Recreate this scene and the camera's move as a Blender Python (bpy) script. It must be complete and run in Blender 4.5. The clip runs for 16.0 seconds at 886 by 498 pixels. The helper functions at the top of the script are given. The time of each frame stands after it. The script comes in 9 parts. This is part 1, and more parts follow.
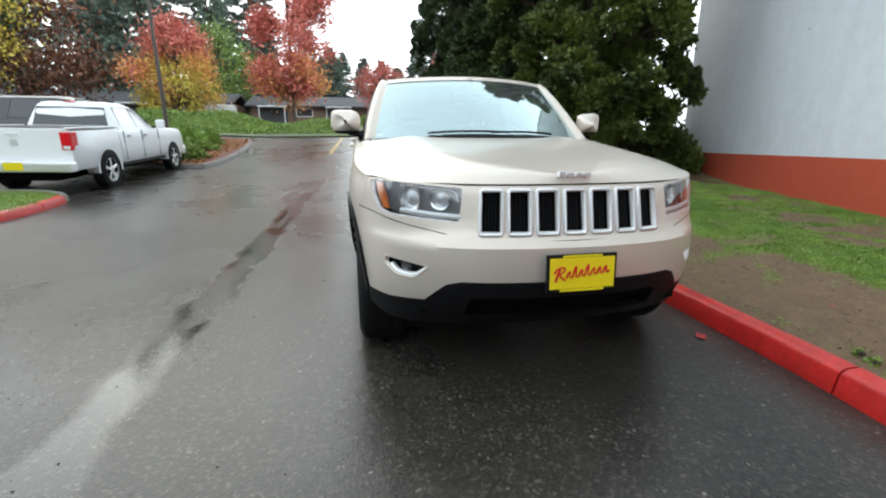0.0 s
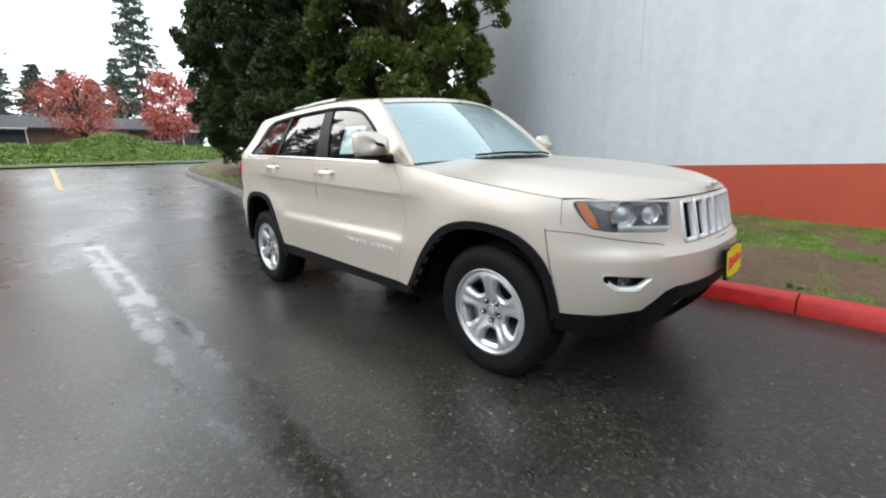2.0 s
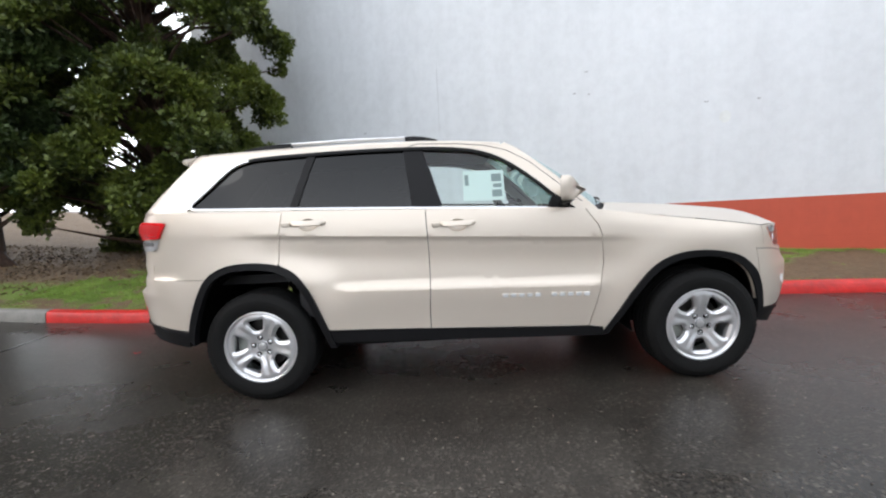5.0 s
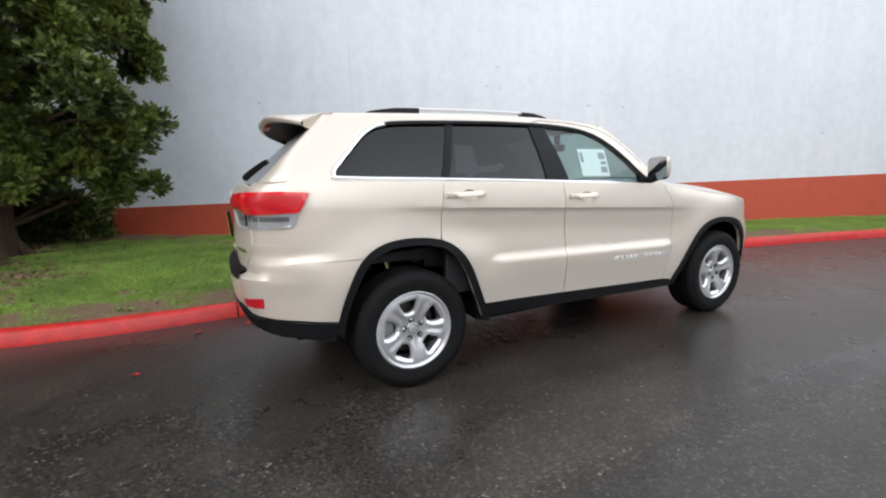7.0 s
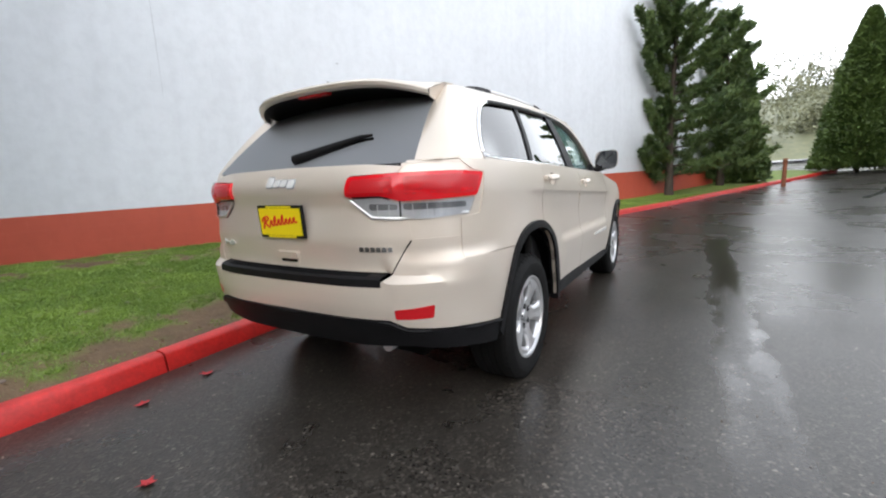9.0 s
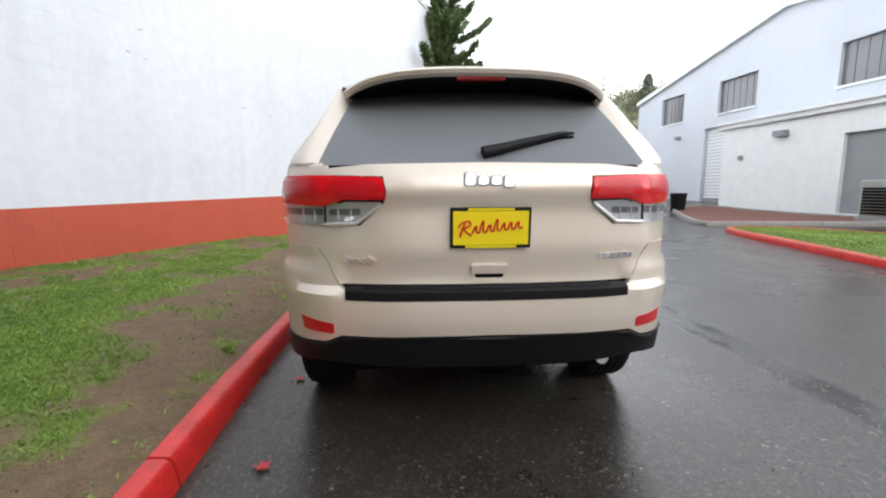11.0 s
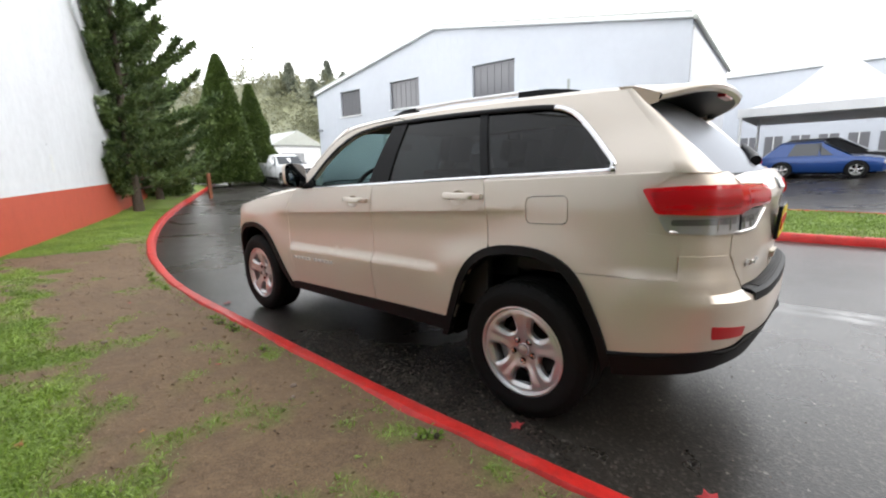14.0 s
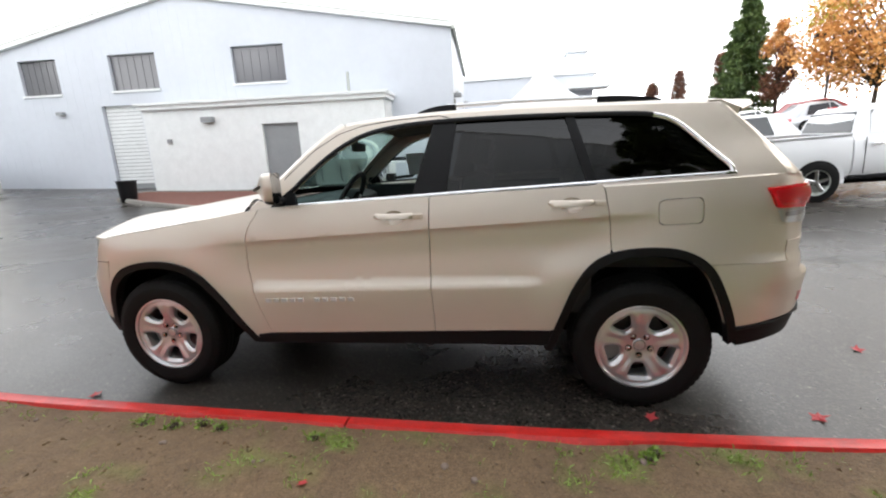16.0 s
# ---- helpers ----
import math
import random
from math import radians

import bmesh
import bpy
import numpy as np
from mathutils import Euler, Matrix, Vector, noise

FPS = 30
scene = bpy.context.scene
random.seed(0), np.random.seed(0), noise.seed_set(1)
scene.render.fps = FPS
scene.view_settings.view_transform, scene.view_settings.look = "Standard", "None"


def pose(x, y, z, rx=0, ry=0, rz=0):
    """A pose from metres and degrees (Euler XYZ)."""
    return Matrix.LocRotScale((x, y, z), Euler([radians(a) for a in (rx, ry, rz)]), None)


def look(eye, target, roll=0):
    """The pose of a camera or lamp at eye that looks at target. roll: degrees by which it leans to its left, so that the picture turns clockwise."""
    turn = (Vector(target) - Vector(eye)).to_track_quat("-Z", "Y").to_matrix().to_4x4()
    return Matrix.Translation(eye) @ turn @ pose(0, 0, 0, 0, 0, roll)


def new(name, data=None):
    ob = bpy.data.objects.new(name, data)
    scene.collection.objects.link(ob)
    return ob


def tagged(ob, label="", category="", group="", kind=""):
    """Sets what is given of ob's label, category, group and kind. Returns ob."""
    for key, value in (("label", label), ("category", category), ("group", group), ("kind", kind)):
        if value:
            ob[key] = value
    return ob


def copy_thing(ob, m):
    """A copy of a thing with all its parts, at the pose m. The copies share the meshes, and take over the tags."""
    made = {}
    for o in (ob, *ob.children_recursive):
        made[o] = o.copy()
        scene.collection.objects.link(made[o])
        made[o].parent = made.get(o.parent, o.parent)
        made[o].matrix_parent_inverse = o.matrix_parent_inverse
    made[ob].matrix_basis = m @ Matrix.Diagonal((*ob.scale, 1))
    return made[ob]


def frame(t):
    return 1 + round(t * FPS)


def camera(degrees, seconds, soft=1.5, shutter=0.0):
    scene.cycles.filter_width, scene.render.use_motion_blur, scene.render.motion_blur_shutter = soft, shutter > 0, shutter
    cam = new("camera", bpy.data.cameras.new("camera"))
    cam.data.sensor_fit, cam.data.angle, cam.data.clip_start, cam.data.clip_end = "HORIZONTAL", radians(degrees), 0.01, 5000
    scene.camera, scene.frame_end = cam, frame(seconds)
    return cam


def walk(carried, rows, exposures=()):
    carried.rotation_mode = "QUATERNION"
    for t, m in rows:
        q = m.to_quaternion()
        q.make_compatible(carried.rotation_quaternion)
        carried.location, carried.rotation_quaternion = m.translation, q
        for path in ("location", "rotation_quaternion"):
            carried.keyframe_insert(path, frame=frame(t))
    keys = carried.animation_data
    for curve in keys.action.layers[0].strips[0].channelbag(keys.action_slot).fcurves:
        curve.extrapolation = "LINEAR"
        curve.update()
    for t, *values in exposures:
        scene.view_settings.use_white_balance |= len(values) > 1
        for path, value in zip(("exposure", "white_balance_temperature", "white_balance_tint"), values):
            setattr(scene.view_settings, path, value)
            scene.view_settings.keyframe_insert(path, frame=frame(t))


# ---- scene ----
cam = camera(92.2, 16.0, 2.1)

PATH = [
    (0, (-0.905, -3.956, 1.181), (-0.534, -2.054, 0.688), 0.1),
    (0.5, (-1.342, -3.804, 1.186), (-0.712, -1.966, 0.712), 0.4),
    (1, (-1.792, -3.59, 1.184), (-0.878, -1.884, 0.679), -0.7),
    (1.5, (-2.213, -3.256, 1.199), (-1.063, -1.674, 0.781), -1.9),
    (2, (-2.629, -2.886, 1.218), (-1.269, -1.48, 0.802), -1.9),
    (2.5, (-2.95, -2.427, 1.236), (-1.413, -1.212, 0.835), -3.0),
    (3, (-3.27, -1.926, 1.286), (-1.585, -0.926, 0.884), -3.0),
    (3.5, (-3.482, -1.365, 1.287), (-1.689, -0.585, 0.868), -2.8),
    (5.8, (-3.653, 1.071, 1.301), (-1.702, 0.758, 0.994), -2.4),
    (6, (-3.584, 1.3, 1.311), (-1.653, 0.945, 0.929), -1.7),
    (6.5, (-3.458, 1.841, 1.305), (-1.582, 1.228, 0.98), -1.1),
    (7, (-3.229, 2.357, 1.285), (-1.449, 1.505, 0.961), -1.8),
    (7.5, (-2.946, 2.812, 1.277), (-1.31, 1.703, 0.976), -1.5),
    (8, (-2.609, 3.218, 1.257), (-1.147, 1.891, 0.941), -2.0),
    (10.5, (-0.208, 4.075, 1.188), (-0.036, 2.104, 0.895), -1.1),
    (11, (0.282, 4.046, 1.195), (0.167, 2.07, 0.91), -0.3),
    (11.5, (0.754, 3.958, 1.191), (0.36, 2.024, 0.866), -1.0),
    (12, (1.202, 3.777, 1.2), (0.595, 1.899, 0.879), -1.3),
    (12.5, (1.641, 3.576, 1.243), (0.73, 1.833, 0.878), -1.4),
    (13, (2.033, 3.285, 1.264), (0.912, 1.662, 0.938), -1.1),
    (13.5, (2.415, 2.939, 1.294), (1.121, 1.455, 0.94), -1.2),
    (14, (2.731, 2.566, 1.34), (1.272, 1.25, 0.966), -1.5),
    (14.5, (2.943, 2.119, 1.403), (1.346, 0.986, 0.999), -1.4),
    (15, (3.104, 1.653, 1.435), (1.351, 0.78, 1.031), -1.3),
    (15.5, (3.171, 1.209, 1.467), (1.315, 0.617, 1.011), -0.9),
    (16, (3.206, 0.761, 1.479), (1.283, 0.445, 1.031), -2.5),
]
walk(cam, [(t, look(eye, target, roll)) for t, eye, target, roll in PATH], [(0, 1.22, 6120, 3), (3.5, 1.17, 6300, 9), (6, 1.22, 6330, 10), (8, 1.26, 6330, 10), (10.5, 1.42, 6380, 10), (14, 1.56, 6600, 10), (16, 1.60, 6650, 10)])

# ---------- light ----------
world = bpy.data.worlds.new("sky")
scene.world = world
world.use_nodes = True
wn, wl = world.node_tree.nodes, world.node_tree.links
sky = wn.new("ShaderNodeTexSky")
sky.sky_type = "NISHITA"
sky.sun_disc = False
sky.sun_elevation, sky.sun_rotation = radians(34), radians(338)
sky.air_density, sky.dust_density, sky.ozone_density = 1.0, 6.0, 0.6
cloud = wn.new("ShaderNodeMix")
cloud.data_type = "RGBA"
cloud.inputs["Factor"].default_value = 0.90
wl.new(sky.outputs["Color"], cloud.inputs["A"])
# low cloud and drizzle: palest towards the horizon, greyer overhead
where, split = wn.new("ShaderNodeTexCoord"), wn.new("ShaderNodeSeparateXYZ")
wl.new(where.outputs["Generated"], split.inputs["Vector"])
deck = wn.new("ShaderNodeValToRGB")
wl.new(split.outputs["Z"], deck.inputs["Fac"])
deck.color_ramp.elements[0].position, deck.color_ramp.elements[1].position = 0.02, 0.92
deck.color_ramp.elements[0].color = (1.0, 1.02, 1.05, 1)
deck.color_ramp.elements[1].color = (0.38, 0.40, 0.43, 1)
gain = wn.new("ShaderNodeVectorMath")
gain.operation = "SCALE"
gain.inputs["Scale"].default_value = 14.5
wl.new(deck.outputs["Color"], gain.inputs[0])
wl.new(gain.outputs["Vector"], cloud.inputs["B"])
wl.new(cloud.outputs["Result"], wn["Background"].inputs["Color"])
wn["Background"].inputs["Strength"].default_value = 0.11
sun = new("sun", bpy.data.lights.new("sun", "SUN"))
sun.data.energy, sun.data.angle, sun.data.color = 0.24, radians(40), (1.0, 0.97, 0.92)
sun.matrix_world = look((-14, 35, 26), (0, 0, 0))


# ---------- materials ----------
def mat(name, base=(0.5, 0.5, 0.5), rough=0.5, metal=0.0, **extra):
    m = bpy.data.materials.new(name)
    m.use_nodes = True
    b = m.node_tree.nodes["Principled BSDF"]
    b.inputs["Base Color"].default_value = (*base, 1)
    b.inputs["Roughness"].default_value = rough
    b.inputs["Metallic"].default_value = metal
    for k, v in extra.items():
        b.inputs[k.replace("_", " ")].default_value = v
    return m


def nd(m, kind, **ins):
    n = m.node_tree.nodes.new(kind)
    for k, v in ins.items():
        n.inputs[k.replace("_", " ")].default_value = v
    return n


def ln(m, a, b):
    m.node_tree.links.new(a, b)


def coords(m, scale=(1, 1, 1), space="Object"):
    tc, mp = nd(m, "ShaderNodeTexCoord"), nd(m, "ShaderNodeMapping")
    mp.inputs["Scale"].default_value = scale
    ln(m, tc.outputs[space], mp.inputs["Vector"])
    return mp.outputs["Vector"]


def noise_tex(m, vec, scale, detail=4.0, rough=0.6, dist=0.0):
    n = nd(m, "ShaderNodeTexNoise", Scale=scale, Detail=detail, Roughness=rough, Distortion=dist)
    ln(m, vec, n.inputs["Vector"])
    return n.outputs["Fac"]


def ramp(m, fac, stops):
    r = nd(m, "ShaderNodeValToRGB")
    e = r.color_ramp.elements
    while len(e) < len(stops):
        e.new(0.5)
    for el, (p, c) in zip(e, stops):
        el.position = p
        el.color = (*c, 1) if len(c) == 3 else c
    ln(m, fac, r.inputs["Fac"])
    return r.outputs["Color"]


def mixc(m, fac, a, b, mode="MIX"):
    n = nd(m, "ShaderNodeMix")
    n.data_type, n.blend_type = "RGBA", mode
    for sock, v in ((n.inputs["Factor"], fac), (n.inputs["A"], a), (n.inputs["B"], b)):
        if isinstance(v, (int, float)):
            sock.default_value = v
        elif isinstance(v, tuple):
            sock.default_value = (*v, 1)
        else:
            ln(m, v, sock)
    return n.outputs["Result"]


def bump(m, height, strength=0.3, distance=0.01, normal=None):
    n = nd(m, "ShaderNodeBump", Strength=strength, Distance=distance)
    ln(m, height, n.inputs["Height"])
    if normal is not None:
        ln(m, normal, n.inputs["Normal"])
    return n.outputs["Normal"]


def put(m, **outs):
    b = m.node_tree.nodes["Principled BSDF"]
    for k, v in outs.items():
        ln(m, v, b.inputs[k.replace("_", " ")])
    return m


def gray(v):
    return (v, v, v)


def asphalt_mat():
    m = mat("wet_asphalt", gray(0.05), 0.3, 0.0, Specular_IOR_Level=0.75)
    v = coords(m)
    big = noise_tex(m, v, 0.35, 3, 0.55, 0.6)
    mid = noise_tex(m, v, 2.2, 4)
    grit = noise_tex(m, v, 95, 2, 0.7)
    vor = nd(m, "ShaderNodeTexVoronoi", Scale=80.0)
    ln(m, v, vor.inputs["Vector"])
    stone = ramp(m, vor.outputs["Color"], [(0.0, (0.018, 0.0165, 0.015)), (0.70, (0.042, 0.0385, 0.0345)), (0.92, (0.090, 0.083, 0.074)), (1.0, (0.28, 0.26, 0.23))])
    tone = ramp(m, mid, [(0.3, (0.75, 0.72, 0.69)), (0.75, (1.2, 1.16, 1.10))])
    # an old joint along the drive, darker and rougher in broken patches
    sep = nd(m, "ShaderNodeSeparateXYZ")
    ln(m, v, sep.inputs["Vector"])

    def calc(op, *ins):
        n = nd(m, "ShaderNodeMath")
        n.operation = op
        for s, q in zip(n.inputs, ins):
            if isinstance(q, (int, float)):
                s.default_value = q
            else:
                ln(m, q, s)
        return n.outputs["Value"]
    warp = noise_tex(m, v, 1.4, 4, 0.7)
    d = calc("ABSOLUTE", calc("ADD", calc("ADD", sep.outputs["X"], 2.04), calc("MULTIPLY", calc("SUBTRACT", warp, 0.5), 0.26)))
    broken = noise_tex(m, v, 3.1, 4, 0.65)
    taper = ramp(m, calc("MULTIPLY", calc("ADD", sep.outputs["Y"], 2.0), 0.125), [(0.0, gray(0.0)), (0.09, gray(0.10)), (0.20, gray(0.13)), (0.34, gray(0.06)), (0.65, gray(0.02)), (0.95, gray(0.05))])
    width = calc("ADD", calc("MULTIPLY", calc("SUBTRACT", broken, 0.47), 0.55), taper)
    span = calc("MULTIPLY", calc("GREATER_THAN", sep.outputs["Y"], -1.2), calc("LESS_THAN", sep.outputs["Y"], 5.4))
    joint = calc("MULTIPLY", span, ramp(m, calc("SUBTRACT", width, d), [(0.0, gray(0.0)), (0.05, gray(0.35))]))
    # a smoother, wetter band where the joint has been sealed
    seal = calc("MULTIPLY", calc("LESS_THAN", sep.outputs["Y"], 5.0), ramp(m, calc("ADD", d, calc("MULTIPLY", calc("SUBTRACT", broken, 0.5), 0.16)), [(0.09, gray(0.95)), (0.17, gray(0.0))]))
    seal = calc("MULTIPLY", seal, calc("GREATER_THAN", sep.outputs["Y"], -4.5))
    put(m, Base_Color=mixc(m, joint, mixc(m, 1.0, stone, tone, "MULTIPLY"), mixc(m, 0.6, stone, (0.012, 0.010, 0.008))))
    wet = mixc(m, 0.35, ramp(m, big, [(0.36, gray(0.0)), (0.62, gray(1.0))]), ramp(m, mid, [(0.3, gray(0)), (0.7, gray(1))]))
    put(m, Roughness=mixc(m, joint, mixc(m, seal, ramp(m, wet, [(0.0, gray(0.22)), (0.45, gray(0.28)), (1.0, gray(0.36))]), gray(0.10)), gray(0.45)))
    put(m, Specular_IOR_Level=mixc(m, joint, gray(0.38), gray(0.25)))
    relief = mixc(m, 0.5, vor.outputs["Distance"], grit)
    n = nd(m, "ShaderNodeBump", Distance=0.003)
    ln(m, relief, n.inputs["Height"])
    ln(m, mixc(m, joint, mixc(m, seal, ramp(m, wet, [(0.0, gray(0.34)), (0.5, gray(0.50)), (1.0, gray(0.72))]), gray(0.12)), gray(0.8)), n.inputs["Strength"])
    put(m, Normal=n.outputs["Normal"])
    return m


def soil_mat():
    m = mat("lawn_soil", (0.1, 0.08, 0.05), 0.85)
    v = coords(m)
    att = m.node_tree.nodes.new("ShaderNodeAttribute")
    att.attribute_name = "turf"
    big, fine = noise_tex(m, v, 1.6, 5), noise_tex(m, v, 38, 4, 0.7)
    clod, speck = noise_tex(m, v, 9, 5, 0.7), noise_tex(m, v, 130, 2, 0.8)
    dirt = mixc(m, 0.4, mixc(m, 0.5, ramp(m, big, [(0.3, (0.105, 0.064, 0.031)), (0.7, (0.21, 0.133, 0.065))]), ramp(m, clod, [(0.35, (0.072, 0.043, 0.021)), (0.7, (0.225, 0.146, 0.072))])), ramp(m, fine, [(0.3, (0.050, 0.032, 0.020)), (0.75, (0.21, 0.145, 0.092))]))
    dirt = mixc(m, 0.45, dirt, mixc(m, 1.0, dirt, ramp(m, speck, [(0.30, gray(0.25)), (0.5, gray(1.0)), (0.72, gray(2.2))]), "MULTIPLY"))
    turf = mixc(m, 0.5, ramp(m, big, [(0.3, (0.085, 0.140, 0.018)), (0.7, (0.175, 0.25, 0.034))]), ramp(m, fine, [(0.3, (0.06, 0.10, 0.014)), (0.75, (0.21, 0.30, 0.045))]))
    put(m, Base_Color=mixc(m, att.outputs["Fac"], dirt, turf), Normal=bump(m, mixc(m, 0.4, clod, fine), 0.85, 0.03))
    return m


def brick_wall_mat(name, base):
    m = mat(name, base, 0.55)
    v = coords(m)
    big, mid = noise_tex(m, v, 0.5, 4), noise_tex(m, v, 6, 5, 0.65)
    streak = noise_tex(m, coords(m, (1.5, 1.5, 0.12)), 2.0, 4)
    dark = tuple(c * 0.86 for c in base)
    light = tuple(min(c * 1.06, 0.85) for c in base)
    put(m, Base_Color=mixc(m, 0.3, mixc(m, 0.5, ramp(m, big, [(0.3, dark), (0.65, light)]), ramp(m, streak, [(0.3, dark), (0.6, base)])), ramp(m, mid, [(0.35, dark), (0.6, light)])))
    put(m, Normal=bump(m, mid, 0.25, 0.006))
    return m


def paint_mat(name, base, metal=0.55, rough=0.32):
    m = mat(name, base, rough, metal, Coat_Weight=0.45, Coat_Roughness=0.10)
    v = coords(m)
    fl = noise_tex(m, v, 900, 1)
    put(m, Base_Color=mixc(m, 0.12, base, ramp(m, fl, [(0.3, tuple(c * 0.8 for c in base)), (0.7, tuple(min(1, c * 1.15) for c in base))])))
    drops = noise_tex(m, v, 60, 3, 0.7)
    put(m, Coat_Normal=bump(m, drops, 0.05, 0.002))
    return m


def leaf_mat(name, dark, light, rough=0.55):
    m = mat(name, dark, rough)
    rnd = nd(m, "ShaderNodeNewGeometry").outputs["Random Per Island"]
    v = coords(m)
    put(m, Base_Color=mixc(m, 0.55, ramp(m, rnd, [(0.0, dark), (1.0, light)]), ramp(m, noise_tex(m, v, 1.3, 3), [(0.35, dark), (0.65, light)])))
    m.node_tree.nodes["Principled BSDF"].inputs["Subsurface Weight"].default_value = 0.0
    return m


def bark_mat(name, dark, light):
    m = mat(name, dark, 0.85)
    f = noise_tex(m, coords(m, (1, 1, 0.15)), 24, 5)
    put(m, Base_Color=ramp(m, f, [(0.3, dark), (0.7, light)]), Normal=bump(m, f, 0.8, 0.03))
    return m


def glass_mat(name, tint, rough=0.0, gloss=0.06, film=0.0, sheen=(1, 1, 1)):
    m = bpy.data.materials.new(name)
    m.use_nodes = True
    nt = m.node_tree
    nt.nodes.remove(nt.nodes["Principled BSDF"])
    tr = nt.nodes.new("ShaderNodeBsdfTransparent")
    tr.inputs["Color"].default_value = (*tint, 1)
    gl = nt.nodes.new("ShaderNodeBsdfGlossy")
    gl.inputs["Roughness"].default_value = rough
    gl.inputs["Color"].default_value = (*sheen, 1)
    lw = nt.nodes.new("ShaderNodeLayerWeight")
    lw.inputs["Blend"].default_value = 0.5
    pw, fr = nt.nodes.new("ShaderNodeMath"), nt.nodes.new("ShaderNodeMath")
    pw.operation, fr.operation = "POWER", "MULTIPLY_ADD"
    pw.inputs[1].default_value = 4.0
    fr.inputs[1].default_value, fr.inputs[2].default_value = 1 - gloss, gloss
    nt.links.new(lw.outputs["Facing"], pw.inputs[0])
    nt.links.new(pw.outputs["Value"], fr.inputs[0])
    mx = nt.nodes.new("ShaderNodeMixShader")
    nt.links.new(fr.outputs["Value"], mx.inputs["Fac"])
    nt.links.new(tr.outputs["BSDF"], mx.inputs[1])
    nt.links.new(gl.outputs["BSDF"], mx.inputs[2])
    last = mx
    if film:
        # fine drizzle on the pane scatters a little light
        df, last = nt.nodes.new("ShaderNodeBsdfDiffuse"), nt.nodes.new("ShaderNodeMixShader")
        df.inputs["Color"].default_value = (0.62, 0.65, 0.69, 1)
        last.inputs["Fac"].default_value = film
        nt.links.new(mx.outputs["Shader"], last.inputs[1])
        nt.links.new(df.outputs["BSDF"], last.inputs[2])
    nt.links.new(last.outputs["Shader"], nt.nodes["Material Output"].inputs["Surface"])
    return m


def worn(name, base, rough=0.6, scale=8.0, amount=0.25, bumpy=0.15, metal=0.0):
    m = mat(name, base, rough, metal)
    v = coords(m)
    a, b = noise_tex(m, v, scale, 5, 0.65), noise_tex(m, v, scale * 7, 3)
    lo, hi = tuple(c * (1 - amount) for c in base), tuple(min(1.0, c * (1 + amount * 0.6)) for c in base)
    put(m, Base_Color=mixc(m, 0.35, ramp(m, a, [(0.3, lo), (0.7, hi)]), ramp(m, b, [(0.3, lo), (0.7, hi)])), Normal=bump(m, b, bumpy, 0.004))
    return m


M_ASPHALT = asphalt_mat()
M_SOIL = soil_mat()
M_WALL = brick_wall_mat("white_painted_block", (0.71, 0.735, 0.77))
M_BAND = brick_wall_mat("red_painted_block", (0.50, 0.085, 0.045))
M_KERB = worn("red_kerb_paint", (0.55, 0.022, 0.018), 0.38, 7, 0.4, 0.4)
M_CHIP = worn("bare_wall_chip", (0.42, 0.43, 0.45), 0.7, 20, 0.2)
M_KERB_GREY = worn("kerb_concrete", (0.22, 0.21, 0.19), 0.7, 6, 0.3, 0.4)
M_METALWALL = worn("white_metal_siding", (0.52, 0.55, 0.60), 0.5, 0.5, 0.06, 0.03)
M_TRIM = worn("white_trim", (0.72, 0.74, 0.74), 0.5, 3, 0.1)
M_GREYDOOR = worn("grey_door_paint", (0.25, 0.26, 0.27), 0.5, 2, 0.1)
M_DARKGLASS = mat("dark_window_glass", (0.05, 0.055, 0.06), 0.08)
M_SHOPGLASS = mat("grey_shop_glass", (0.16, 0.16, 0.17), 0.15)
M_ROOF_DARK = worn("dark_shingle", (0.07, 0.07, 0.075), 0.8, 5, 0.3)
M_BROWNWALL = worn("brown_siding", (0.20, 0.13, 0.09), 0.8, 5, 0.3)
M_BED = worn("bark_mulch", (0.13, 0.045, 0.03), 0.9, 12, 0.45, 0.9)
M_IVY = leaf_mat("ivy_leaf", (0.095, 0.155, 0.030), (0.25, 0.34, 0.065))
M_GRASS = leaf_mat("grass_blade", (0.085, 0.16, 0.016), (0.30, 0.43, 0.075), 0.38)
M_CYP = leaf_mat("cypress_leaf", (0.008, 0.020, 0.006), (0.15, 0.19, 0.024))
M_CYP_DARK = leaf_mat("dark_cypress_leaf", (0.012, 0.028, 0.009), (0.075, 0.115, 0.026))
M_SPRUCE = leaf_mat("juniper_leaf", (0.030, 0.066, 0.018), (0.14, 0.20, 0.055))
M_ARB = leaf_mat("arborvitae_leaf", (0.035, 0.065, 0.012), (0.10, 0.15, 0.03))
M_RED = leaf_mat("red_maple_leaf", (0.37, 0.070, 0.055), (0.70, 0.22, 0.16))
M_ORANGE = leaf_mat("orange_maple_leaf", (0.54, 0.22, 0.05), (0.80, 0.42, 0.13))
M_YELLOW = leaf_mat("yellow_maple_leaf", (0.34, 0.28, 0.035), (0.62, 0.48, 0.07))
M_BRONZE = leaf_mat("bronze_leaf", (0.085, 0.026, 0.02), (0.22, 0.09, 0.035))
# mist over distance is mixed into these three leaf colours, paling them
M_FAR_MIST = leaf_mat("far_conifer_leaf_mist", (0.085, 0.125, 0.10), (0.17, 0.215, 0.165))
M_HILL = leaf_mat("hill_leaf_mist", (0.125, 0.14, 0.085), (0.235, 0.235, 0.135))
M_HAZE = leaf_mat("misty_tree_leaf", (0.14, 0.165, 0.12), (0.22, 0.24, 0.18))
M_BARK = bark_mat("bark", (0.035, 0.025, 0.018), (0.10, 0.075, 0.055))
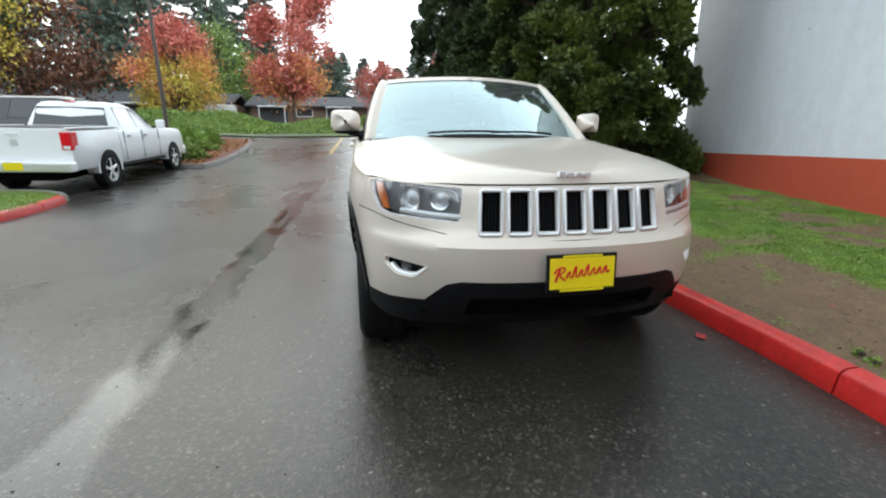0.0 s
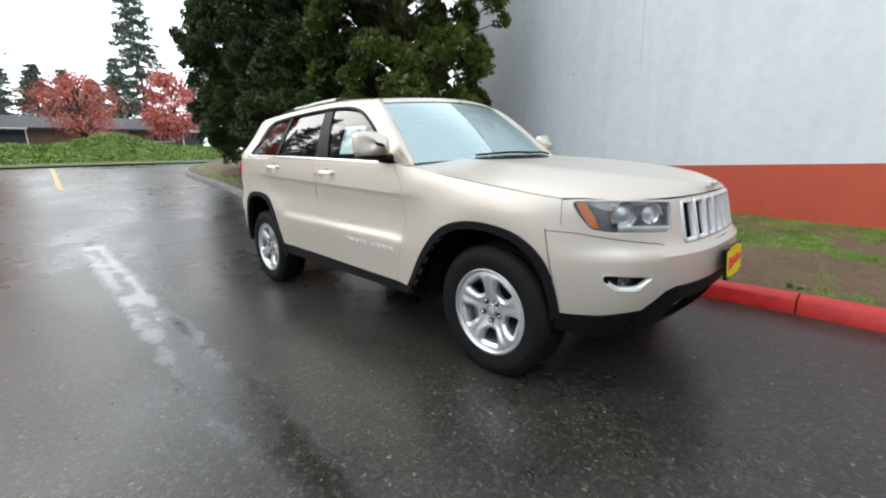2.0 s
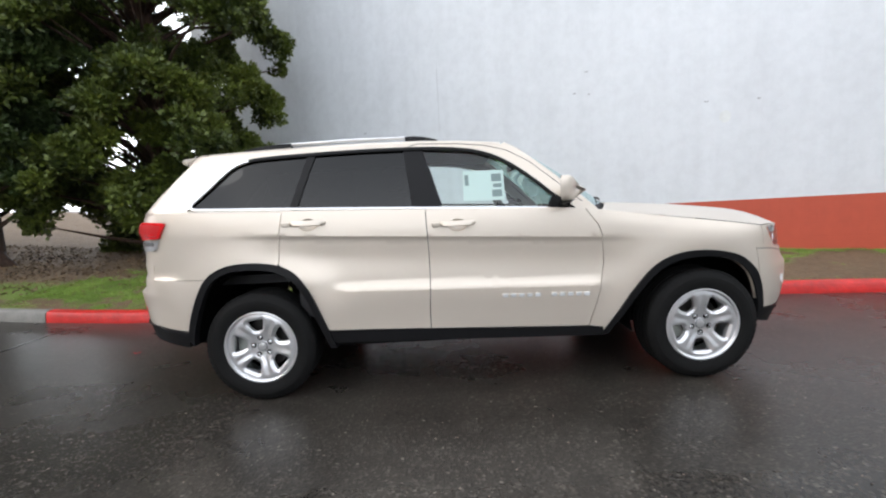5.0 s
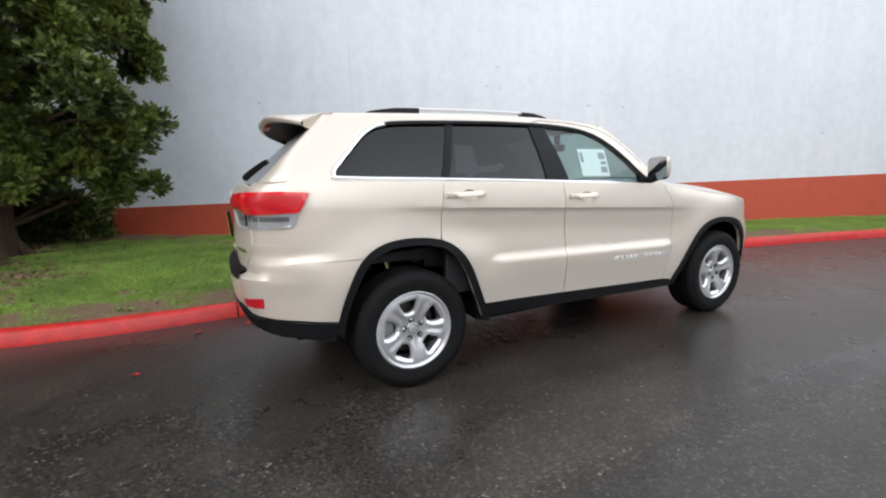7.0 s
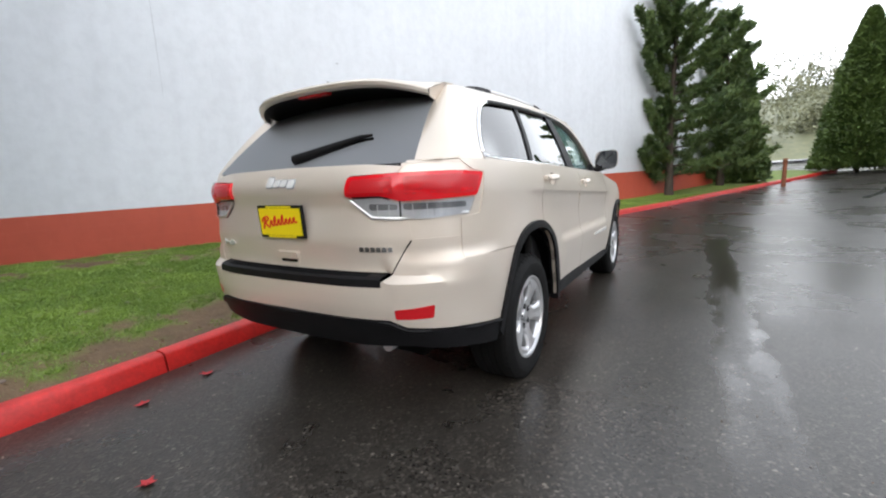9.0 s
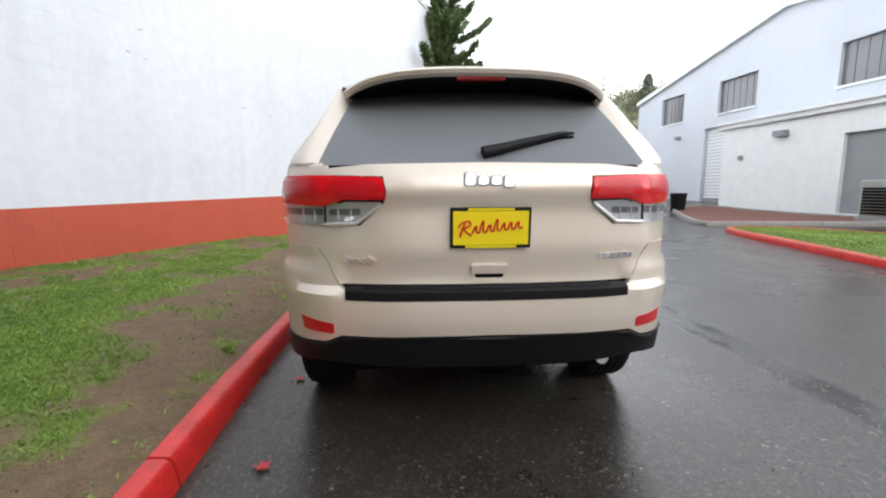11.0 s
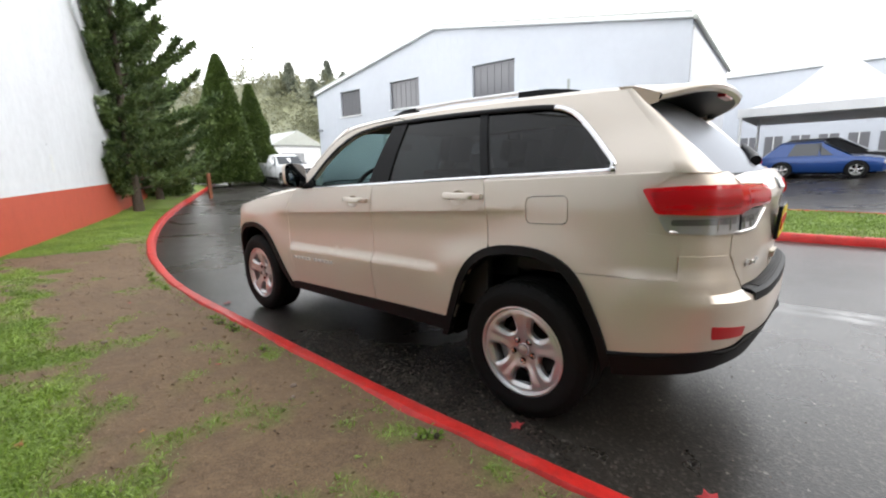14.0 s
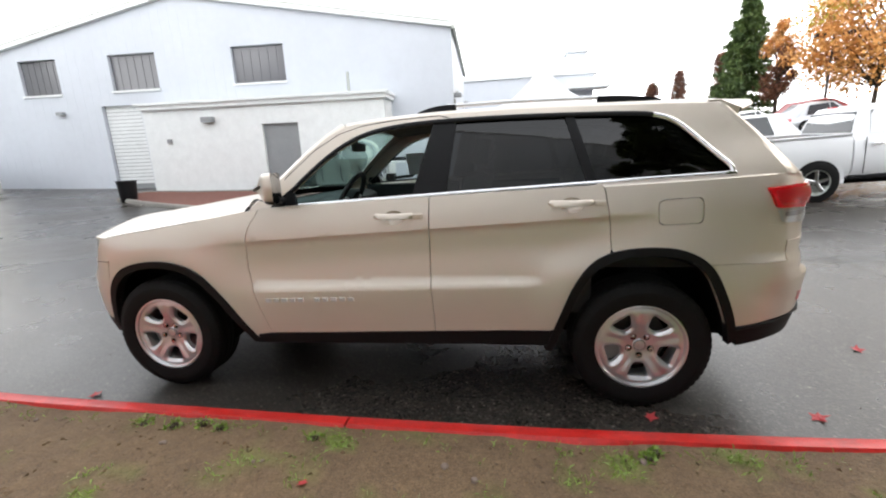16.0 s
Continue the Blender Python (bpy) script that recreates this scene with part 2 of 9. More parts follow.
M_REDBARK = bark_mat("cypress_bark", (0.030, 0.016, 0.011), (0.085, 0.048, 0.032))
M_PAINT = paint_mat("beige_metallic_paint", (0.69, 0.615, 0.53), 0.38, 0.38)
M_WHITEPAINT = paint_mat("white_car_paint", (0.84, 0.85, 0.86), 0.0, 0.3)
M_BLACKPAINT = paint_mat("black_car_paint", (0.015, 0.015, 0.017), 0.0, 0.3)
M_BLUEPAINT = paint_mat("blue_car_paint", (0.003, 0.045, 0.20), 0.2, 0.3)
M_REDPAINT = paint_mat("dark_red_car_paint", (0.25, 0.02, 0.02), 0.2, 0.3)
M_SILVERPAINT = paint_mat("silver_car_paint", (0.42, 0.43, 0.45), 0.6, 0.3)
M_PLASTIC = worn("black_textured_plastic", (0.007, 0.007, 0.008), 0.5, 40, 0.2, 0.15)
M_PLASTIC.node_tree.nodes["Principled BSDF"].inputs["Specular IOR Level"].default_value = 0.2
M_DARK = mat("dark_underbody", (0.004, 0.004, 0.004), 0.9, 0.0, Specular_IOR_Level=0.1)
M_RUBBER = worn("tyre_rubber", (0.005, 0.005, 0.005), 0.75, 30, 0.35, 0.25)
M_RUBBER.node_tree.nodes["Principled BSDF"].inputs["Specular IOR Level"].default_value = 0.25
M_ALLOY = mat("silver_alloy", (0.70, 0.70, 0.71), 0.28, 0.75)
M_SATIN = mat("satin_chrome", (0.80, 0.80, 0.80), 0.30, 0.6)
M_CHROME = mat("chrome", (0.80, 0.80, 0.81), 0.09, 1.0)
M_MIRROR = mat("dark_mirror_glass", (0.36, 0.37, 0.39), 0.02, 1.0)
M_GLASS_DARK = glass_mat("privacy_glass", (0.035, 0.036, 0.04), 0.0, 0.038)
M_GLASS_REAR = glass_mat("tailgate_glass", (0.07, 0.07, 0.075), 0.35, 0.05, 0.27, (0.42, 0.44, 0.48))
M_GLASS = glass_mat("clear_car_glass", (0.76, 0.87, 0.85), 0.0, 0.05)
M_SCREEN = glass_mat("windscreen_glass", (0.52, 0.76, 0.72), 0.02, 0.52, 0.06, (0.80, 0.97, 0.97))
M_LENS = glass_mat("clear_lamp_lens", (0.85, 0.86, 0.87), 0.0, 0.10)
M_REDLENS = mat("red_lamp_lens", (0.66, 0.008, 0.016), 0.14, 0.0, Coat_Weight=0.4)
M_DARKREDLENS = mat("dark_red_lens", (0.50, 0.006, 0.012), 0.3, 0.0, Coat_Weight=0.15)
M_AMBER = mat("amber_lens", (0.80, 0.20, 0.03), 0.12, 0.0, Coat_Weight=1.0)
M_REFLECTOR = mat("lamp_reflector", (0.70, 0.71, 0.73), 0.38, 0.6)
M_LAMPGREY = mat("smoky_lamp_bowl", (0.20, 0.20, 0.21), 0.3, 0.4)
M_BADGE = mat("bright_badge", (0.88, 0.88, 0.88), 0.25, 0.3)
M_YELLOWPLATE = mat("yellow_plate", (0.85, 0.68, 0.01), 0.35)
M_REDINK = mat("red_ink", (0.62, 0.02, 0.015), 0.4)
M_WHITE = mat("white_paper", (0.78, 0.79, 0.78), 0.6)
M_GREYINK = mat("grey_ink", (0.25, 0.27, 0.28), 0.6)
M_INTERIOR = worn("dark_interior", (0.022, 0.022, 0.024), 0.6, 20, 0.2)
M_TAN = worn("tan_headliner", (0.15, 0.13, 0.105), 0.8, 20, 0.1)
M_YELLOWLINE = worn("yellow_road_paint", (0.50, 0.30, 0.03), 0.4, 14, 0.35)
M_SEAM = worn("dark_sealed_joint", (0.014, 0.014, 0.015), 0.25, 10, 0.3)
M_TENT = worn("white_tent_fabric", (0.62, 0.63, 0.64), 0.5, 2, 0.08, 0.05)
M_GALV = worn("galvanised_sheet", (0.36, 0.38, 0.35), 0.45, 3, 0.15, 0.1, 0.3)
M_POLE = worn("brown_pole_paint", (0.05, 0.035, 0.028), 0.5, 4, 0.2)
M_POSTWOOD = worn("rust_brown_post", (0.24, 0.08, 0.035), 0.7, 6, 0.3)
M_REDLEAF = mat("fallen_red_leaf", (0.42, 0.03, 0.035), 0.6)
M_TANLEAF = mat("fallen_tan_leaf", (0.32, 0.15, 0.05), 0.7)
M_TWIG = leaf_mat("twig_and_leaf_scrap", (0.03, 0.018, 0.010), (0.30, 0.20, 0.11))
M_STONE = worn("pebble", (0.20, 0.15, 0.12), 0.7, 20, 0.3)


# ---------- mesh helpers ----------
def mesh_ob(name, verts, faces, material, parent=None, smooth=False, label="", sharp=None):
    me = bpy.data.meshes.new(name)
    me.from_pydata([tuple(map(float, v)) for v in verts], [], faces)
    me.materials.append(material)
    if smooth:
        me.polygons.foreach_set("use_smooth", [True] * len(me.polygons))
        if sharp:
            me.set_sharp_from_angle(angle=radians(sharp))
    ob = new(name, me)
    if parent is not None:
        ob.parent = parent
    if label:
        ob["label"] = label
    return ob


def part(name, bm, material, parent=None, label="", smooth=False, sharp=35):
    me = bpy.data.meshes.new(name)
    bm.to_mesh(me)
    bm.free()
    me.materials.append(material)
    if smooth:
        me.polygons.foreach_set("use_smooth", [True] * len(me.polygons))
        me.set_sharp_from_angle(angle=radians(sharp))
    ob = new(name, me)
    if parent is not None:
        ob.parent = parent
    if label:
        ob["label"] = label
    return ob


def box_bm(bm, lo, hi, bevel=0.0, m=None):
    lo, hi = Vector(lo), Vector(hi)
    r = bmesh.ops.create_cube(bm, size=1.0)
    vs = r["verts"]
    for v in vs:
        v.co = Vector((lo[i] + (v.co[i] + 0.5) * (hi[i] - lo[i]) for i in range(3)))
    if bevel:
        es = list({e for v in vs for e in v.link_edges})
        r = bmesh.ops.bevel(bm, geom=es, offset=bevel, segments=2, profile=0.6, affect="EDGES", clamp_overlap=True)
        vs = list({v for f in r["faces"] for v in f.verts} | {v for v in vs if v.is_valid})
    if m is not None:
        for v in vs:
            v.co = m @ v.co
    return vs


def box(name, lo, hi, material, parent=None, bevel=0.0, label="", m=None):
    bm = bmesh.new()
    box_bm(bm, lo, hi, bevel, m)
    return part(name, bm, material, parent, label)


def empty(name, m=None):
    e = new(name)
    if m is not None:
        e.matrix_world = m
    return e


def tube(points, radii, n=8):
    """Verts and faces of a tapered tube along points."""
    verts, faces = [], []
    for i, p in enumerate(points):
        p = Vector(p)
        d = Vector(points[min(i + 1, len(points) - 1)]) - Vector(points[max(i - 1, 0)])
        q = d.to_track_quat("Z", "Y")
        for k in range(n):
            a = 2 * math.pi * k / n
            verts.append(p + q @ Vector((math.cos(a) * radii[i], math.sin(a) * radii[i], 0)))
    for i in range(len(points) - 1):
        for k in range(n):
            faces.append((i * n + k, i * n + (k + 1) % n, (i + 1) * n + (k + 1) % n, (i + 1) * n + k))
    faces.append(tuple(range(n - 1, -1, -1)))
    faces.append(tuple((len(points) - 1) * n + k for k in range(n)))
    return verts, faces


def tube_ob(name, points, radii, material, parent=None, n=8, label=""):
    v, f = tube(points, radii if isinstance(radii, (list, tuple)) else [radii] * len(points), n)
    return mesh_ob(name, v, f, material, parent, True, label, 60)


def lathe(name, profile, material, parent=None, n=40, axis="X", label="", m=None, sharp=35):
    """profile: (along axis, radius) pairs."""
    verts, faces = [], []
    for a, r in profile:
        for k in range(n):
            t = 2 * math.pi * k / n
            c, s = r * math.cos(t), r * math.sin(t)
            verts.append(Vector((a, c, s)) if axis == "X" else Vector((c, s, a)))
    for i in range(len(profile) - 1):
        for k in range(n):
            faces.append((i * n + k, i * n + (k + 1) % n, (i + 1) * n + (k + 1) % n, (i + 1) * n + k))
    if m is not None:
        verts = [m @ v for v in verts]
    return mesh_ob(name, verts, faces, material, parent, True, label, sharp)


# ---------- ground ----------
def sp(v):
    return np.log1p(np.exp(np.clip(2 * v, -50, 50))) / 2


def road_z(x, y):
    """Height of the paved ground."""
    y = np.minimum(y, 60)
    k = np.clip(1 + 0.095 * (x + 1.8), 0.6, 1.05)
    return 0.02 + 0.075 * k * sp(y - 3.5) + (1.05 - k) * 0.12 * sp(y - 11) + 0.02 * sp(np.minimum(-x, 60) - 5) + 0.035 * sp(np.minimum(-x, 60) - 14) + 0.035 * sp(np.minimum(-y, 60) - 12)


def catmull(pts, n=10):
    out = []
    P = [Vector(p) for p in pts]
    P = [P[0] * 2 - P[1]] + P + [P[-1] * 2 - P[-2]]
    for i in range(1, len(P) - 2):
        for k in range(n):
            t = k / n
            out.append(0.5 * ((2 * P[i]) + (-P[i - 1] + P[i + 1]) * t + (2 * P[i - 1] - 5 * P[i] + 4 * P[i + 1] - P[i + 2]) * t * t + (-P[i - 1] + 3 * P[i] - 3 * P[i + 1] + P[i + 2]) * t ** 3))
    out.append(P[-2])
    return out


def grid_ground(name, xs, ys, zf, material):
    X, Y = np.meshgrid(xs, ys)
    Z = zf(X, Y)
    verts = np.stack([X.ravel(), Y.ravel(), Z.ravel()], 1)
    nx = len(xs)
    faces = [(j * nx + i, j * nx + i + 1, (j + 1) * nx + i + 1, (j + 1) * nx + i) for j in range(len(ys) - 1) for i in range(nx - 1)]
    return mesh_ob(name, verts, faces, material, None, True)


def steps(*spans):
    out = []
    for a, b, d in spans:
        out += list(np.arange(a, b, d))
    return np.array(out + [spans[-1][1]])


ground = grid_ground("ground", steps((-900, -100, 80), (-100, -24, 4), (-24, 16, 0.8), (16, 100, 6), (100, 900, 80)),
                     steps((-900, -100, 80), (-100, -32, 4), (-32, 32, 0.8), (32, 100, 6), (100, 900, 80)), road_z, M_ASPHALT)
tagged(ground, "dark wet asphalt drive with rain sheen", "ground", kind="structure")

# kerb along the lawn, from its far +y end round the bend
KERB_RED = catmull([(1.17, 4.85, 0), (1.19, 3.9, 0), (1.235, 3.0, 0), (1.285, 2.1, 0), (1.318, 1.1, 0), (1.325, 0.2, 0), (1.31, -1.0, 0), (1.28, -2.4, 0), (1.15, -3.6, 0), (0.85, -5.3, 0), (0.32, -7.4, 0),
                    (-0.42, -9.8, 0), (-1.35, -12.4, 0), (-2.9, -16.0, 0), (-4.9, -20.2, 0), (-7.2, -25.0, 0), (-8.2, -27.0, 0)], 8)
KERB_GREY = catmull([(1.17, 4.85, 0), (1.21, 6.3, 0), (1.36, 8.5, 0), (1.56, 11.0, 0), (1.58, 13.0, 0), (1.75, 15.0, 0), (2.4, 17.2, 0), (3.8, 19.2, 0), (6.0, 20.6, 0), (12, 22.5, 0)], 8)


def kerb_run(name, path, side, material, label, height=0.13, width=0.105, joint=None):
    """A kerb whose road-side edge follows path; side +1: its body lies to the right of the run."""
    prof = [(-0.035, -0.12), (-0.03, 0.0), (-0.012, height - 0.03), (0.0, height - 0.012), (0.02, height), (width - 0.02, height + 0.004), (width, height - 0.02), (width + 0.005, -0.12)]
    root = empty(name)
    segs, cur, acc = [], [path[0]], 0.0
    for a, b in zip(path, path[1:]):
        cur.append(b)
        acc += (b - a).length
        if joint and acc > joint:
            segs.append(cur)
            cur, acc = [b], 0.0
    if len(cur) > 1:
        segs.append(cur)
    rng = random.Random(3)
    for seg in segs:
        verts, faces = [], []
        dz, n = rng.uniform(-0.004, 0.004), len(prof)
        for i, p in enumerate(seg):
            d = (seg[min(i + 1, len(seg) - 1)] - seg[max(i - 1, 0)]).normalized()
            nrm = Vector((d.y, -d.x, 0)) * side
            if joint and i == 0:
                p = p + d * 0.006
            if joint and i == len(seg) - 1:
                p = p - d * 0.006
            z = float(road_z(p.x, p.y))
            for a, h in prof:
                w = 0.006 * noise.noise(Vector((p.x * 3 + a * 9, p.y * 3, h * 8)))
                q = p + nrm * (a + w)
                verts.append((q.x, q.y, z + h + dz + w * 0.7))
        for i in range(len(seg) - 1):
            for k in range(n - 1):
                f = (i * n + k, (i + 1) * n + k, (i + 1) * n + k + 1, i * n + k + 1)
                faces.append(f if side < 0 else f[::-1])
        faces += [tuple(range(n)), tuple(range((len(seg) - 1) * n, len(seg) * n))]
        mesh_ob("kerb_stone", verts, faces, material, root, True, "", 40)
    return tagged(root, label, "kerb", kind="structure")


def densify(path, d=0.12):
    out = [path[0]]
    for a, b in zip(path, path[1:]):
        k = max(1, int((b - a).length / d))
        out += [a.lerp(b, j / k) for j in range(1, k + 1)]
    return out


kerb_run("kerb", densify(KERB_RED), -1, M_KERB, "red-painted concrete kerb edging the lawn", joint=2.4)
kerb_run("kerb", densify(KERB_GREY, 0.3), 1, M_KERB_GREY, "bare grey concrete kerb of the tree bed", joint=3.0)

# building wall beside the car
WD = Vector((0.372, 0.928, 0)).normalized()
WP = Vector((3.273, -4.339, 0))
WN = Vector((-WD.y, WD.x, 0))  # towards the drive


def on_wall(s, z, out=0.0):
    return WP + WD * s + WN * out + Vector((0, 0, z))


def kerb_x(y):
    """The road-side line of the lawn's kerb."""
    ys = [p.y for p in KERB_RED][::-1] + [p.y for p in KERB_GREY[1:] if p.y < 20]
    xs = [p.x for p in KERB_RED][::-1] + [p.x for p in KERB_GREY[1:] if p.y < 20]
    return np.interp(y, ys, xs)


def sstep0(a, b, v):
    t = max(0.0, min(1.0, (v - a) / (b - a)))
    return t * t * (3 - 2 * t)


def turf(x, y):
    """Share of grass at a place on the lawn: worn soil along the kerb and in patches."""
    d = x - float(kerb_x(y))
    n1 = noise.fractal(Vector((x * 0.75, y * 0.55, 3.1)), 1.0, 2.0, 4)
    n2 = noise.fractal(Vector((x * 2.6, y * 2.6, 8.7)), 1.0, 2.0, 3)
    n3 = noise.fractal(Vector((x * 6.5, y * 6.5, 1.7)), 1.0, 2.0, 2)
    v = 0.68 + 0.40 * n1 + 0.62 * n2 + 0.42 * n3 + 0.12 * sstep0(0.6, 2.2, y)
    far = sstep0(0.6, 2.4, y)
    worn_strip = math.exp(-(max(0.0, d - 0.62 + 0.34 * far) / (0.62 - 0.32 * far)) ** 2) * 0.92 * sstep0(-7.5, -5.5, y)
    v -= worn_strip
    if y > 3.6:
        v -= 0.55 * (y - 3.6) * max(0.0, min(1.0, (d - 0.6) / 1.0))
    wd = (Vector((x, y, 0)) - WP).dot(WN)
    v -= 0.55 * math.exp(-((wd - 0.5) / 0.7) ** 2) * (1 if y > -6 else -0.3)
    return max(0.0, min(1.0, v * 1.8))


def lawn_z(x, y):
    d = max(0.0, x - float(kerb_x(y)))
    rise = 0.09 if y > -4 else 0.06
    return float(road_z(1.4, y)) + 0.105 + rise * (1 - math.exp(-d / 1.5)) * 2.6 + 0.018 * noise.noise(Vector((x * 1.7, y * 1.7, 0))) + 0.006 * noise.noise(Vector((x * 9, y * 9, 0)))


def build_lawn():
    verts, faces, tv = [], [], []
    ys = steps((-27, -14, 0.4), (-14, 5.0, 0.07), (5.0, 22, 0.35))
    cols = np.concatenate([np.arange(0, 5.6, 0.08), np.arange(5.6, 16, 0.8)])
    for y in ys:
        kx = float(kerb_x(y)) + 0.08
        for c in cols:
            x = kx + c
            verts.append((x, y, lawn_z(x, y)))
            tv.append(turf(x, y))
    n = len(cols)
    for j in range(len(ys) - 1):
        for i in range(n - 1):
            faces.append((j * n + i, j * n + i + 1, (j + 1) * n + i + 1, (j + 1) * n + i))
    ob = mesh_ob("lawn", verts, faces, M_SOIL, None, True)
    at = ob.data.attributes.new("turf", "FLOAT", "POINT")
    at.data.foreach_set("value", tv)
    return tagged(ob, "patchy wet lawn with worn brown soil", "lawn", kind="structure")


build_lawn()


def build_wall():
    s0, s1, top = -15.0, 11.4, 7.7
    zb = lambda s: 1.035 - 0.0115 * s
    root = empty("wall_east")
    course = 0.2
    # recessed core
    T = 0.3
    v = [on_wall(s0, -0.3, -0.005), on_wall(s1, -0.3, -0.005), on_wall(s1, top, -0.005), on_wall(s0, top, -0.005)]
    v += [p - WN * T for p in v]
    mesh_ob("wall_core", v, [(0, 1, 2, 3), (7, 6, 5, 4), (1, 5, 6, 2), (4, 0, 3, 7), (3, 2, 6, 7), (0, 4, 5, 1)], M_WALL, root)
    # painted block courses, their joints filled with paint but still readable
    for colour, m in (("white", M_WALL), ("red", M_BAND)):
        verts, faces = [], []
        rng = random.Random(5)
        rows = range(-6, 1) if colour == "red" else range(0, 34)
        for r in rows:
            if colour == "red" and r == 0:
                continue
            off = 0.2 if r % 2 else 0.0
            s = s0
            while s < s1 - 0.01:
                e = min(s1, (math.floor((s - off) / 0.4 + 1e-6) + 1) * 0.4 + off)
                za, zb_ = zb(s) + r * course, zb(e) + r * course
                gap = 0.0009 if colour == "red" else 0.0003
                d = rng.uniform(-0.0006, 0.0008) if colour == "red" else rng.uniform(-0.0002, 0.0002)
                k = len(verts)
                lo_a, lo_b = za + gap, zb_ + gap
                hi_a, hi_b = za + course - gap, zb_ + course - gap
                for (ss, z) in ((s + gap, lo_a), (e - gap, lo_b), (e - gap, hi_b), (s + gap, hi_a)):
                    verts.append(on_wall(ss, z, d))
                for (ss, z) in ((s, lo_a - gap), (e, lo_b - gap), (e, hi_b + gap), (s, hi_a + gap)):
                    verts.append(on_wall(ss, z, -0.0016))
                faces += [(k, k + 1, k + 2, k + 3)] + [(k + 4 + i, k + 4 + (i + 1) % 4, k + (i + 1) % 4, k + i) for i in range(4)]
                s = e
        ob = mesh_ob("block_courses", verts, faces, m, root, False, colour + " painted concrete block courses")
        ob["kind"] = "stuff"
    # end return at the far corner and roof cap
    c0, c1 = on_wall(s0, -0.3, -T), on_wall(s0, top, -T)
    back = WN * -14
    v = [c0, c0 + back, c1 + back, c1]
    mesh_ob("return_wall", v, [(0, 1, 2, 3)], M_WALL, root)
    c0, c1 = on_wall(s1, -0.3, -T), on_wall(s1, top, -T)
    v = [c0, c0 + back, c1 + back, c1]
    mesh_ob("return_wall", v, [(3, 2, 1, 0)], M_WALL, root)
    v = [on_wall(s0 - 0.04, top, 0.04), on_wall(s1 + 0.04, top, 0.04), on_wall(s1 + 0.04, top, -14), on_wall(s0 - 0.04, top, -14)]
    v += [p + Vector((0, 0, 0.09)) for p in v]
    mesh_ob("roof_cap", v, [(0, 1, 5, 4), (1, 2, 6, 5), (2, 3, 7, 6), (3, 0, 4, 7), (4, 5, 6, 7), (3, 2, 1, 0)], M_TRIM, root)
    tagged(root, "white painted block wall with red base band", "wall", kind="structure")


build_wall()


# ---------- patches on curved surfaces ----------
from mathutils import geometry


def inside(poly, P):
    x, y = P[:, 0], P[:, 1]
    c = np.zeros(len(P), bool)
    n = len(poly)
    for i in range(n):
        (xa, ya), (xb, yb) = poly[i], poly[(i + 1) % n]
        if ya == yb:
            continue
        hit = ((ya > y) != (yb > y)) & (x < (xb - xa) * (y - ya) / (yb - ya) + xa)
        c ^= hit
    return c


def resample(loop, step):
    out = []
    n = len(loop)
    for i in range(n):
        a, b = np.array(loop[i], float), np.array(loop[(i + 1) % n], float)
        k = max(1, int(math.ceil(np.linalg.norm(b - a) / step)))
        out += [a + (b - a) * j / k for j in range(k)]
    return [tuple(p) for p in out]


def resample_open(line, step):
    out = [line[0]]
    for a, b in zip(line, line[1:]):
        k = max(1, int(math.hypot(b[0] - a[0], b[1] - a[1]) / step))
        out += [(a[0] + (b[0] - a[0]) * j / k, a[1] + (b[1] - a[1]) * j / k) for j in range(1, k + 1)]
    return out


def rounded(loop, r, n=4):
    """Corners of a 2D loop rounded with radius about r (a number or one per corner)."""
    out = []
    m = len(loop)
    for i in range(m):
        rr = r[i] if isinstance(r, (list, tuple)) else r
        p, a, b = (np.array(loop[j % m], float) for j in (i, i - 1, i + 1))
        da, db = a - p, b - p
        la, lb = np.linalg.norm(da), np.linalg.norm(db)
        if rr <= 0:
            out.append(tuple(p))
            continue
        k = min(rr, la * 0.45, lb * 0.45)
        s, e = p + da / la * k, p + db / lb * k
        for j in range(n + 1):
            t = j / n
            out.append(tuple((1 - t) ** 2 * s + 2 * t * (1 - t) * p + t * t * e))
    return out


def curve2(pts, n=6, closed=False):
    P = [np.array(p, float) for p in pts]
    P = [P[-1]] + P + [P[0], P[1]] if closed else [2 * P[0] - P[1]] + P + [2 * P[-1] - P[-2]]
    out = []
    for i in range(1, len(P) - 2):
        for k in range(n):
            t = k / n
            out.append(tuple(0.5 * ((2 * P[i]) + (-P[i - 1] + P[i + 1]) * t + (2 * P[i - 1] - 5 * P[i] + 4 * P[i + 1] - P[i + 2]) * t * t + (-P[i - 1] + 3 * P[i] - 3 * P[i + 1] + P[i + 2]) * t ** 3)))
    if not closed:
        out.append(tuple(P[-2]))
    return out


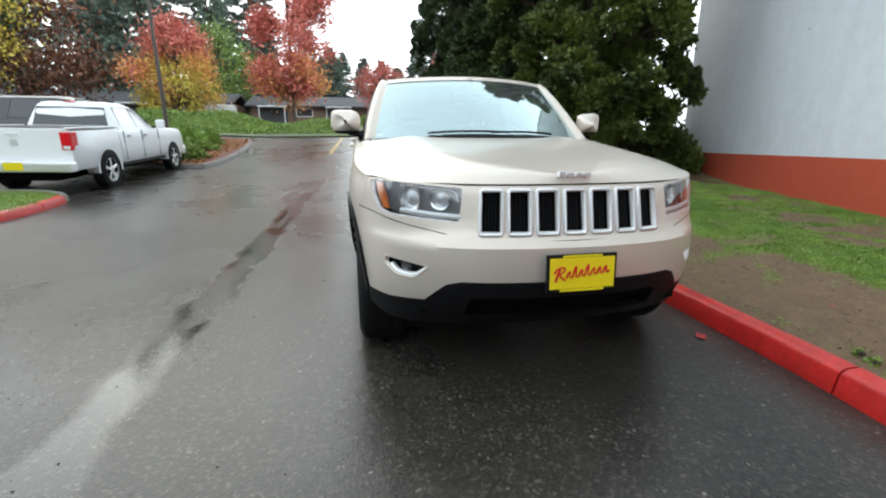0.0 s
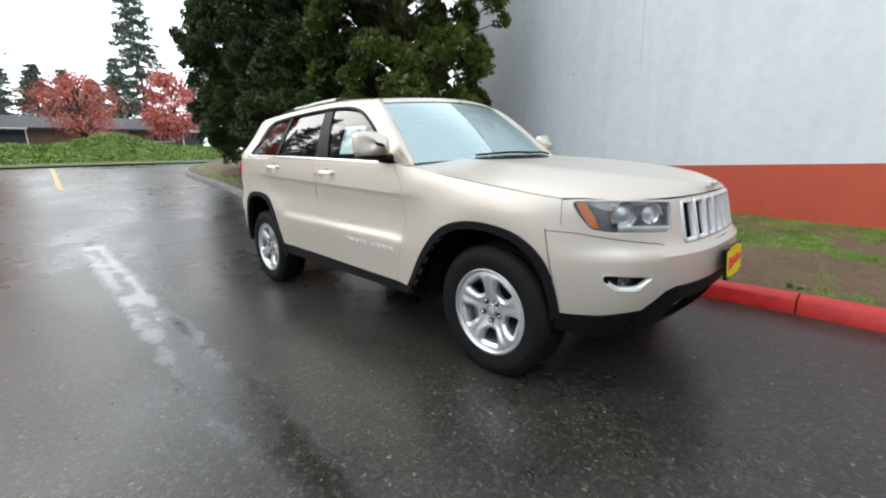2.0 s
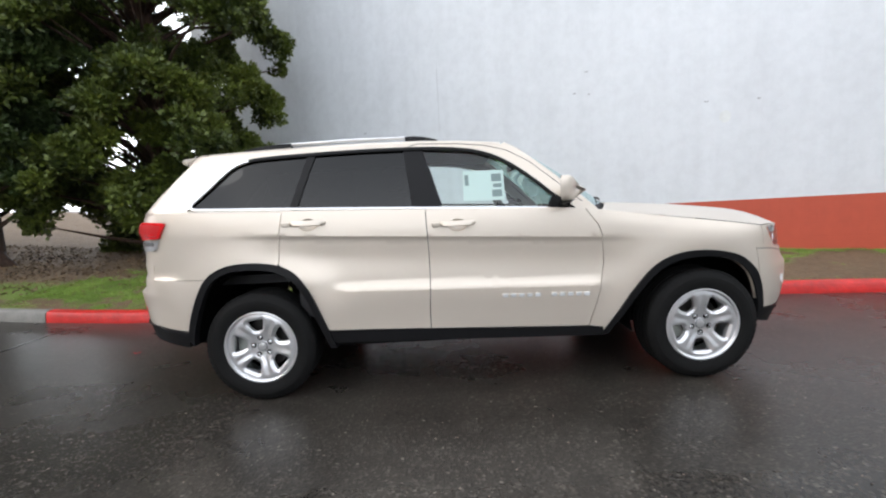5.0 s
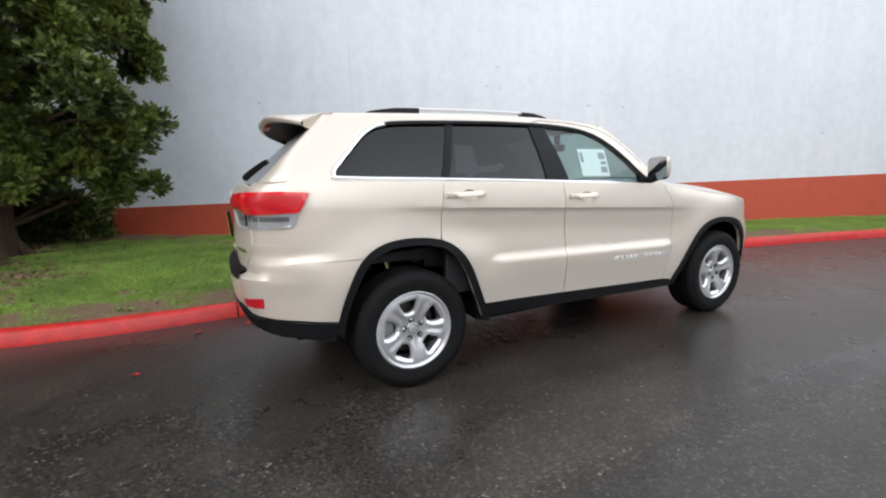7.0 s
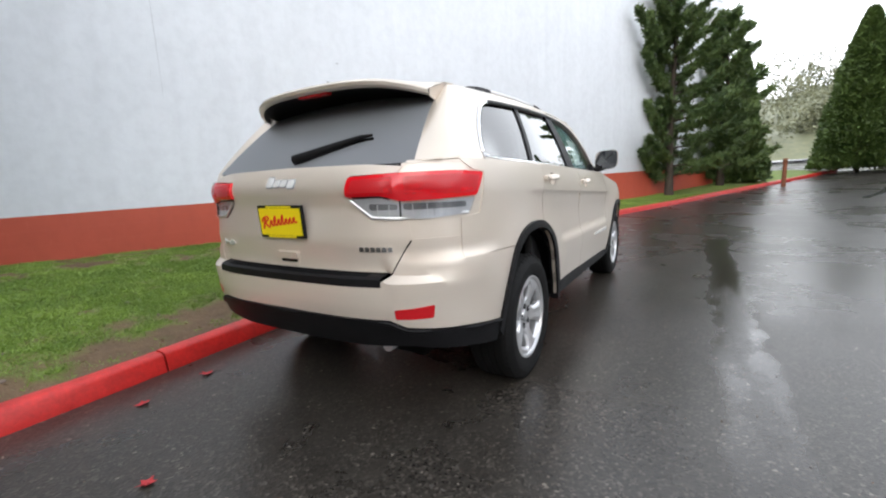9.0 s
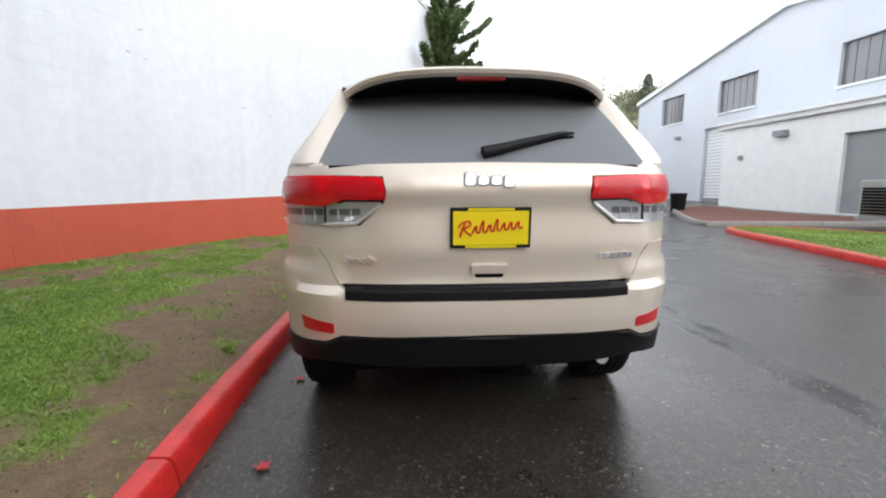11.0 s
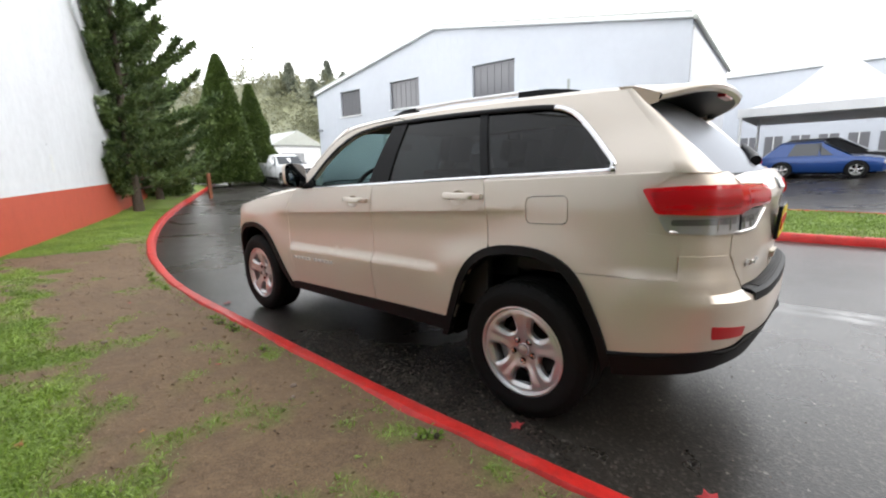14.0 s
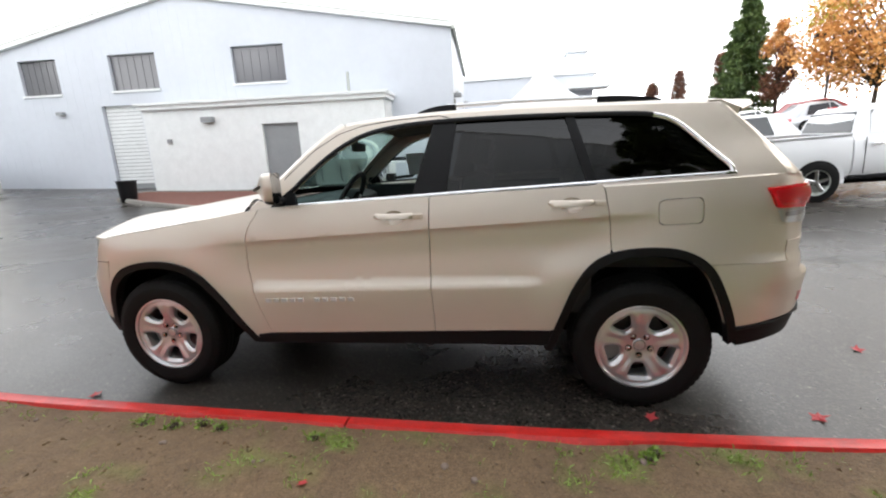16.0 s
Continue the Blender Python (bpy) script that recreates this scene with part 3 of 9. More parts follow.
def patch(name, loops, fn, material, parent, step=0.035, off=0.0, thick=0.02, label="", smooth=True, lines=()):
    """A panel: the 2D region inside loops[0] and outside the others, laid on fn(a, b, off), with its rim turned in."""
    rl = [resample(l, step) for l in loops]
    pts, edges = [], []
    for l in rl:
        k = len(pts)
        pts += l
        edges += [(k + i, k + (i + 1) % len(l)) for i in range(len(l))]
    B = np.array(pts)
    # creases: rows of points that the mesh must follow
    for line in lines:
        L = np.array(resample_open(line, step * 0.8))
        ok = inside(rl[0], L)
        for h in rl[1:]:
            ok &= ~inside(h, L)
        ok &= np.array([np.min(np.hypot(B[:, 0] - p[0], B[:, 1] - p[1])) > step * 0.25 for p in L])
        k = len(pts)
        rows_ = np.cumsum(ok) - 1
        edges += [(k + int(rows_[i]), k + int(rows_[i + 1])) for i in range(len(L) - 1) if ok[i] and ok[i + 1]]
        pts += [tuple(p) for p in L[ok]]
    B = np.array(pts)
    lo, hi = B.min(0), B.max(0)
    gx, gy = np.meshgrid(np.arange(lo[0] + step / 2, hi[0], step), np.arange(lo[1] + step / 2, hi[1], step))
    G = np.stack([gx.ravel(), gy.ravel()], 1)
    if len(G):
        ok = inside(rl[0], G)
        for h in rl[1:]:
            ok &= ~inside(h, G)
        G = G[ok]
    if len(G):
        near = np.array([np.min(np.hypot(B[:, 0] - p[0], B[:, 1] - p[1])) > step * 0.5 for p in G])
        G = G[near]
    allp = [Vector((float(a), float(b))) for a, b in list(pts) + [tuple(p) for p in G]]
    ov, _, of, _, _, _ = geometry.delaunay_2d_cdt(allp, edges, [], 0, 1e-7)
    O = np.array([(v.x, v.y) for v in ov])
    C = np.array([O[list(f)].mean(0) for f in of])
    keep = inside(rl[0], C)
    for h in rl[1:]:
        keep &= ~inside(h, C)
    tris = [tuple(f) for f, k in zip(of, keep) if k]
    top = [Vector(fn(a, b, off)) for a, b in O]
    best = max(tris, key=lambda t: (top[t[1]] - top[t[0]]).cross(top[t[2]] - top[t[0]]).length)
    mid, out = Vector(fn(*O[best[0]], off)), Vector(fn(*O[best[0]], off + 0.01))
    a, b, c = (top[i] for i in best)
    if (b - a).cross(c - a).dot(out - mid) < 0:
        tris = [t[::-1] for t in tris]
    verts, faces = list(top), list(tris)
    if thick:
        cnt = {}
        for t in tris:
            for i in range(3):
                e = (t[i], t[(i + 1) % 3])
                cnt[e] = cnt.get(e, 0) + 1
        rim = [e for e in cnt if (e[1], e[0]) not in cnt]
        low = {}
        for e in rim:
            for i in e:
                if i not in low:
                    low[i] = len(verts)
                    verts.append(Vector(fn(*O[i], off - thick)))
        faces += [(e[1], e[0], low[e[0]], low[e[1]]) for e in rim]
    return mesh_ob(name, verts, faces, material, parent, smooth, label, 32)


def strip(name, line, fn, width, material, parent, off=0.003, closed=False, label="", depth=0.006):
    """A raised bead of that width along a 2D line on a surface."""
    P = [np.array(p, float) for p in line]
    n = len(P)
    verts, faces = [], []
    for i in range(n):
        a = P[(i - 1) % n] if closed or i > 0 else P[i]
        b = P[(i + 1) % n] if closed or i < n - 1 else P[i]
        d = b - a
        d = d / (np.linalg.norm(d) + 1e-9)
        nr = np.array([-d[1], d[0]])
        for k, o in ((-0.5, off - depth), (-0.3, off), (0.3, off), (0.5, off - depth)):
            verts.append(Vector(fn(*(P[i] + nr * width * k), o)))
    m = n if closed else n - 1
    for i in range(m):
        j = (i + 1) % n
        for k in range(3):
            faces.append((i * 4 + k, j * 4 + k, j * 4 + k + 1, i * 4 + k + 1))
    ob = mesh_ob(name, verts, faces, material, parent, True, label)
    bm = bmesh.new()
    bm.from_mesh(ob.data)
    f = bm.faces[:] and bm.faces[:][1]
    q = fn(*P[0], off + 0.02)
    if f and f.normal.dot(Vector(q) - Vector(fn(*P[0], off))) < 0:
        bmesh.ops.reverse_faces(bm, faces=bm.faces[:])
    bm.to_mesh(ob.data)
    bm.free()
    return ob


def loft(name, rows, material, parent, label="", sharp=40, flip=False):
    n = len(rows[0])
    verts = [Vector(p) for r in rows for p in r]
    faces = []
    for i in range(len(rows) - 1):
        for k in range(n - 1):
            f = (i * n + k, i * n + k + 1, (i + 1) * n + k + 1, (i + 1) * n + k)
            faces.append(f[::-1] if flip else f)
    return mesh_ob(name, verts, faces, material, parent, True, label, sharp)


def sstep(a, b, v):
    t = max(0.0, min(1.0, (v - a) / (b - a)))
    return t * t * (3 - 2 * t)


# ---------- the beige SUV ----------
PLAN = curve2([(0, -2.345), (0.22, -2.335), (0.42, -2.30), (0.60, -2.225), (0.74, -2.115), (0.84, -1.97), (0.90, -1.80), (0.935, -1.58), (0.948, -1.2), (0.95, -0.6), (0.95, 0.0),
               (0.95, 0.7), (0.948, 1.3), (0.934, 1.75), (0.898, 2.01), (0.843, 2.17), (0.760, 2.285), (0.64, 2.362), (0.43, 2.415), (0.2, 2.432), (0, 2.436)], 10)
_px, _py = np.array([p[0] for p in PLAN]), np.array([p[1] for p in PLAN])
_pu = np.concatenate([[0], np.cumsum(np.hypot(np.diff(_px), np.diff(_py)))])
UL = float(_pu[-1])


def ux(x):
    """Distance round the front from the centre to half-width x (negative: to the other side)."""
    k = int(np.argmax(_py > -1.7))
    return math.copysign(float(np.interp(abs(x), _px[:k], _pu[:k])), x)


def urx(x):
    """The same from the rear centre: UL at the centre, past it on the other side."""
    k = int(np.argmax(_py > 1.9))
    u = float(np.interp(-abs(x), -_px[k:], _pu[k:]))
    return u if x >= 0 else 2 * UL - u


def uy(y):
    return float(np.interp(y, _py, _pu))


def ramp1(v, pts):
    return float(np.interp(v, [p[0] for p in pts], [p[1] for p in pts]))


F_IN = [(0.28, 0.24), (0.36, 0.15), (0.44, 0.075), (0.52, 0.03), (0.60, 0.008), (0.68, 0.0), (0.742, 0.0), (0.762, 0.010), (0.778, 0.040), (0.85, 0.060), (0.98, 0.085), (1.02, 0.105), (1.06, 0.15), (1.12, 0.24), (1.3, 0.5)]
R_IN = [(0.30, 0.13), (0.42, 0.09), (0.50, 0.05), (0.58, 0.015), (0.66, 0.0), (0.765, 0.0), (0.785, 0.012), (0.80, 0.055), (0.84, 0.062), (0.95, 0.045), (1.02, 0.052), (1.10, 0.060), (1.145, 0.055), (1.17, 0.040), (1.20, 0.042), (1.26, 0.07), (1.31, 0.11), (1.4, 0.2)]


def side_in(y, z):
    a = z - (1.045 + 0.055 * y)
    v = (0.07 * a + 0.55 * a * a) if a > 0 else 0.0
    fade = sstep(-1.05, -0.7, y) * (1 - sstep(1.2, 1.65, y))
    v += (0.013 * sstep(0, 0.016, -a) + 0.007 * sstep(0.016, 0.13, -a)) * (1 - sstep(0.13, 0.32, -a)) * fade
    b = z - (0.722 + 0.028 * y)
    door = sstep(-0.84, -0.70, y) * (1 - sstep(0.80, 0.98, y))
    if b > 0:
        v -= 0.020 * (1 - sstep(0, 0.045, b)) * door
        v += 0.006 * (1 - sstep(0.0, 0.2, b)) * sstep(0.03, 0.05, b) * door
    else:
        v -= 0.020 * (1 - sstep(0.0, 0.26, -b)) * door
    v += 0.10 * max(0.0, 0.50 - z) ** 1.2
    for wy in (-1.4575, 1.4575):
        r = math.hypot((y - wy) / 1.05, z - 0.42)
        v -= 0.020 * math.exp(-((r - 0.50) / 0.13) ** 2) * sstep(0.3, 0.7, z)
    # roll over into the bonnet
    if y < -0.7:
        v += 0.10 * max(0.0, z - (1.10 + 0.16 * (y + 0.7) * 0.6)) ** 1.0 * sstep(-0.7, -1.0, y)
    return v


CREASES = [[(y, 1.045 + 0.055 * y + d) for y in np.linspace(-1.7, 2.2, 40)] for d in (0.004, -0.008, -0.020)]
CREASES += [[(y, 0.722 + 0.028 * y + d) for y in np.linspace(-0.82, 0.97, 30)] for d in (0.048, 0.024, 0.0, -0.012)]


def rear_crease(y, z):
    """The bumper's shelf line that runs round the rear corner."""
    b = z - 0.845
    k = sstep(1.86, 2.05, y)
    return (-0.024 * (1 - sstep(0, 0.055, b)) if b > 0 else -0.024 * (1 - sstep(0.0, 0.22, -b))) * k


def skin(u, z, off=0.0):
    s = 1.0
    if u < 0:
        s, u = -1.0, -u
    if u > UL:
        s, u = -s, 2 * UL - u
    x, y = float(np.interp(u, _pu, _px)), float(np.interp(u, _pu, _py))
    e = 0.012
    x0, x1 = float(np.interp(max(0, u - e), _pu, _px)), float(np.interp(min(UL, u + e), _pu, _px))
    y0, y1 = float(np.interp(max(0, u - e), _pu, _py)), float(np.interp(min(UL, u + e), _pu, _py))
    tx, ty = x1 - x0, y1 - y0
    if u - e < 0:
        tx, ty = 1.0, 0.0
    if u + e > UL:
        tx, ty = -1.0, 0.0
    l = math.hypot(tx, ty)
    nx, ny = ty / l, -tx / l
    wf, wr, ws = (max(0.0, -ny)) ** 2, (max(0.0, ny)) ** 2, nx * nx
    v = wf * (ramp1(z, F_IN)) + wr * ramp1(z, R_IN) + ws * side_in(y, z)
    v += rear_crease(y, z) * (1 - wr * (1 if abs(x) < 0.60 else 0.3))
    return (s * (x - nx * (v - off)), y - ny * (v - off), z)


def side_fn(sgn):
    """Maps (y, z) of the side view onto the body's flank."""
    def fn(y, z, off=0.0):
        x, yy, zz = skin(uy(y), z, off)
        return (sgn * x, yy, zz)
    return fn


# the rear corner's line at the shoulder, which the pillars meet
_corner = sorted((skin(u, 1.297)[1], skin(u, 1.297)[0]) for u in np.linspace(uy(1.6), urx(0.3), 70))
_cy, _cx = [p[0] for p in _corner], [p[1] for p in _corner]


def gx(y, z):
    """Half-width of the glasshouse."""
    t = z - 1.20
    w = 0.885 - 0.26 * t - 0.32 * t * t - 0.055 * sstep(0.9, 2.2, y) - 0.035 * sstep(-0.1, -0.9, y)
    w += 0.042 * sstep(1.55, 1.95, y) * (1 - sstep(1.29, 1.52, z))
    return min(w, float(np.interp(y, _cy, _cx))) if y > 1.8 else w


def glass_fn(sgn):
    def fn(y, z, off=0.0):
        return (sgn * (gx(y, z) + off), y, z + 0.35 * off)
    return fn


def roof_prof(y):
    return ramp1(y, [(-0.45, 1.664), (-0.30, 1.684), (-0.15, 1.700), (0.05, 1.718), (0.35, 1.733), (0.8, 1.738), (1.2, 1.732), (1.6, 1.724), (1.9, 1.714), (2.05, 1.708)])


# outlines, in metres of the side view
DLO = [(-0.585, 1.205), (-0.50, 1.30), (-0.345, 1.435), (-0.20, 1.535), (-0.06, 1.595), (0.10, 1.625), (0.32, 1.642), (0.70, 1.648), (1.06, 1.643), (1.38, 1.634), (1.51, 1.622), (1.60, 1.592), (1.68, 1.530), (1.815, 1.392), (1.856, 1.348), (1.857, 1.320), (1.820, 1.307), (1.22, 1.282), (0.45, 1.248), (-0.10, 1.222)]
BELT = [(-0.80, 1.178), (-0.55, 1.19), (0.3, 1.228), (1.2, 1.268), (1.85, 1.29), (2.10, 1.297)]


def belt_z(y):
    return ramp1(y, BELT)


def arch_loop(wy, r, grow=0.0, closed=True):
    """The squared-off wheel arch seen from the side: a flat-topped trapezium with soft corners."""
    g = grow
    if wy < 0:
        p = [(-1.835 - g, 0.30), (-1.825 - g, 0.50), (-1.765 - g, 0.685 + g * 0.5), (-1.655 - g * 0.6, 0.795 + g * 0.9), (-1.49 - g * 0.1, 0.842 + g), (-1.30 + g * 0.2, 0.838 + g), (-1.15 + g * 0.6, 0.775 + g * 0.9), (-1.02 + g * 0.9, 0.64 + g * 0.5), (-0.92 + g, 0.50 + g * 0.2), (-0.82 + g, 0.37)]
    else:
        p = [(0.985 - g, 0.37), (1.06 - g, 0.57 + g * 0.2), (1.13 - g * 0.9, 0.74 + g * 0.5), (1.225 - g * 0.7, 0.855 + g * 0.8), (1.37 - g * 0.3, 0.905 + g), (1.58 + g * 0.2, 0.905 + g), (1.715 + g * 0.7, 0.835 + g * 0.8), (1.80 + g, 0.69 + g * 0.3), (1.87 + g, 0.50), (1.90 + g, 0.30)]
    p = curve2(p, 5)
    return p if not closed else p + [(p[-1][0], 0.0), (p[0][0], 0.0)]


def build_suv():
    car = empty("suv")
    sides = ((1, side_fn(1), glass_fn(1)), (-1, side_fn(-1), glass_fn(-1)))

    # --- front fascia, one piece with openings ---
    def fr(seq):
        return [(ux(x), z) for x, z in seq]
    slots = []
    for i in range(7):
        c = (i - 3) * 0.1265
        w = 0.0495
        slots.append(rounded(fr([(c - w, 0.795), (c + w, 0.795), (c + w * 1.0, 0.978), (c - w * 1.0, 0.978)]), 0.012, 3))
    lamps, fogs = [], []
    for s in (1, -1):
        lamp = [(s * ux(0.505), 0.986), (s * ux(0.70), 0.999), (s * uy(-1.94), 1.010), (s * uy(-1.905), 1.003), (s * uy(-1.935), 0.945), (s * uy(-1.985), 0.876), (s * ux(0.79), 0.860), (s * ux(0.64), 0.850), (s * ux(0.515), 0.842)]
        lamps.append(rounded(lamp, 0.018, 3))
        fog = [(s * ux(0.625), 0.652), (s * ux(0.80), 0.672), (s * ux(0.80), 0.634), (s * ux(0.76), 0.592), (s * ux(0.69), 0.588)]
        fogs.append(rounded(fog, 0.016, 3))
    half = [(0.0, 0.995), (ux(0.5), 0.995), (ux(0.70), 1.006), (uy(-1.93), 1.016), (uy(-1.868), 1.012), (uy(-1.868), 0.90), (uy(-1.80), 0.885), (uy(-1.835), 0.66), (uy(-1.86), 0.47), (ux(0.80), 0.47), (ux(0.66), 0.485), (ux(0.56), 0.575), (ux(0.50), 0.592), (0.0, 0.592)]
    outline = half + [(-a, b) for a, b in half[-2:0:-1]]
    patch("front_bumper", [outline] + slots + lamps + fogs, skin, M_PAINT, car, 0.026, 0.0, 0.02, "beige front bumper with seven grille slots")
    for s in (1, -1):
        seam = [(s * uy(-1.80), 0.872), (s * uy(-1.93), 0.862), (s * uy(-2.03), 0.843), (s * ux(0.74), 0.826), (s * ux(0.60), 0.800), (s * ux(0.46), 0.776), (0.0, 0.770)]
        strip("bumper_seam", [tuple(p) for p in curve2(seam, 5)], skin, 0.005, M_DARK, car, 0.0012, False, "", 0.003)
    grille = empty("grille")
    grille.parent = car
    for sl in slots:
        strip("chrome_surround", sl, skin, 0.020, M_SATIN, grille, 0.010, True, depth=0.022)
    back = fr([(-0.45, 0.78), (0.45, 0.78), (0.45, 0.990), (-0.45, 0.990)])
    patch("grille_mesh", [back], skin, M_DARK, grille, 0.05, -0.026, 0)
    for sl in slots:
        c = sum(p[0] for p in sl) / len(sl)
        for k in (-0.024, -0.008, 0.008, 0.024):
            strip("grille_bar", [(c + k, 0.808), (c + k, 0.98)], skin, 0.005, M_PLASTIC, grille, -0.019)
    # --- headlamps ---
    for s, lp in zip((1, -1), lamps):
        hl = empty("headlight")
        hl.parent = car
        patch("reflector", [lp], skin, M_LAMPGREY, hl, 0.03, -0.055, 0)
        patch("lens", [lp], skin, M_LENS, hl, 0.03, -0.002, 0.012)
        strip("bezel", lp, skin, 0.009, M_SATIN, hl, -0.004, True)
        low = [(s * ux(0.515), 0.862), (s * ux(0.64), 0.870), (s * ux(0.76), 0.880)]
        strip("chrome_strip", low, skin, 0.026, M_SATIN, hl, -0.006)
        brow = [(s * ux(0.53), 0.925), (s * ux(0.555), 0.972), (s * ux(0.66), 0.982), (s * ux(0.78), 0.985)]
        strip("inner_brow", curve2(brow, 4), skin, 0.012, M_REFLECTOR, hl, -0.030)
        amb = [(s * uy(-1.965), 0.998), (s * uy(-1.925), 1.000), (s * uy(-1.95), 0.945), (s * uy(-1.992), 0.882), (s * uy(-2.025), 0.880), (s * uy(-2.000), 0.94)]
        patch("indicator", [amb], skin, M_AMBER, hl, 0.02, -0.018, 0.01, "amber side marker")
        for x, r in ((0.735, 0.060), (0.61, 0.048)):
            q = Vector(skin(s * ux(x), 0.935, -0.05))
            q2 = Vector(skin(s * ux(x), 0.935, 0.0))
            m = Matrix.Translation(q) @ (q2 - q).to_track_quat("X", "Z").to_matrix().to_4x4()
            lathe("projector_ring", [(0.0, r * 0.5), (0.012, r * 0.95), (0.024, r), (0.020, r * 0.8), (0.004, r * 0.72)], M_CHROME, hl, 20, m=m)
            lathe("projector_bulb", [(0.004, r * 0.72), (0.014, r * 0.5), (0.02, 0.001)], M_REFLECTOR, hl, 16, m=m)
    # --- fog lamps ---
    for s, lp in zip((1, -1), fogs):
        fg = empty("fog_lamp")
        fg.parent = car
        patch("recess", [lp], skin, M_PLASTIC, fg, 0.03, -0.045, 0)
        strip("recess_lip", lp, skin, 0.012, M_PAINT, fg, 0.002, True, depth=0.02)
        rim = [(s * ux(x), z) for x, z in ((0.632, 0.645), (0.662, 0.618), (0.695, 0.597), (0.756, 0.601), (0.786, 0.630))]
        strip("chrome_bezel", curve2(rim, 4), skin, 0.026, M_SATIN, fg, -0.004, False, depth=0.022)
        q, q2 = Vector(skin(s * ux(0.735), 0.632, -0.043)), Vector(skin(s * ux(0.735), 0.632, 0))
        m = Matrix.Translation(q) @ (q2 - q).to_track_quat("X", "Z").to_matrix().to_4x4()
        lathe("bulb", [(0.0, 0.026), (0.012, 0.026), (0.014, 0.022), (0.006, 0.001)], M_DARKGLASS, fg, 18, m=m)
        lathe("lens", [(0.014, 0.032), (0.018, 0.001)], M_LENS, fg, 18, m=m)
    # --- black lower front ---
    h2 = [(0.0, 0.586), (ux(0.50), 0.586), (ux(0.56), 0.568), (ux(0.66), 0.478), (ux(0.80), 0.463), (uy(-1.86), 0.463), (uy(-1.845), 0.385), (ux(0.82), 0.345), (ux(0.6), 0.345), (0.0, 0.335)]
    o2 = h2 + [(-a, b) for a, b in h2[-2:0:-1]]
    hole = rounded(fr([(-0.50, 0.405), (0.50, 0.405), (0.46, 0.512), (-0.46, 0.512)]), 0.025, 3)
    patch("lower_valance", [o2, hole], skin, M_PLASTIC, car, 0.035, 0.004, 0.05, "black textured lower bumper")
    patch("lower_intake", [fr([(-0.52, 0.38), (0.52, 0.38), (0.52, 0.53), (-0.52, 0.53)])], skin, M_DARK, car, 0.06, -0.06, 0)
    # --- front plate ---
    pl = empty("number_plate")
    pl.parent = car
    pm = Matrix.Translation((0.0, -2.372, 0.642)) @ Euler((radians(-4), 0, 0)).to_matrix().to_4x4()
    plate(pl, pm, 1)
    # --- bonnet ---
    rows = []
    us = np.linspace(0, uy(-0.80), 46)
    for u in us:
        y_e = float(np.interp(u, _pu, _py))
        ze = ramp1(y_e, [(-2.36, 1.002), (-2.1, 1.008), (-1.95, 1.022), (-1.86, 1.020), (-1.6, 1.062), (-1.2, 1.118), (-0.8, 1.172)])
        E = Vector(skin(u, ze))
        yc = ramp1(u, [(0.0, skin(0, 1.0)[1]), (0.35, -2.17), (0.8, -1.98), (uy(-1.8), -1.72), (uy(-1.3), -1.34), (uy(-0.80), -1.08)])
        zc = ramp1(yc, [(-2.30, 1.004), (-2.24, 1.035), (-2.15, 1.060), (-2.0, 1.092), (-1.75, 1.132), (-1.4, 1.172), (-1.08, 1.198)])
        row = []
        for j in range(29):
            t = abs(j / 14 - 1)
            s = 1 if j <= 14 else -1
            x = E.x * t
            y = E.y * t ** 1.6 + yc * (1 - t ** 1.6)
            lift = (1 - t ** 3.2)
            ridge = 0.016 * math.exp(-((t - 0.60) / 0.10) ** 2) * sstep(0.3, 1.4, u) + 0.010 * math.exp(-((t - 0.60) / 0.25) ** 2)
            z = ze + (zc - ze) * lift + ridge * 0.8 * (1 - t ** 6)
            row.append((s * x, y, z))
        rows.append(row)
    loft("bonnet", rows, M_PAINT, car, "beige bonnet with raised centre", 50)
    # --- flanks ---
    for sgn, fn, gf in sides:
        fender = [(-1.865, 0.895), (-1.795, 0.88), (-1.83, 0.66), (-1.815, 0.55)] + arch_loop(-1.4575, 0, 0, False)[6:] + [(-0.775, 0.42), (-0.704, 0.43), (-0.782, 0.69), (-0.809, 0.85), (-0.797, 1.02), (-0.772, 1.09), (-0.727, 1.15), (-0.705, 1.190), (-0.76, 1.184), (-1.2, 1.114), (-1.6, 1.058), (-1.865, 1.016)]
        patch("front_wing", [fender], fn, M_PAINT, car, 0.024, 0, 0.02, "beige front wing", lines=CREASES)
        fd = [(-0.700, 0.43), (0.322, 0.468), (0.322, 0.55), (0.314, 0.72), (0.310, 0.80), (0.310, 0.92), (0.318, 1.240), (-0.50, 1.206), (-0.60, 1.200), (-0.700, 1.192), (-0.722, 1.15), (-0.768, 1.09), (-0.793, 1.02), (-0.805, 0.85), (-0.778, 0.69)]
        d = patch("front_door", [fd, cup_loop(0.12, 1.128)], fn, M_PAINT, car, 0.024, 0, 0.02, "beige front door", lines=CREASES)
        door_handle(d, fn, 0.12, 1.128, sgn)
        bars = [(-0.70 + 0.052 * i) for i in range(11)]
        for i, y0 in enumerate(bars):
            if i in (5,):
                continue
            zb = 0.655 + 0.028 * y0
            patch("badge_letter", [[(y0, zb), (y0 + 0.034, zb), (y0 + 0.034, zb + 0.024), (y0, zb + 0.024)]], fn, M_BADGE, d, 0.04, 0.006, 0.006)
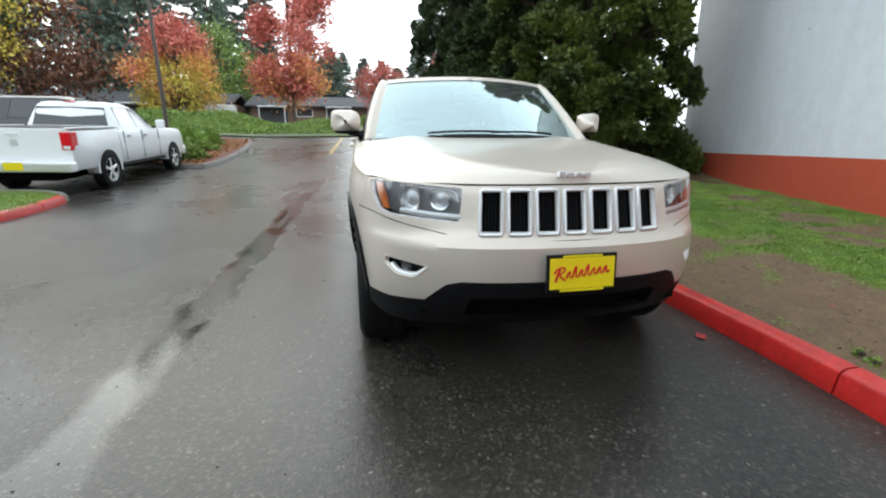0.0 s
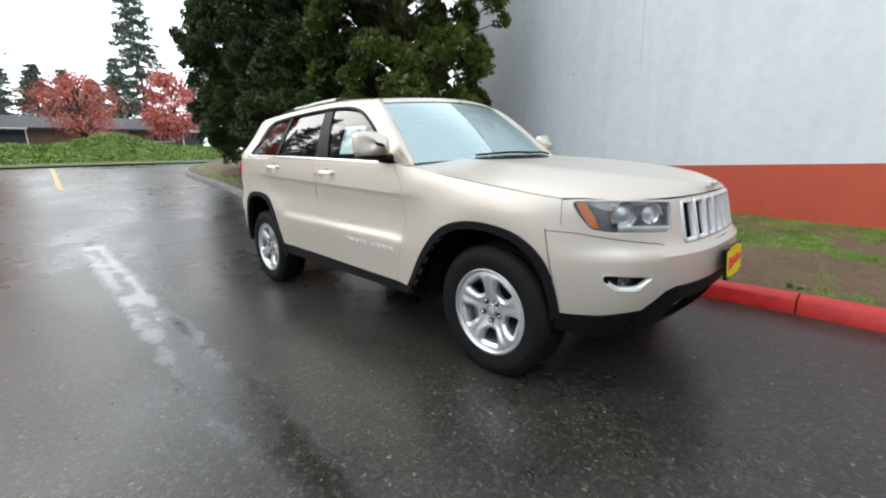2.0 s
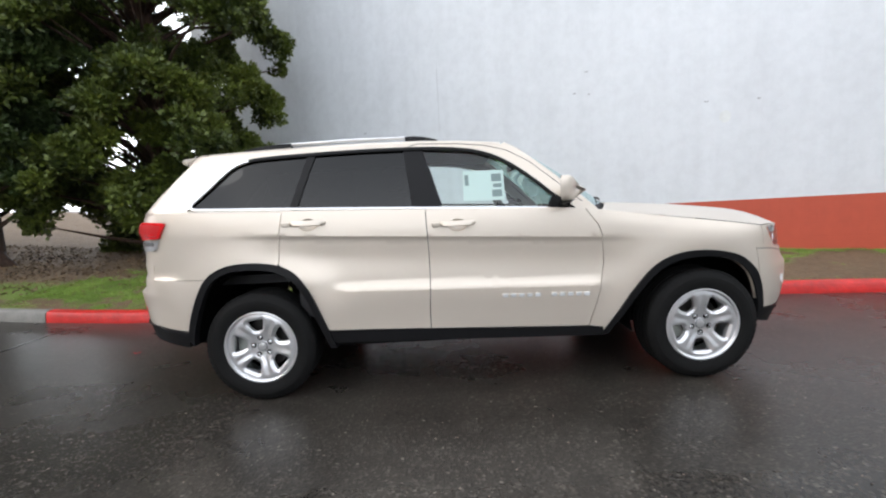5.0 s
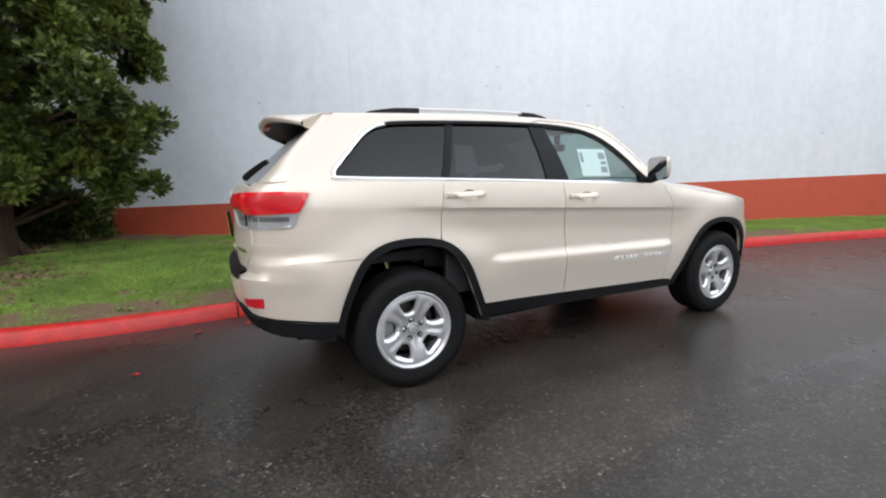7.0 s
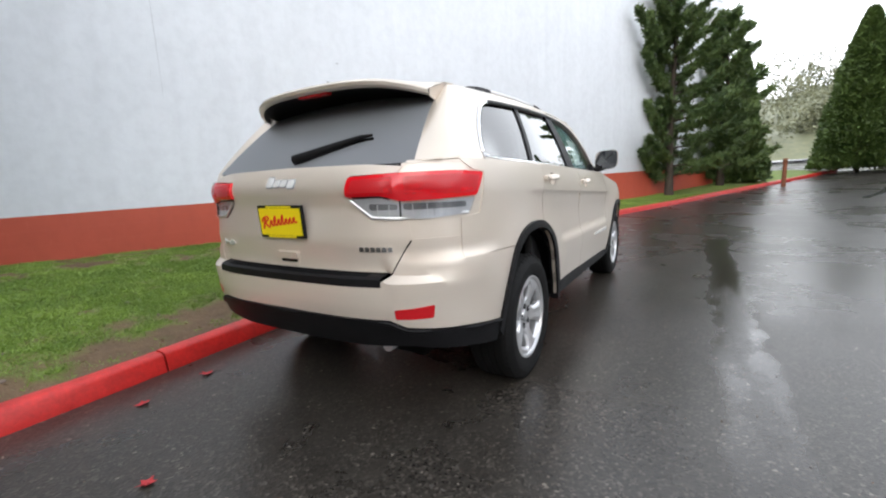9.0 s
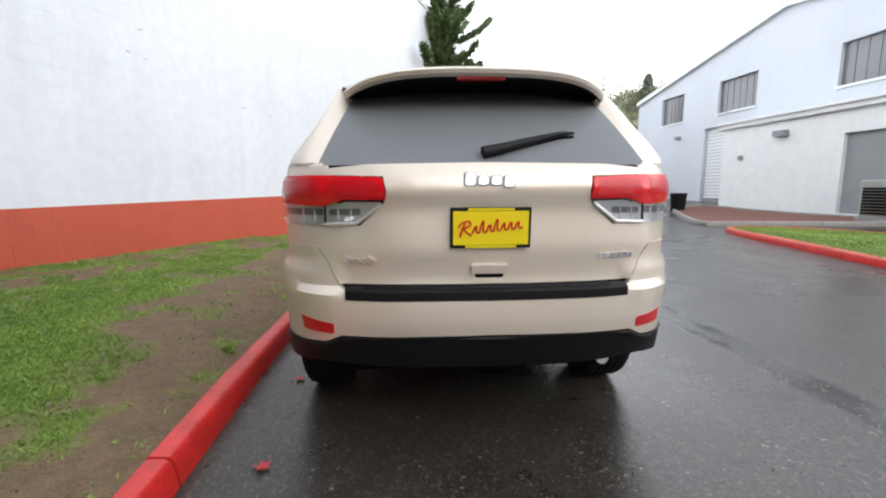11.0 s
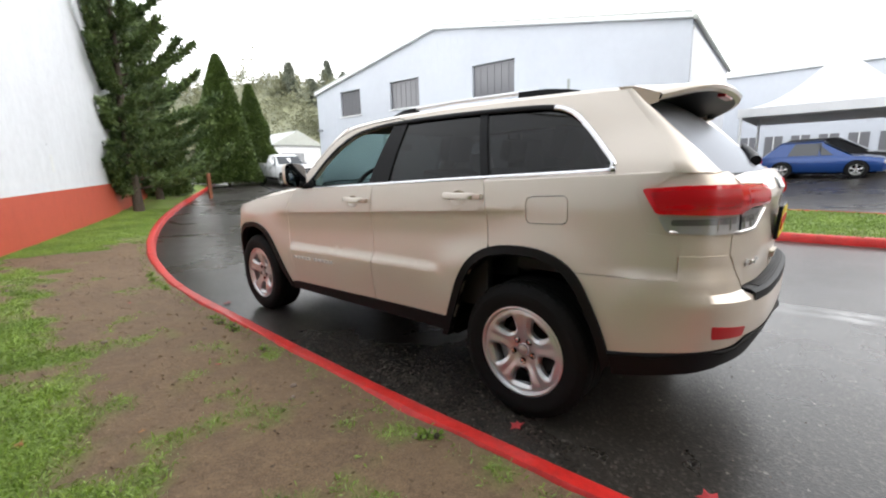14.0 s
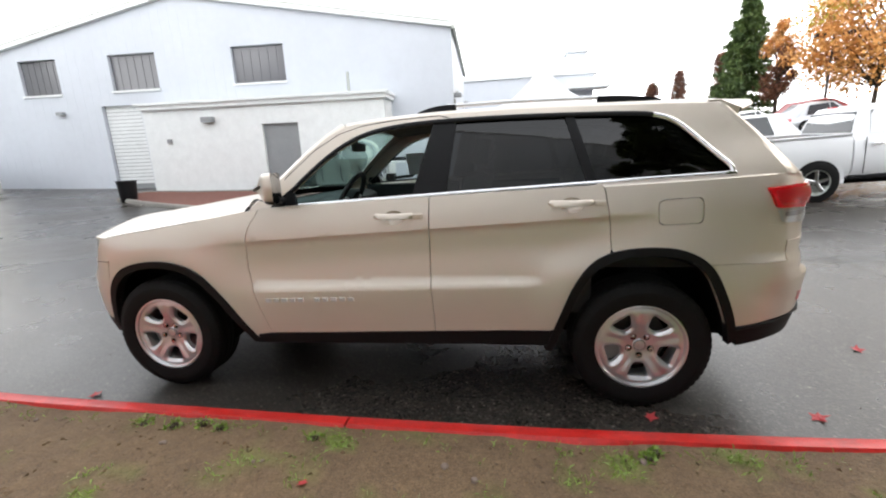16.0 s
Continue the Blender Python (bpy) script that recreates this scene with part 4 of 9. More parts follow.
        rd = [(0.327, 0.468), (0.955, 0.49)] + [p for p in arch_loop(1.4575, 0, 0.0, False) if p[0] < 1.275][1:] + [(1.272, 0.94), (1.262, 1.08), (1.235, 1.25), (1.225, 1.276), (0.323, 1.240), (0.315, 0.92), (0.315, 0.80), (0.319, 0.72), (0.327, 0.55)]
        d = patch("rear_door", [rd, cup_loop(1.07, 1.178)], fn, M_PAINT, car, 0.024, 0, 0.02, "beige rear door", lines=CREASES)
        door_handle(d, fn, 1.07, 1.178, sgn)
        ap = [p for p in arch_loop(1.4575, 0, 0.0, False) if p[0] > 1.28]
        qp = [(1.229, 1.266), (1.239, 1.25), (1.266, 1.08), (1.276, 0.945)] + [p for p in ap if p[1] > 0.864] + [(float(np.interp(-0.860, [-p[1] for p in ap], [p[0] for p in ap])), 0.860), (2.14, 0.866), (2.14, 1.04), (2.03, 1.055), (1.985, 1.235), (2.06, 1.25), (2.13, 1.30), (1.85, 1.29)]
        hole = rounded([(1.495, 1.065), (1.71, 1.072), (1.705, 1.205), (1.49, 1.195)], 0.035, 4)
        if sgn > 0:
            patch("quarter_panel", [qp, hole], fn, M_PAINT, car, 0.024, 0, 0.02, "beige rear quarter panel", lines=CREASES)
            fh = rounded([(1.499, 1.069), (1.706, 1.076), (1.701, 1.201), (1.494, 1.191)], 0.032, 4)
            patch("fuel_flap", [fh], fn, M_PAINT, car, 0.03, -0.001, 0.015)
        else:
            patch("quarter_panel", [qp], fn, M_PAINT, car, 0.024, 0, 0.02, "beige rear quarter panel", lines=CREASES)
        # arch trims and sill
        for wy, nm in ((-1.4575, "front"), (1.4575, "rear")):
            inn, out = arch_loop(wy, 0, 0.0, False), arch_loop(wy, 0, 0.042, False)
            foot = wy + math.copysign(0.2, wy)
            inn, out = ([p for p in q if p[1] > (0.42 if (p[0] - foot) * wy > 0 else 0.36)] for q in (inn, out))
            patch("arch_trim", [out + inn[::-1]], fn, M_PLASTIC, car, 0.03, 0.014, 0.05, "black plastic wheel-arch trim")
        sill = [(-0.80, 0.362), (0.985, 0.402), (0.985, 0.495), (0.955, 0.487), (0.315, 0.464), (-0.70, 0.426), (-0.79, 0.418)]
        patch("sill_trim", [sill], fn, M_PLASTIC, car, 0.05, 0.006, 0.08, "black sill trim")
        # wheel liners
        for wy, zc in ((-1.4575, 0.46), (1.4575, 0.50)):
            rows = []
            for k in range(19):
                a = math.pi * (k / 18) * 1.16 - 0.25
                yl = wy + 0.475 * math.cos(a)
                edge = min(0.93, float(np.interp(yl, _py, _px)) - 0.035)
                rows.append([(sgn * xx, yl, zc + 0.395 * math.sin(a)) for xx in (edge, min(0.78, edge - 0.02), 0.62, 0.40)])
            loft("wheel_liner", rows, M_DARK, car)
    # --- rear ---
    def rr(seq):
        return [(urx(x), z) for x, z in seq]
    hb = [(UL, 0.772), (urx(0.56), 0.772), (urx(0.615), 0.804), (urx(0.672), 0.90), (uy(2.19), 0.962), (uy(2.15), 0.862)] + [(uy(p[0]), p[1]) for p in [(1.70, 0.857)] + [p for p in arch_loop(1.4575, 0, 0.0, False) if p[0] > 1.6 and 0.52 < p[1] < 0.855]] + [(uy(1.88), 0.518), (uy(2.1), 0.545), (urx(0.73), 0.565), (urx(0.67), 0.572), (urx(0.60), 0.605), (UL, 0.612)]
    hb[4] = (urx(0.718), 0.962)
    hb.insert(5, (uy(2.152), 0.962))
    mirror = [(2 * UL - a, b) for a, b in hb[-2:0:-1]]
    refl = []
    for s in (1, -1):
        r0 = [(urx(0.775), 0.672), (urx(0.625), 0.655), (urx(0.63), 0.610), (urx(0.77), 0.612)]
        r0 = [(a if s > 0 else 2 * UL - a, b) for a, b in r0]
        refl.append(rounded(r0, 0.008, 2))
    patch("rear_bumper", [hb + mirror] + refl, skin, M_PAINT, car, 0.03, 0.0, 0.02, "beige rear bumper")
    for r0 in refl:
        patch("reflector", [r0], skin, M_DARKREDLENS, car, 0.03, 0.002, 0.012, "dark red bumper reflector")
    hv = [(UL, 0.606), (urx(0.60), 0.600), (urx(0.665), 0.566), (urx(0.73), 0.559), (uy(2.1), 0.539), (uy(1.905), 0.518), (uy(1.93), 0.41), (uy(2.1), 0.44), (urx(0.70), 0.475), (urx(0.45), 0.46), (UL, 0.46)]
    patch("rear_valance", [hv + [(2 * UL - a, b) for a, b in hv[-2:0:-1]]], skin, M_PLASTIC, car, 0.04, 0.006, 0.09, "black lower rear bumper")
    strip("valance_lip", [(2 * UL - a, b - 0.01) for a, b in hv[:6][::-1]][:-1] + [(a, b - 0.01) for a, b in hv[:6]], skin, 0.02, M_PLASTIC, car, 0.016)
    # step pad
    rows = []
    for j in range(25):
        x = (j / 12 - 1) * 0.575
        ob = Vector(skin(urx(x), 0.775))
        rows.append([(ob.x, ob.y - 0.055, 0.806), (ob.x, ob.y - 0.05, 0.806), (ob.x, ob.y - 0.008, 0.800), (ob.x, ob.y + 0.007, 0.790), (ob.x, ob.y + 0.008, 0.756)])
    loft("step_pad", rows, M_PLASTIC, car, "ribbed black bumper step pad", 30)
    for k in range(4):
        yy = -0.045 + 0.011 * k
        pts = []
        for j in range(17):
            x = (j / 8 - 1) * 0.50
            ob = Vector(skin(urx(x), 0.775))
            pts.append((ob.x, ob.y + yy, 0.807 - 0.0015 * k))
        tube_ob("pad_rib", pts, 0.0028, M_PLASTIC, car, 5)
    # tailgate
    hg = [(UL, 0.812), (urx(0.545), 0.812), (urx(0.612), 0.812), (urx(0.667), 0.902), (urx(0.711), 0.966), (urx(0.70), 1.045), (urx(0.525), 1.046), (urx(0.422), 1.138), (urx(0.407), 1.18), (urx(0.425), 1.240), (urx(0.66), 1.247), (urx(0.69), 1.272), (urx(0.5), 1.288), (UL, 1.294)]
    gate = patch("tailgate", [hg + [(2 * UL - a, b) for a, b in hg[-2:0:-1]]], skin, M_PAINT, car, 0.03, 0.0, 0.02, "beige tailgate")
    hh = rounded(rr([(0.082, 0.895), (-0.082, 0.895), (-0.065, 0.818), (0.065, 0.818)]), 0.012, 3)
    patch("handle_recess", [hh], skin, M_PAINT, gate, 0.02, 0.004, 0.01)
    patch("handle_grip", [rounded(rr([(0.075, 0.89), (-0.075, 0.89), (-0.07, 0.856), (0.07, 0.856)]), 0.01, 3)], skin, M_PAINT, gate, 0.02, 0.018, 0.02, "beige grip handle")
    patch("handle_shadow", [rounded(rr([(0.06, 0.852), (-0.06, 0.852), (-0.058, 0.836), (0.058, 0.836)]), 0.006, 2)], skin, M_DARK, gate, 0.02, 0.005, 0.0)
    # lamps at the rear
    for s in (1, -1):
        tl = empty("tail_light")
        tl.parent = car

        def side(seq):
            return [(a if s > 0 else 2 * UL - a, b) for a, b in seq]
        red = rounded(side([(urx(0.425), 1.236), (urx(0.66), 1.246), (uy(2.16), 1.247), (uy(2.005), 1.236), (uy(2.06), 1.135), (urx(0.80), 1.128), (urx(0.67), 1.125), (urx(0.58), 1.150), (urx(0.408), 1.148)]), 0.016, 3)
        patch("red_lens", [red], skin, M_REDLENS, tl, 0.026, 0.012, 0.03, "glossy red lens")
        clr = rounded(side([(urx(0.425), 1.140), (urx(0.58), 1.142), (urx(0.67), 1.116), (urx(0.80), 1.120), (uy(2.065), 1.127), (uy(2.10), 1.06), (urx(0.78), 1.048), (urx(0.53), 1.052)]), 0.014, 3)
        patch("clear_lens", [clr], skin, M_LENS, tl, 0.026, 0.008, 0.02, "clear reversing lens")
        patch("lamp_backing", [clr], skin, M_REFLECTOR, tl, 0.03, 0.0015, 0)
        inner = rounded(side([(urx(0.445), 1.222), (urx(0.64), 1.230), (urx(0.64), 1.150), (urx(0.59), 1.166), (urx(0.435), 1.164)]), 0.012, 3)
        patch("inner_panel", [inner], skin, M_DARKREDLENS, tl, 0.026, 0.0128, 0.004, "deep red inner reflector panel")
        outer = rounded(side([(urx(0.69), 1.230), (uy(2.16), 1.231), (uy(2.035), 1.222), (uy(2.07), 1.150), (urx(0.80), 1.146), (urx(0.69), 1.146)]), 0.012, 3)
        patch("inner_panel", [outer], skin, M_DARKREDLENS, tl, 0.026, 0.0128, 0.004, "deep red inner reflector panel")
        for a0, a1 in ((urx(0.52), urx(0.655)), (urx(0.682), uy(2.115))):
            cell = rounded(side([(a0, 1.088), (a1, 1.088), (a1, 1.112), (a0, 1.116)]), 0.010, 2)
            patch("lamp_cell", [cell], skin, M_LAMPGREY, tl, 0.02, 0.0035, 0.002)
        for xx in (0.56, 0.615, 0.72, 0.77):
            strip("lamp_rib", side([(urx(xx), 1.064), (urx(xx), 1.112)]), skin, 0.006, M_SATIN, tl, 0.006)
        strip("chrome_edge", side([(urx(0.43), 1.132), (urx(0.535), 1.056), (urx(0.66), 1.051), (uy(2.11), 1.062)]), skin, 0.015, M_SATIN, tl, 0.014)
        strip("lens_joint", side([(urx(0.668), 1.06), (urx(0.668), 1.246)]), skin, 0.006, M_DARK, tl, 0.0135)
    for s in (1, -1):
        q = [(uy(1.96), 0.86), (uy(2.16), 0.862), (urx(0.72), 0.955), (urx(0.652), 0.955), (urx(0.668), 1.05), (urx(0.62), 1.10), (urx(0.62), 1.20), (urx(0.675), 1.262), (urx(0.68), 1.285), (uy(2.20), 1.303), (uy(2.02), 1.297), (uy(1.96), 1.2)]
        patch("rear_corner", [[(a if s > 0 else 2 * UL - a, b) for a, b in q]], skin, M_PAINT, car, 0.03, -0.004, 0.01, "beige rear corner round the lamp")
    # rear badges: plain raised bars
    word = bpy.data.curves.new("badge_word", "FONT")
    word.body, word.size, word.extrude, word.align_x = "4x4", 0.060, 0.004, "CENTER"
    tmp = new("badge_word", word)
    me = bpy.data.meshes.new_from_object(tmp)
    bpy.data.objects.remove(tmp)
    for v in me.vertices:
        q = skin(urx(0.525) - v.co.x * 1.55, 0.898 + v.co.y * 0.75, 0.006 + v.co.z)
        v.co = Vector(q)
    me.materials.append(M_SATIN)
    ob = new("badge_word", me)
    ob.parent = gate
    ob["label"] = "chrome drive badge reading 4x4"
    for nm, x0, n, z in (("badge_letter", -0.46, 6, 0.905),):
        w = 0.022
        for i in range(n):
            a = x0 - i * (w + 0.006)
            patch(nm, [rr([(a, z), (a - w, z), (a - w, z + 0.022), (a, z + 0.022)])], skin, M_CHROME, gate, 0.03, 0.006, 0.006)
    rear_em = empty("emblem")
    rear_em.parent = gate
    for i, (hi, lo) in enumerate(((1.252, 1.204), (1.238, 1.206), (1.238, 1.206), (1.238, 1.198))):
        a = 0.100 - 0.051 * i
        patch("emblem_shadow", [rounded(rr([(a + 0.004, lo - 0.005), (a - 0.047, lo - 0.005), (a - 0.047, hi + 0.003), (a + 0.004, hi + 0.003)]), 0.012, 3)], skin, M_GREYINK, rear_em, 0.02, 0.004, 0.004)
        patch("emblem_bar", [rounded(rr([(a, lo), (a - 0.040, lo), (a - 0.043, hi), (a - 0.006, hi)]), 0.012, 3)], skin, M_BADGE, rear_em, 0.02, 0.010, 0.01, "plain chrome emblem bar")
    hood_em = empty("emblem")
    hood_em.parent = car
    for i in range(4):
        x = -0.057 + 0.038 * i
        box("emblem_bar", (x - 0.015, -2.262, 1.030), (x + 0.015, -2.235, 1.056 if i == 0 else 1.050), M_REFLECTOR, hood_em, 0.004)
    pl = empty("number_plate")
    pl.parent = car
    pm = Matrix.Translation((0.0, 2.401, 1.040)) @ Euler((radians(4), 0, math.pi)).to_matrix().to_4x4()
    plate(pl, pm, 1)
    # --- glasshouse ---
    for sgn, fn, gf in sides:
        # side frame with the window opening
        front = [(-0.80, 1.180), (-0.70, 1.265), (-0.56, 1.385), (-0.42, 1.505), (-0.30, 1.592), (-0.20, 1.640)]
        top = [(y, roof_prof(y) - 0.050) for y in (-0.08, 0.1, 0.35, 0.8, 1.2, 1.6, 1.84)]
        rear = [(1.885, 1.605), (1.965, 1.515), (2.045, 1.415), (2.105, 1.318), (2.115, 1.297)]
        bottom = [(2.10, 1.299), (1.85, 1.292), (1.2, 1.270), (0.3, 1.230), (-0.55, 1.192)]
        frame_loop = front + top + rear + bottom
        hole = curve2(DLO, 3, True)
        patch("body_frame", [frame_loop, hole], gf, M_PAINT, car, 0.032, 0.0, 0.035, "beige pillars and roof side")
        strip("window_seal", hole, gf, 0.026, M_PLASTIC, car, 0.006, True, "black rubber window seal")
        k0 = max(range(len(hole)), key=lambda i: hole[i][0] - hole[i][1] if hole[i][1] > 1.60 else -9)
        bright = [p for p in hole[k0 - 2:] if p[0] > -0.56]
        strip("window_trim", bright, gf, 0.024, M_CHROME, car, 0.010, False, "chrome window surround", 0.008)
        # panes: windscreen side, rear door, quarter
        def cut(a0, a1):
            """The part of the opening between two slanted lines given as (y at the bottom, y at the top)."""
            zb, zt = 1.2, 1.66
            pts = []
            for (y, z) in hole:
                t = (z - zb) / (zt - zb)
                l, r = a0[0] + (a0[1] - a0[0]) * t, a1[0] + (a1[1] - a1[0]) * t
                q = (min(max(y, l), r), z)
                if not pts or math.hypot(q[0] - pts[-1][0], q[1] - pts[-1][1]) > 0.004:
                    pts.append(q)
            return pts
        front_edge, b0, b1, c0, c1, end = (-0.7, -0.7), (0.20, 0.335), (0.40, 0.46), (1.185, 1.045), (1.235, 1.095), (1.95, 1.95)
        glass = empty("side_windows")
        glass.parent = car
        if sgn < 0:  # the driver's window is wound down
            patch("front_glass", [cut(front_edge, b0)], gf, M_GLASS, glass, 0.05, -0.012, 0)
        patch("rear_glass", [cut(b1, c0)], gf, M_GLASS_DARK, glass, 0.05, -0.012, 0)
        patch("quarter_glass", [cut(c1, end)], gf, M_GLASS_DARK, glass, 0.05, -0.012, 0)
        patch("centre_pillar", [cut(b0, b1)], gf, M_PLASTIC, glass, 0.04, -0.004, 0.03, "gloss black pillar")
        patch("rear_pillar", [cut(c0, c1)], gf, M_PLASTIC, glass, 0.04, -0.004, 0.03, "gloss black pillar")
        strip("pillar_gap", [(0.305, 1.23), (0.395, 1.645)], gf, 0.006, M_DARK, glass, -0.002)
        strip("roof_gap", [(-0.70, 1.235), (-0.52, 1.395), (-0.38, 1.515), (-0.24, 1.598), (-0.10, 1.640), (0.10, 1.664), (0.36, 1.676), (0.42, 1.660)], gf, 0.006, M_DARK, car, 0.0012, False, "", 0.003)
        # rows that join frame to windscreen, roof and rear glass
        edge = [Vector(gf(y, z)) for y, z in resample_open(front, 0.04)]
        wsb = []
        n = len(edge)
        for i, p in enumerate(edge):
            t = i / (n - 1)
            wsb.append(ws_point(sgn, t))
        rows = []
        for i in range(n):
            a, b = edge[i], wsb[i]
            mid = (a + b) / 2 + Vector((0.012 * sgn, -0.012, 0.014))
            rows.append([a, a.lerp(mid, 0.55), mid, b.lerp(mid, 0.5), b])
        loft("a_pillar", rows, M_PAINT, car, "beige windscreen pillar", 60, sgn > 0)
        ry = np.linspace(-0.20, 1.86, 31)
        rows = []
        for y in ry:
            zt = roof_prof(y)
            z0 = zt - 0.050 if y > -0.19 else 1.640
            a = Vector(gf(y, z0))
            xr = a.x - sgn * 0.075
            b = Vector((xr, y, roof_z(xr, y)))
            mid = Vector((a.x - sgn * 0.022, y, z0 + (b.z - z0) * 0.72))
            rows.append([a, mid, b])
        loft("roof_edge", rows, M_PAINT, car, "", 60, sgn < 0)
        edge = [Vector(gf(y, z)) for y, z in resample_open([(1.84, roof_prof(1.84) - 0.05)] + rear, 0.03)]
        rows = []
        n = len(edge)
        for i, p in enumerate(edge):
            b = rg_point(sgn * 1.0, i / (n - 1))
            t_ = i / (n - 1)
            bulge = 0.075 * (1 - 0.5 * t_)
            c = (p + b) / 2 + Vector((sgn * bulge, bulge, 0.004))
            rows.append([p * (1 - t) ** 2 + c * 2 * t * (1 - t) + b * t * t for t in [k / 8 for k in range(9)]])
        loft("d_pillar", rows, M_PAINT, car, "beige rear pillar", 80, sgn < 0)
        # ledge under the rear pillar, round to the tailgate
        brow = [Vector(gf(y, 1.300)) for y in np.linspace(2.0, 2.10, 4)] + [q + Vector((0, 0, 0.003)) for q in rows[-1]]
        m_ = len(brow)
        rows = []
        for k, q in enumerate(brow):
            u = uy(1.98) + (urx(0.705) - uy(1.98)) * k / (m_ - 1)
            o = Vector(skin(u, 1.282, -0.002))
            o.x *= sgn
            o2 = Vector(skin(u, 1.296, -0.004))
            o2.x *= sgn
            rows.append([o, o2, o2.lerp(q, 0.5) + Vector((0, 0, 0.003)), q])
        loft("pillar_ledge", rows, M_PAINT, car, "", 70, sgn < 0)
        rows = []
        for y in np.linspace(1.20, 2.10, 16):
            rows.append([fn(y, belt_z(y) - 0.006), fn(y, belt_z(y) + 0.001, -0.004), Vector(fn(y, belt_z(y), -0.004)).lerp(Vector(gf(y, belt_z(y) + 0.003)), 0.5) + Vector((0, 0, 0.002)), gf(y, belt_z(y) + 0.006)])
        loft("shoulder", rows, M_PAINT, car, "", 60, sgn < 0)
        # mirror
        mirror_unit(car, sgn)
        # roof rail
        pts = []
        for i in range(25):
            t = i / 24
            y = 0.22 + 1.36 * t
            h = 0.026 * min(1, t / 0.10, (1 - t) / 0.14) ** 0.7
            x = gx(y, roof_prof(y) - 0.05) - 0.085
            pts.append((sgn * x, y, roof_z(x, y) + h))
        rail = empty("roof_rail")
        rail.parent = car
        tube_ob("rail", pts[3:-4], 0.011, M_ALLOY, rail, 8, "silver roof rail")
        for a, b in ((0, 5), (18, 25)):
            base = pts[a:b]
            rows = []
            for p in base:
                z0 = roof_z(p[0], p[1]) - 0.01
                rows.append([(p[0] - 0.020, p[1], z0), (p[0] - 0.014, p[1], p[2] + 0.006), (p[0] + 0.014, p[1], p[2] + 0.006), (p[0] + 0.020, p[1], z0)])
            loft("rail_foot", rows, M_PLASTIC, rail, "black rail foot", 40)
    # windscreen and rear glass
    rows = [[ws_point(-1 + 2 * j / 20, i / 12, 0.0) for j in range(21)] for i in range(13)]
    loft("windscreen", rows, M_SCREEN, car, "clear windscreen reflecting the pale sky", 60)
    rows = [[ws_point(-1 + 2 * j / 20, 0.925 + 0.08 * i / 3, 0.005) for j in range(21)] for i in range(4)]
    loft("roof_header", rows, M_PAINT, car, "beige roof edge above the windscreen", 60)
    rows = [[ws_point(-1 + 2 * j / 20, -0.10 + 0.11 * i / 2, 0.004) for j in range(21)] for i in range(3)]
    loft("cowl", rows, M_PLASTIC, car, "black cowl under the windscreen")
    rows = [[rg_point(-1 + 2 * j / 20, i / 10) for j in range(21)] for i in range(11)]
    loft("rear_glass", rows, M_GLASS_REAR, car, "dark tinted tailgate glass", 60, True)
    rows = [[rg_point(-1 + 2 * j / 20, 0.955 + 0.06 * i / 2) + Vector((0, -0.004, -0.004)) for j in range(21)] for i in range(3)]
    loft("glass_edge", rows, M_PLASTIC, car, "", 60, True)
    for s0, s1, tt in ((-0.55, 0.1, 0.035), (0.0, 0.62, 0.03)):
        pts = [ws_point(s0 + (s1 - s0) * k / 8, tt + 0.012 * math.sin(k / 8 * 3.1), 0.016) for k in range(9)]
        tube_ob("wiper", pts, 0.008, M_PLASTIC, car, 6, "black windscreen wiper")
    # rear wiper
    wp = [rg_point(x, t) + Vector((0, 0.018, 0.008)) for x, t in ((0.02, 0.90), (-0.10, 0.86), (-0.30, 0.77), (-0.52, 0.68), (-0.62, 0.665))]
    rw = empty("rear_wiper")
    rw.parent = car
    tube_ob("arm", wp, [0.026, 0.024, 0.018, 0.012, 0.006], M_PLASTIC, rw, 8)
    tube_ob("blade", [p + Vector((0, -0.006, -0.016)) for p in wp[1:]], 0.007, M_DARK, rw, 6)
    # roof
    rows = []
    for i in range(41):
        t = i / 40
        row = []
        for j in range(25):
            s = j / 12 - 1
            E = ws_point(s, 1.0)
            y = E.y + (1.86 - E.y) * t
            yy = max(y, -0.2)
            w = gx(yy, roof_prof(yy) - 0.05) - 0.075
            w = E.x / s * (1 - sstep(0, 0.06, t)) + w * sstep(0, 0.06, t) if abs(s) > 0.01 else w
            x = s * w
            row.append((x, y, E.z + (roof_z(x, y) - E.z) * sstep(0, 0.10, t)))
        rows.append(row)
    loft("roof", rows, M_PAINT, car, "beige roof panel", 60, True)
    # spoiler: a curved blade, longest at the centre, hollow underneath
    def blade(t):
        k = abs(t)
        return 0.61 * t, 2.165 - 0.055 * k ** 2 - 0.13 * k ** 5, roof_z(0.59 * t, 1.80) - 0.016 * k ** 4, 0.020 * k ** 5
    ts = [j / 20 - 1 for j in range(41)]
    rows = []
    for t in ts:
        x, tip, zt, drop = blade(t)
        k = abs(t) ** 6
        rows.append([(x * 1.06, 1.80, zt + 0.004 + 0.003 * k), (x * 1.05, 1.86, zt + 0.003 + 0.002 * k), (x, (1.86 + tip) / 2, zt - 0.003 - drop * 0.6), (x, tip - 0.030, zt - 0.008 - drop), (x, tip - 0.010, zt - 0.013 - drop), (x, tip, zt - 0.024 - drop),
                     (x, tip - 0.006, zt - 0.040 - drop), (x, tip - 0.030, zt - 0.050 - drop)])
    sp_ = loft("spoiler", rows, M_PAINT, car, "beige roof spoiler", 40, True)
    rows = []
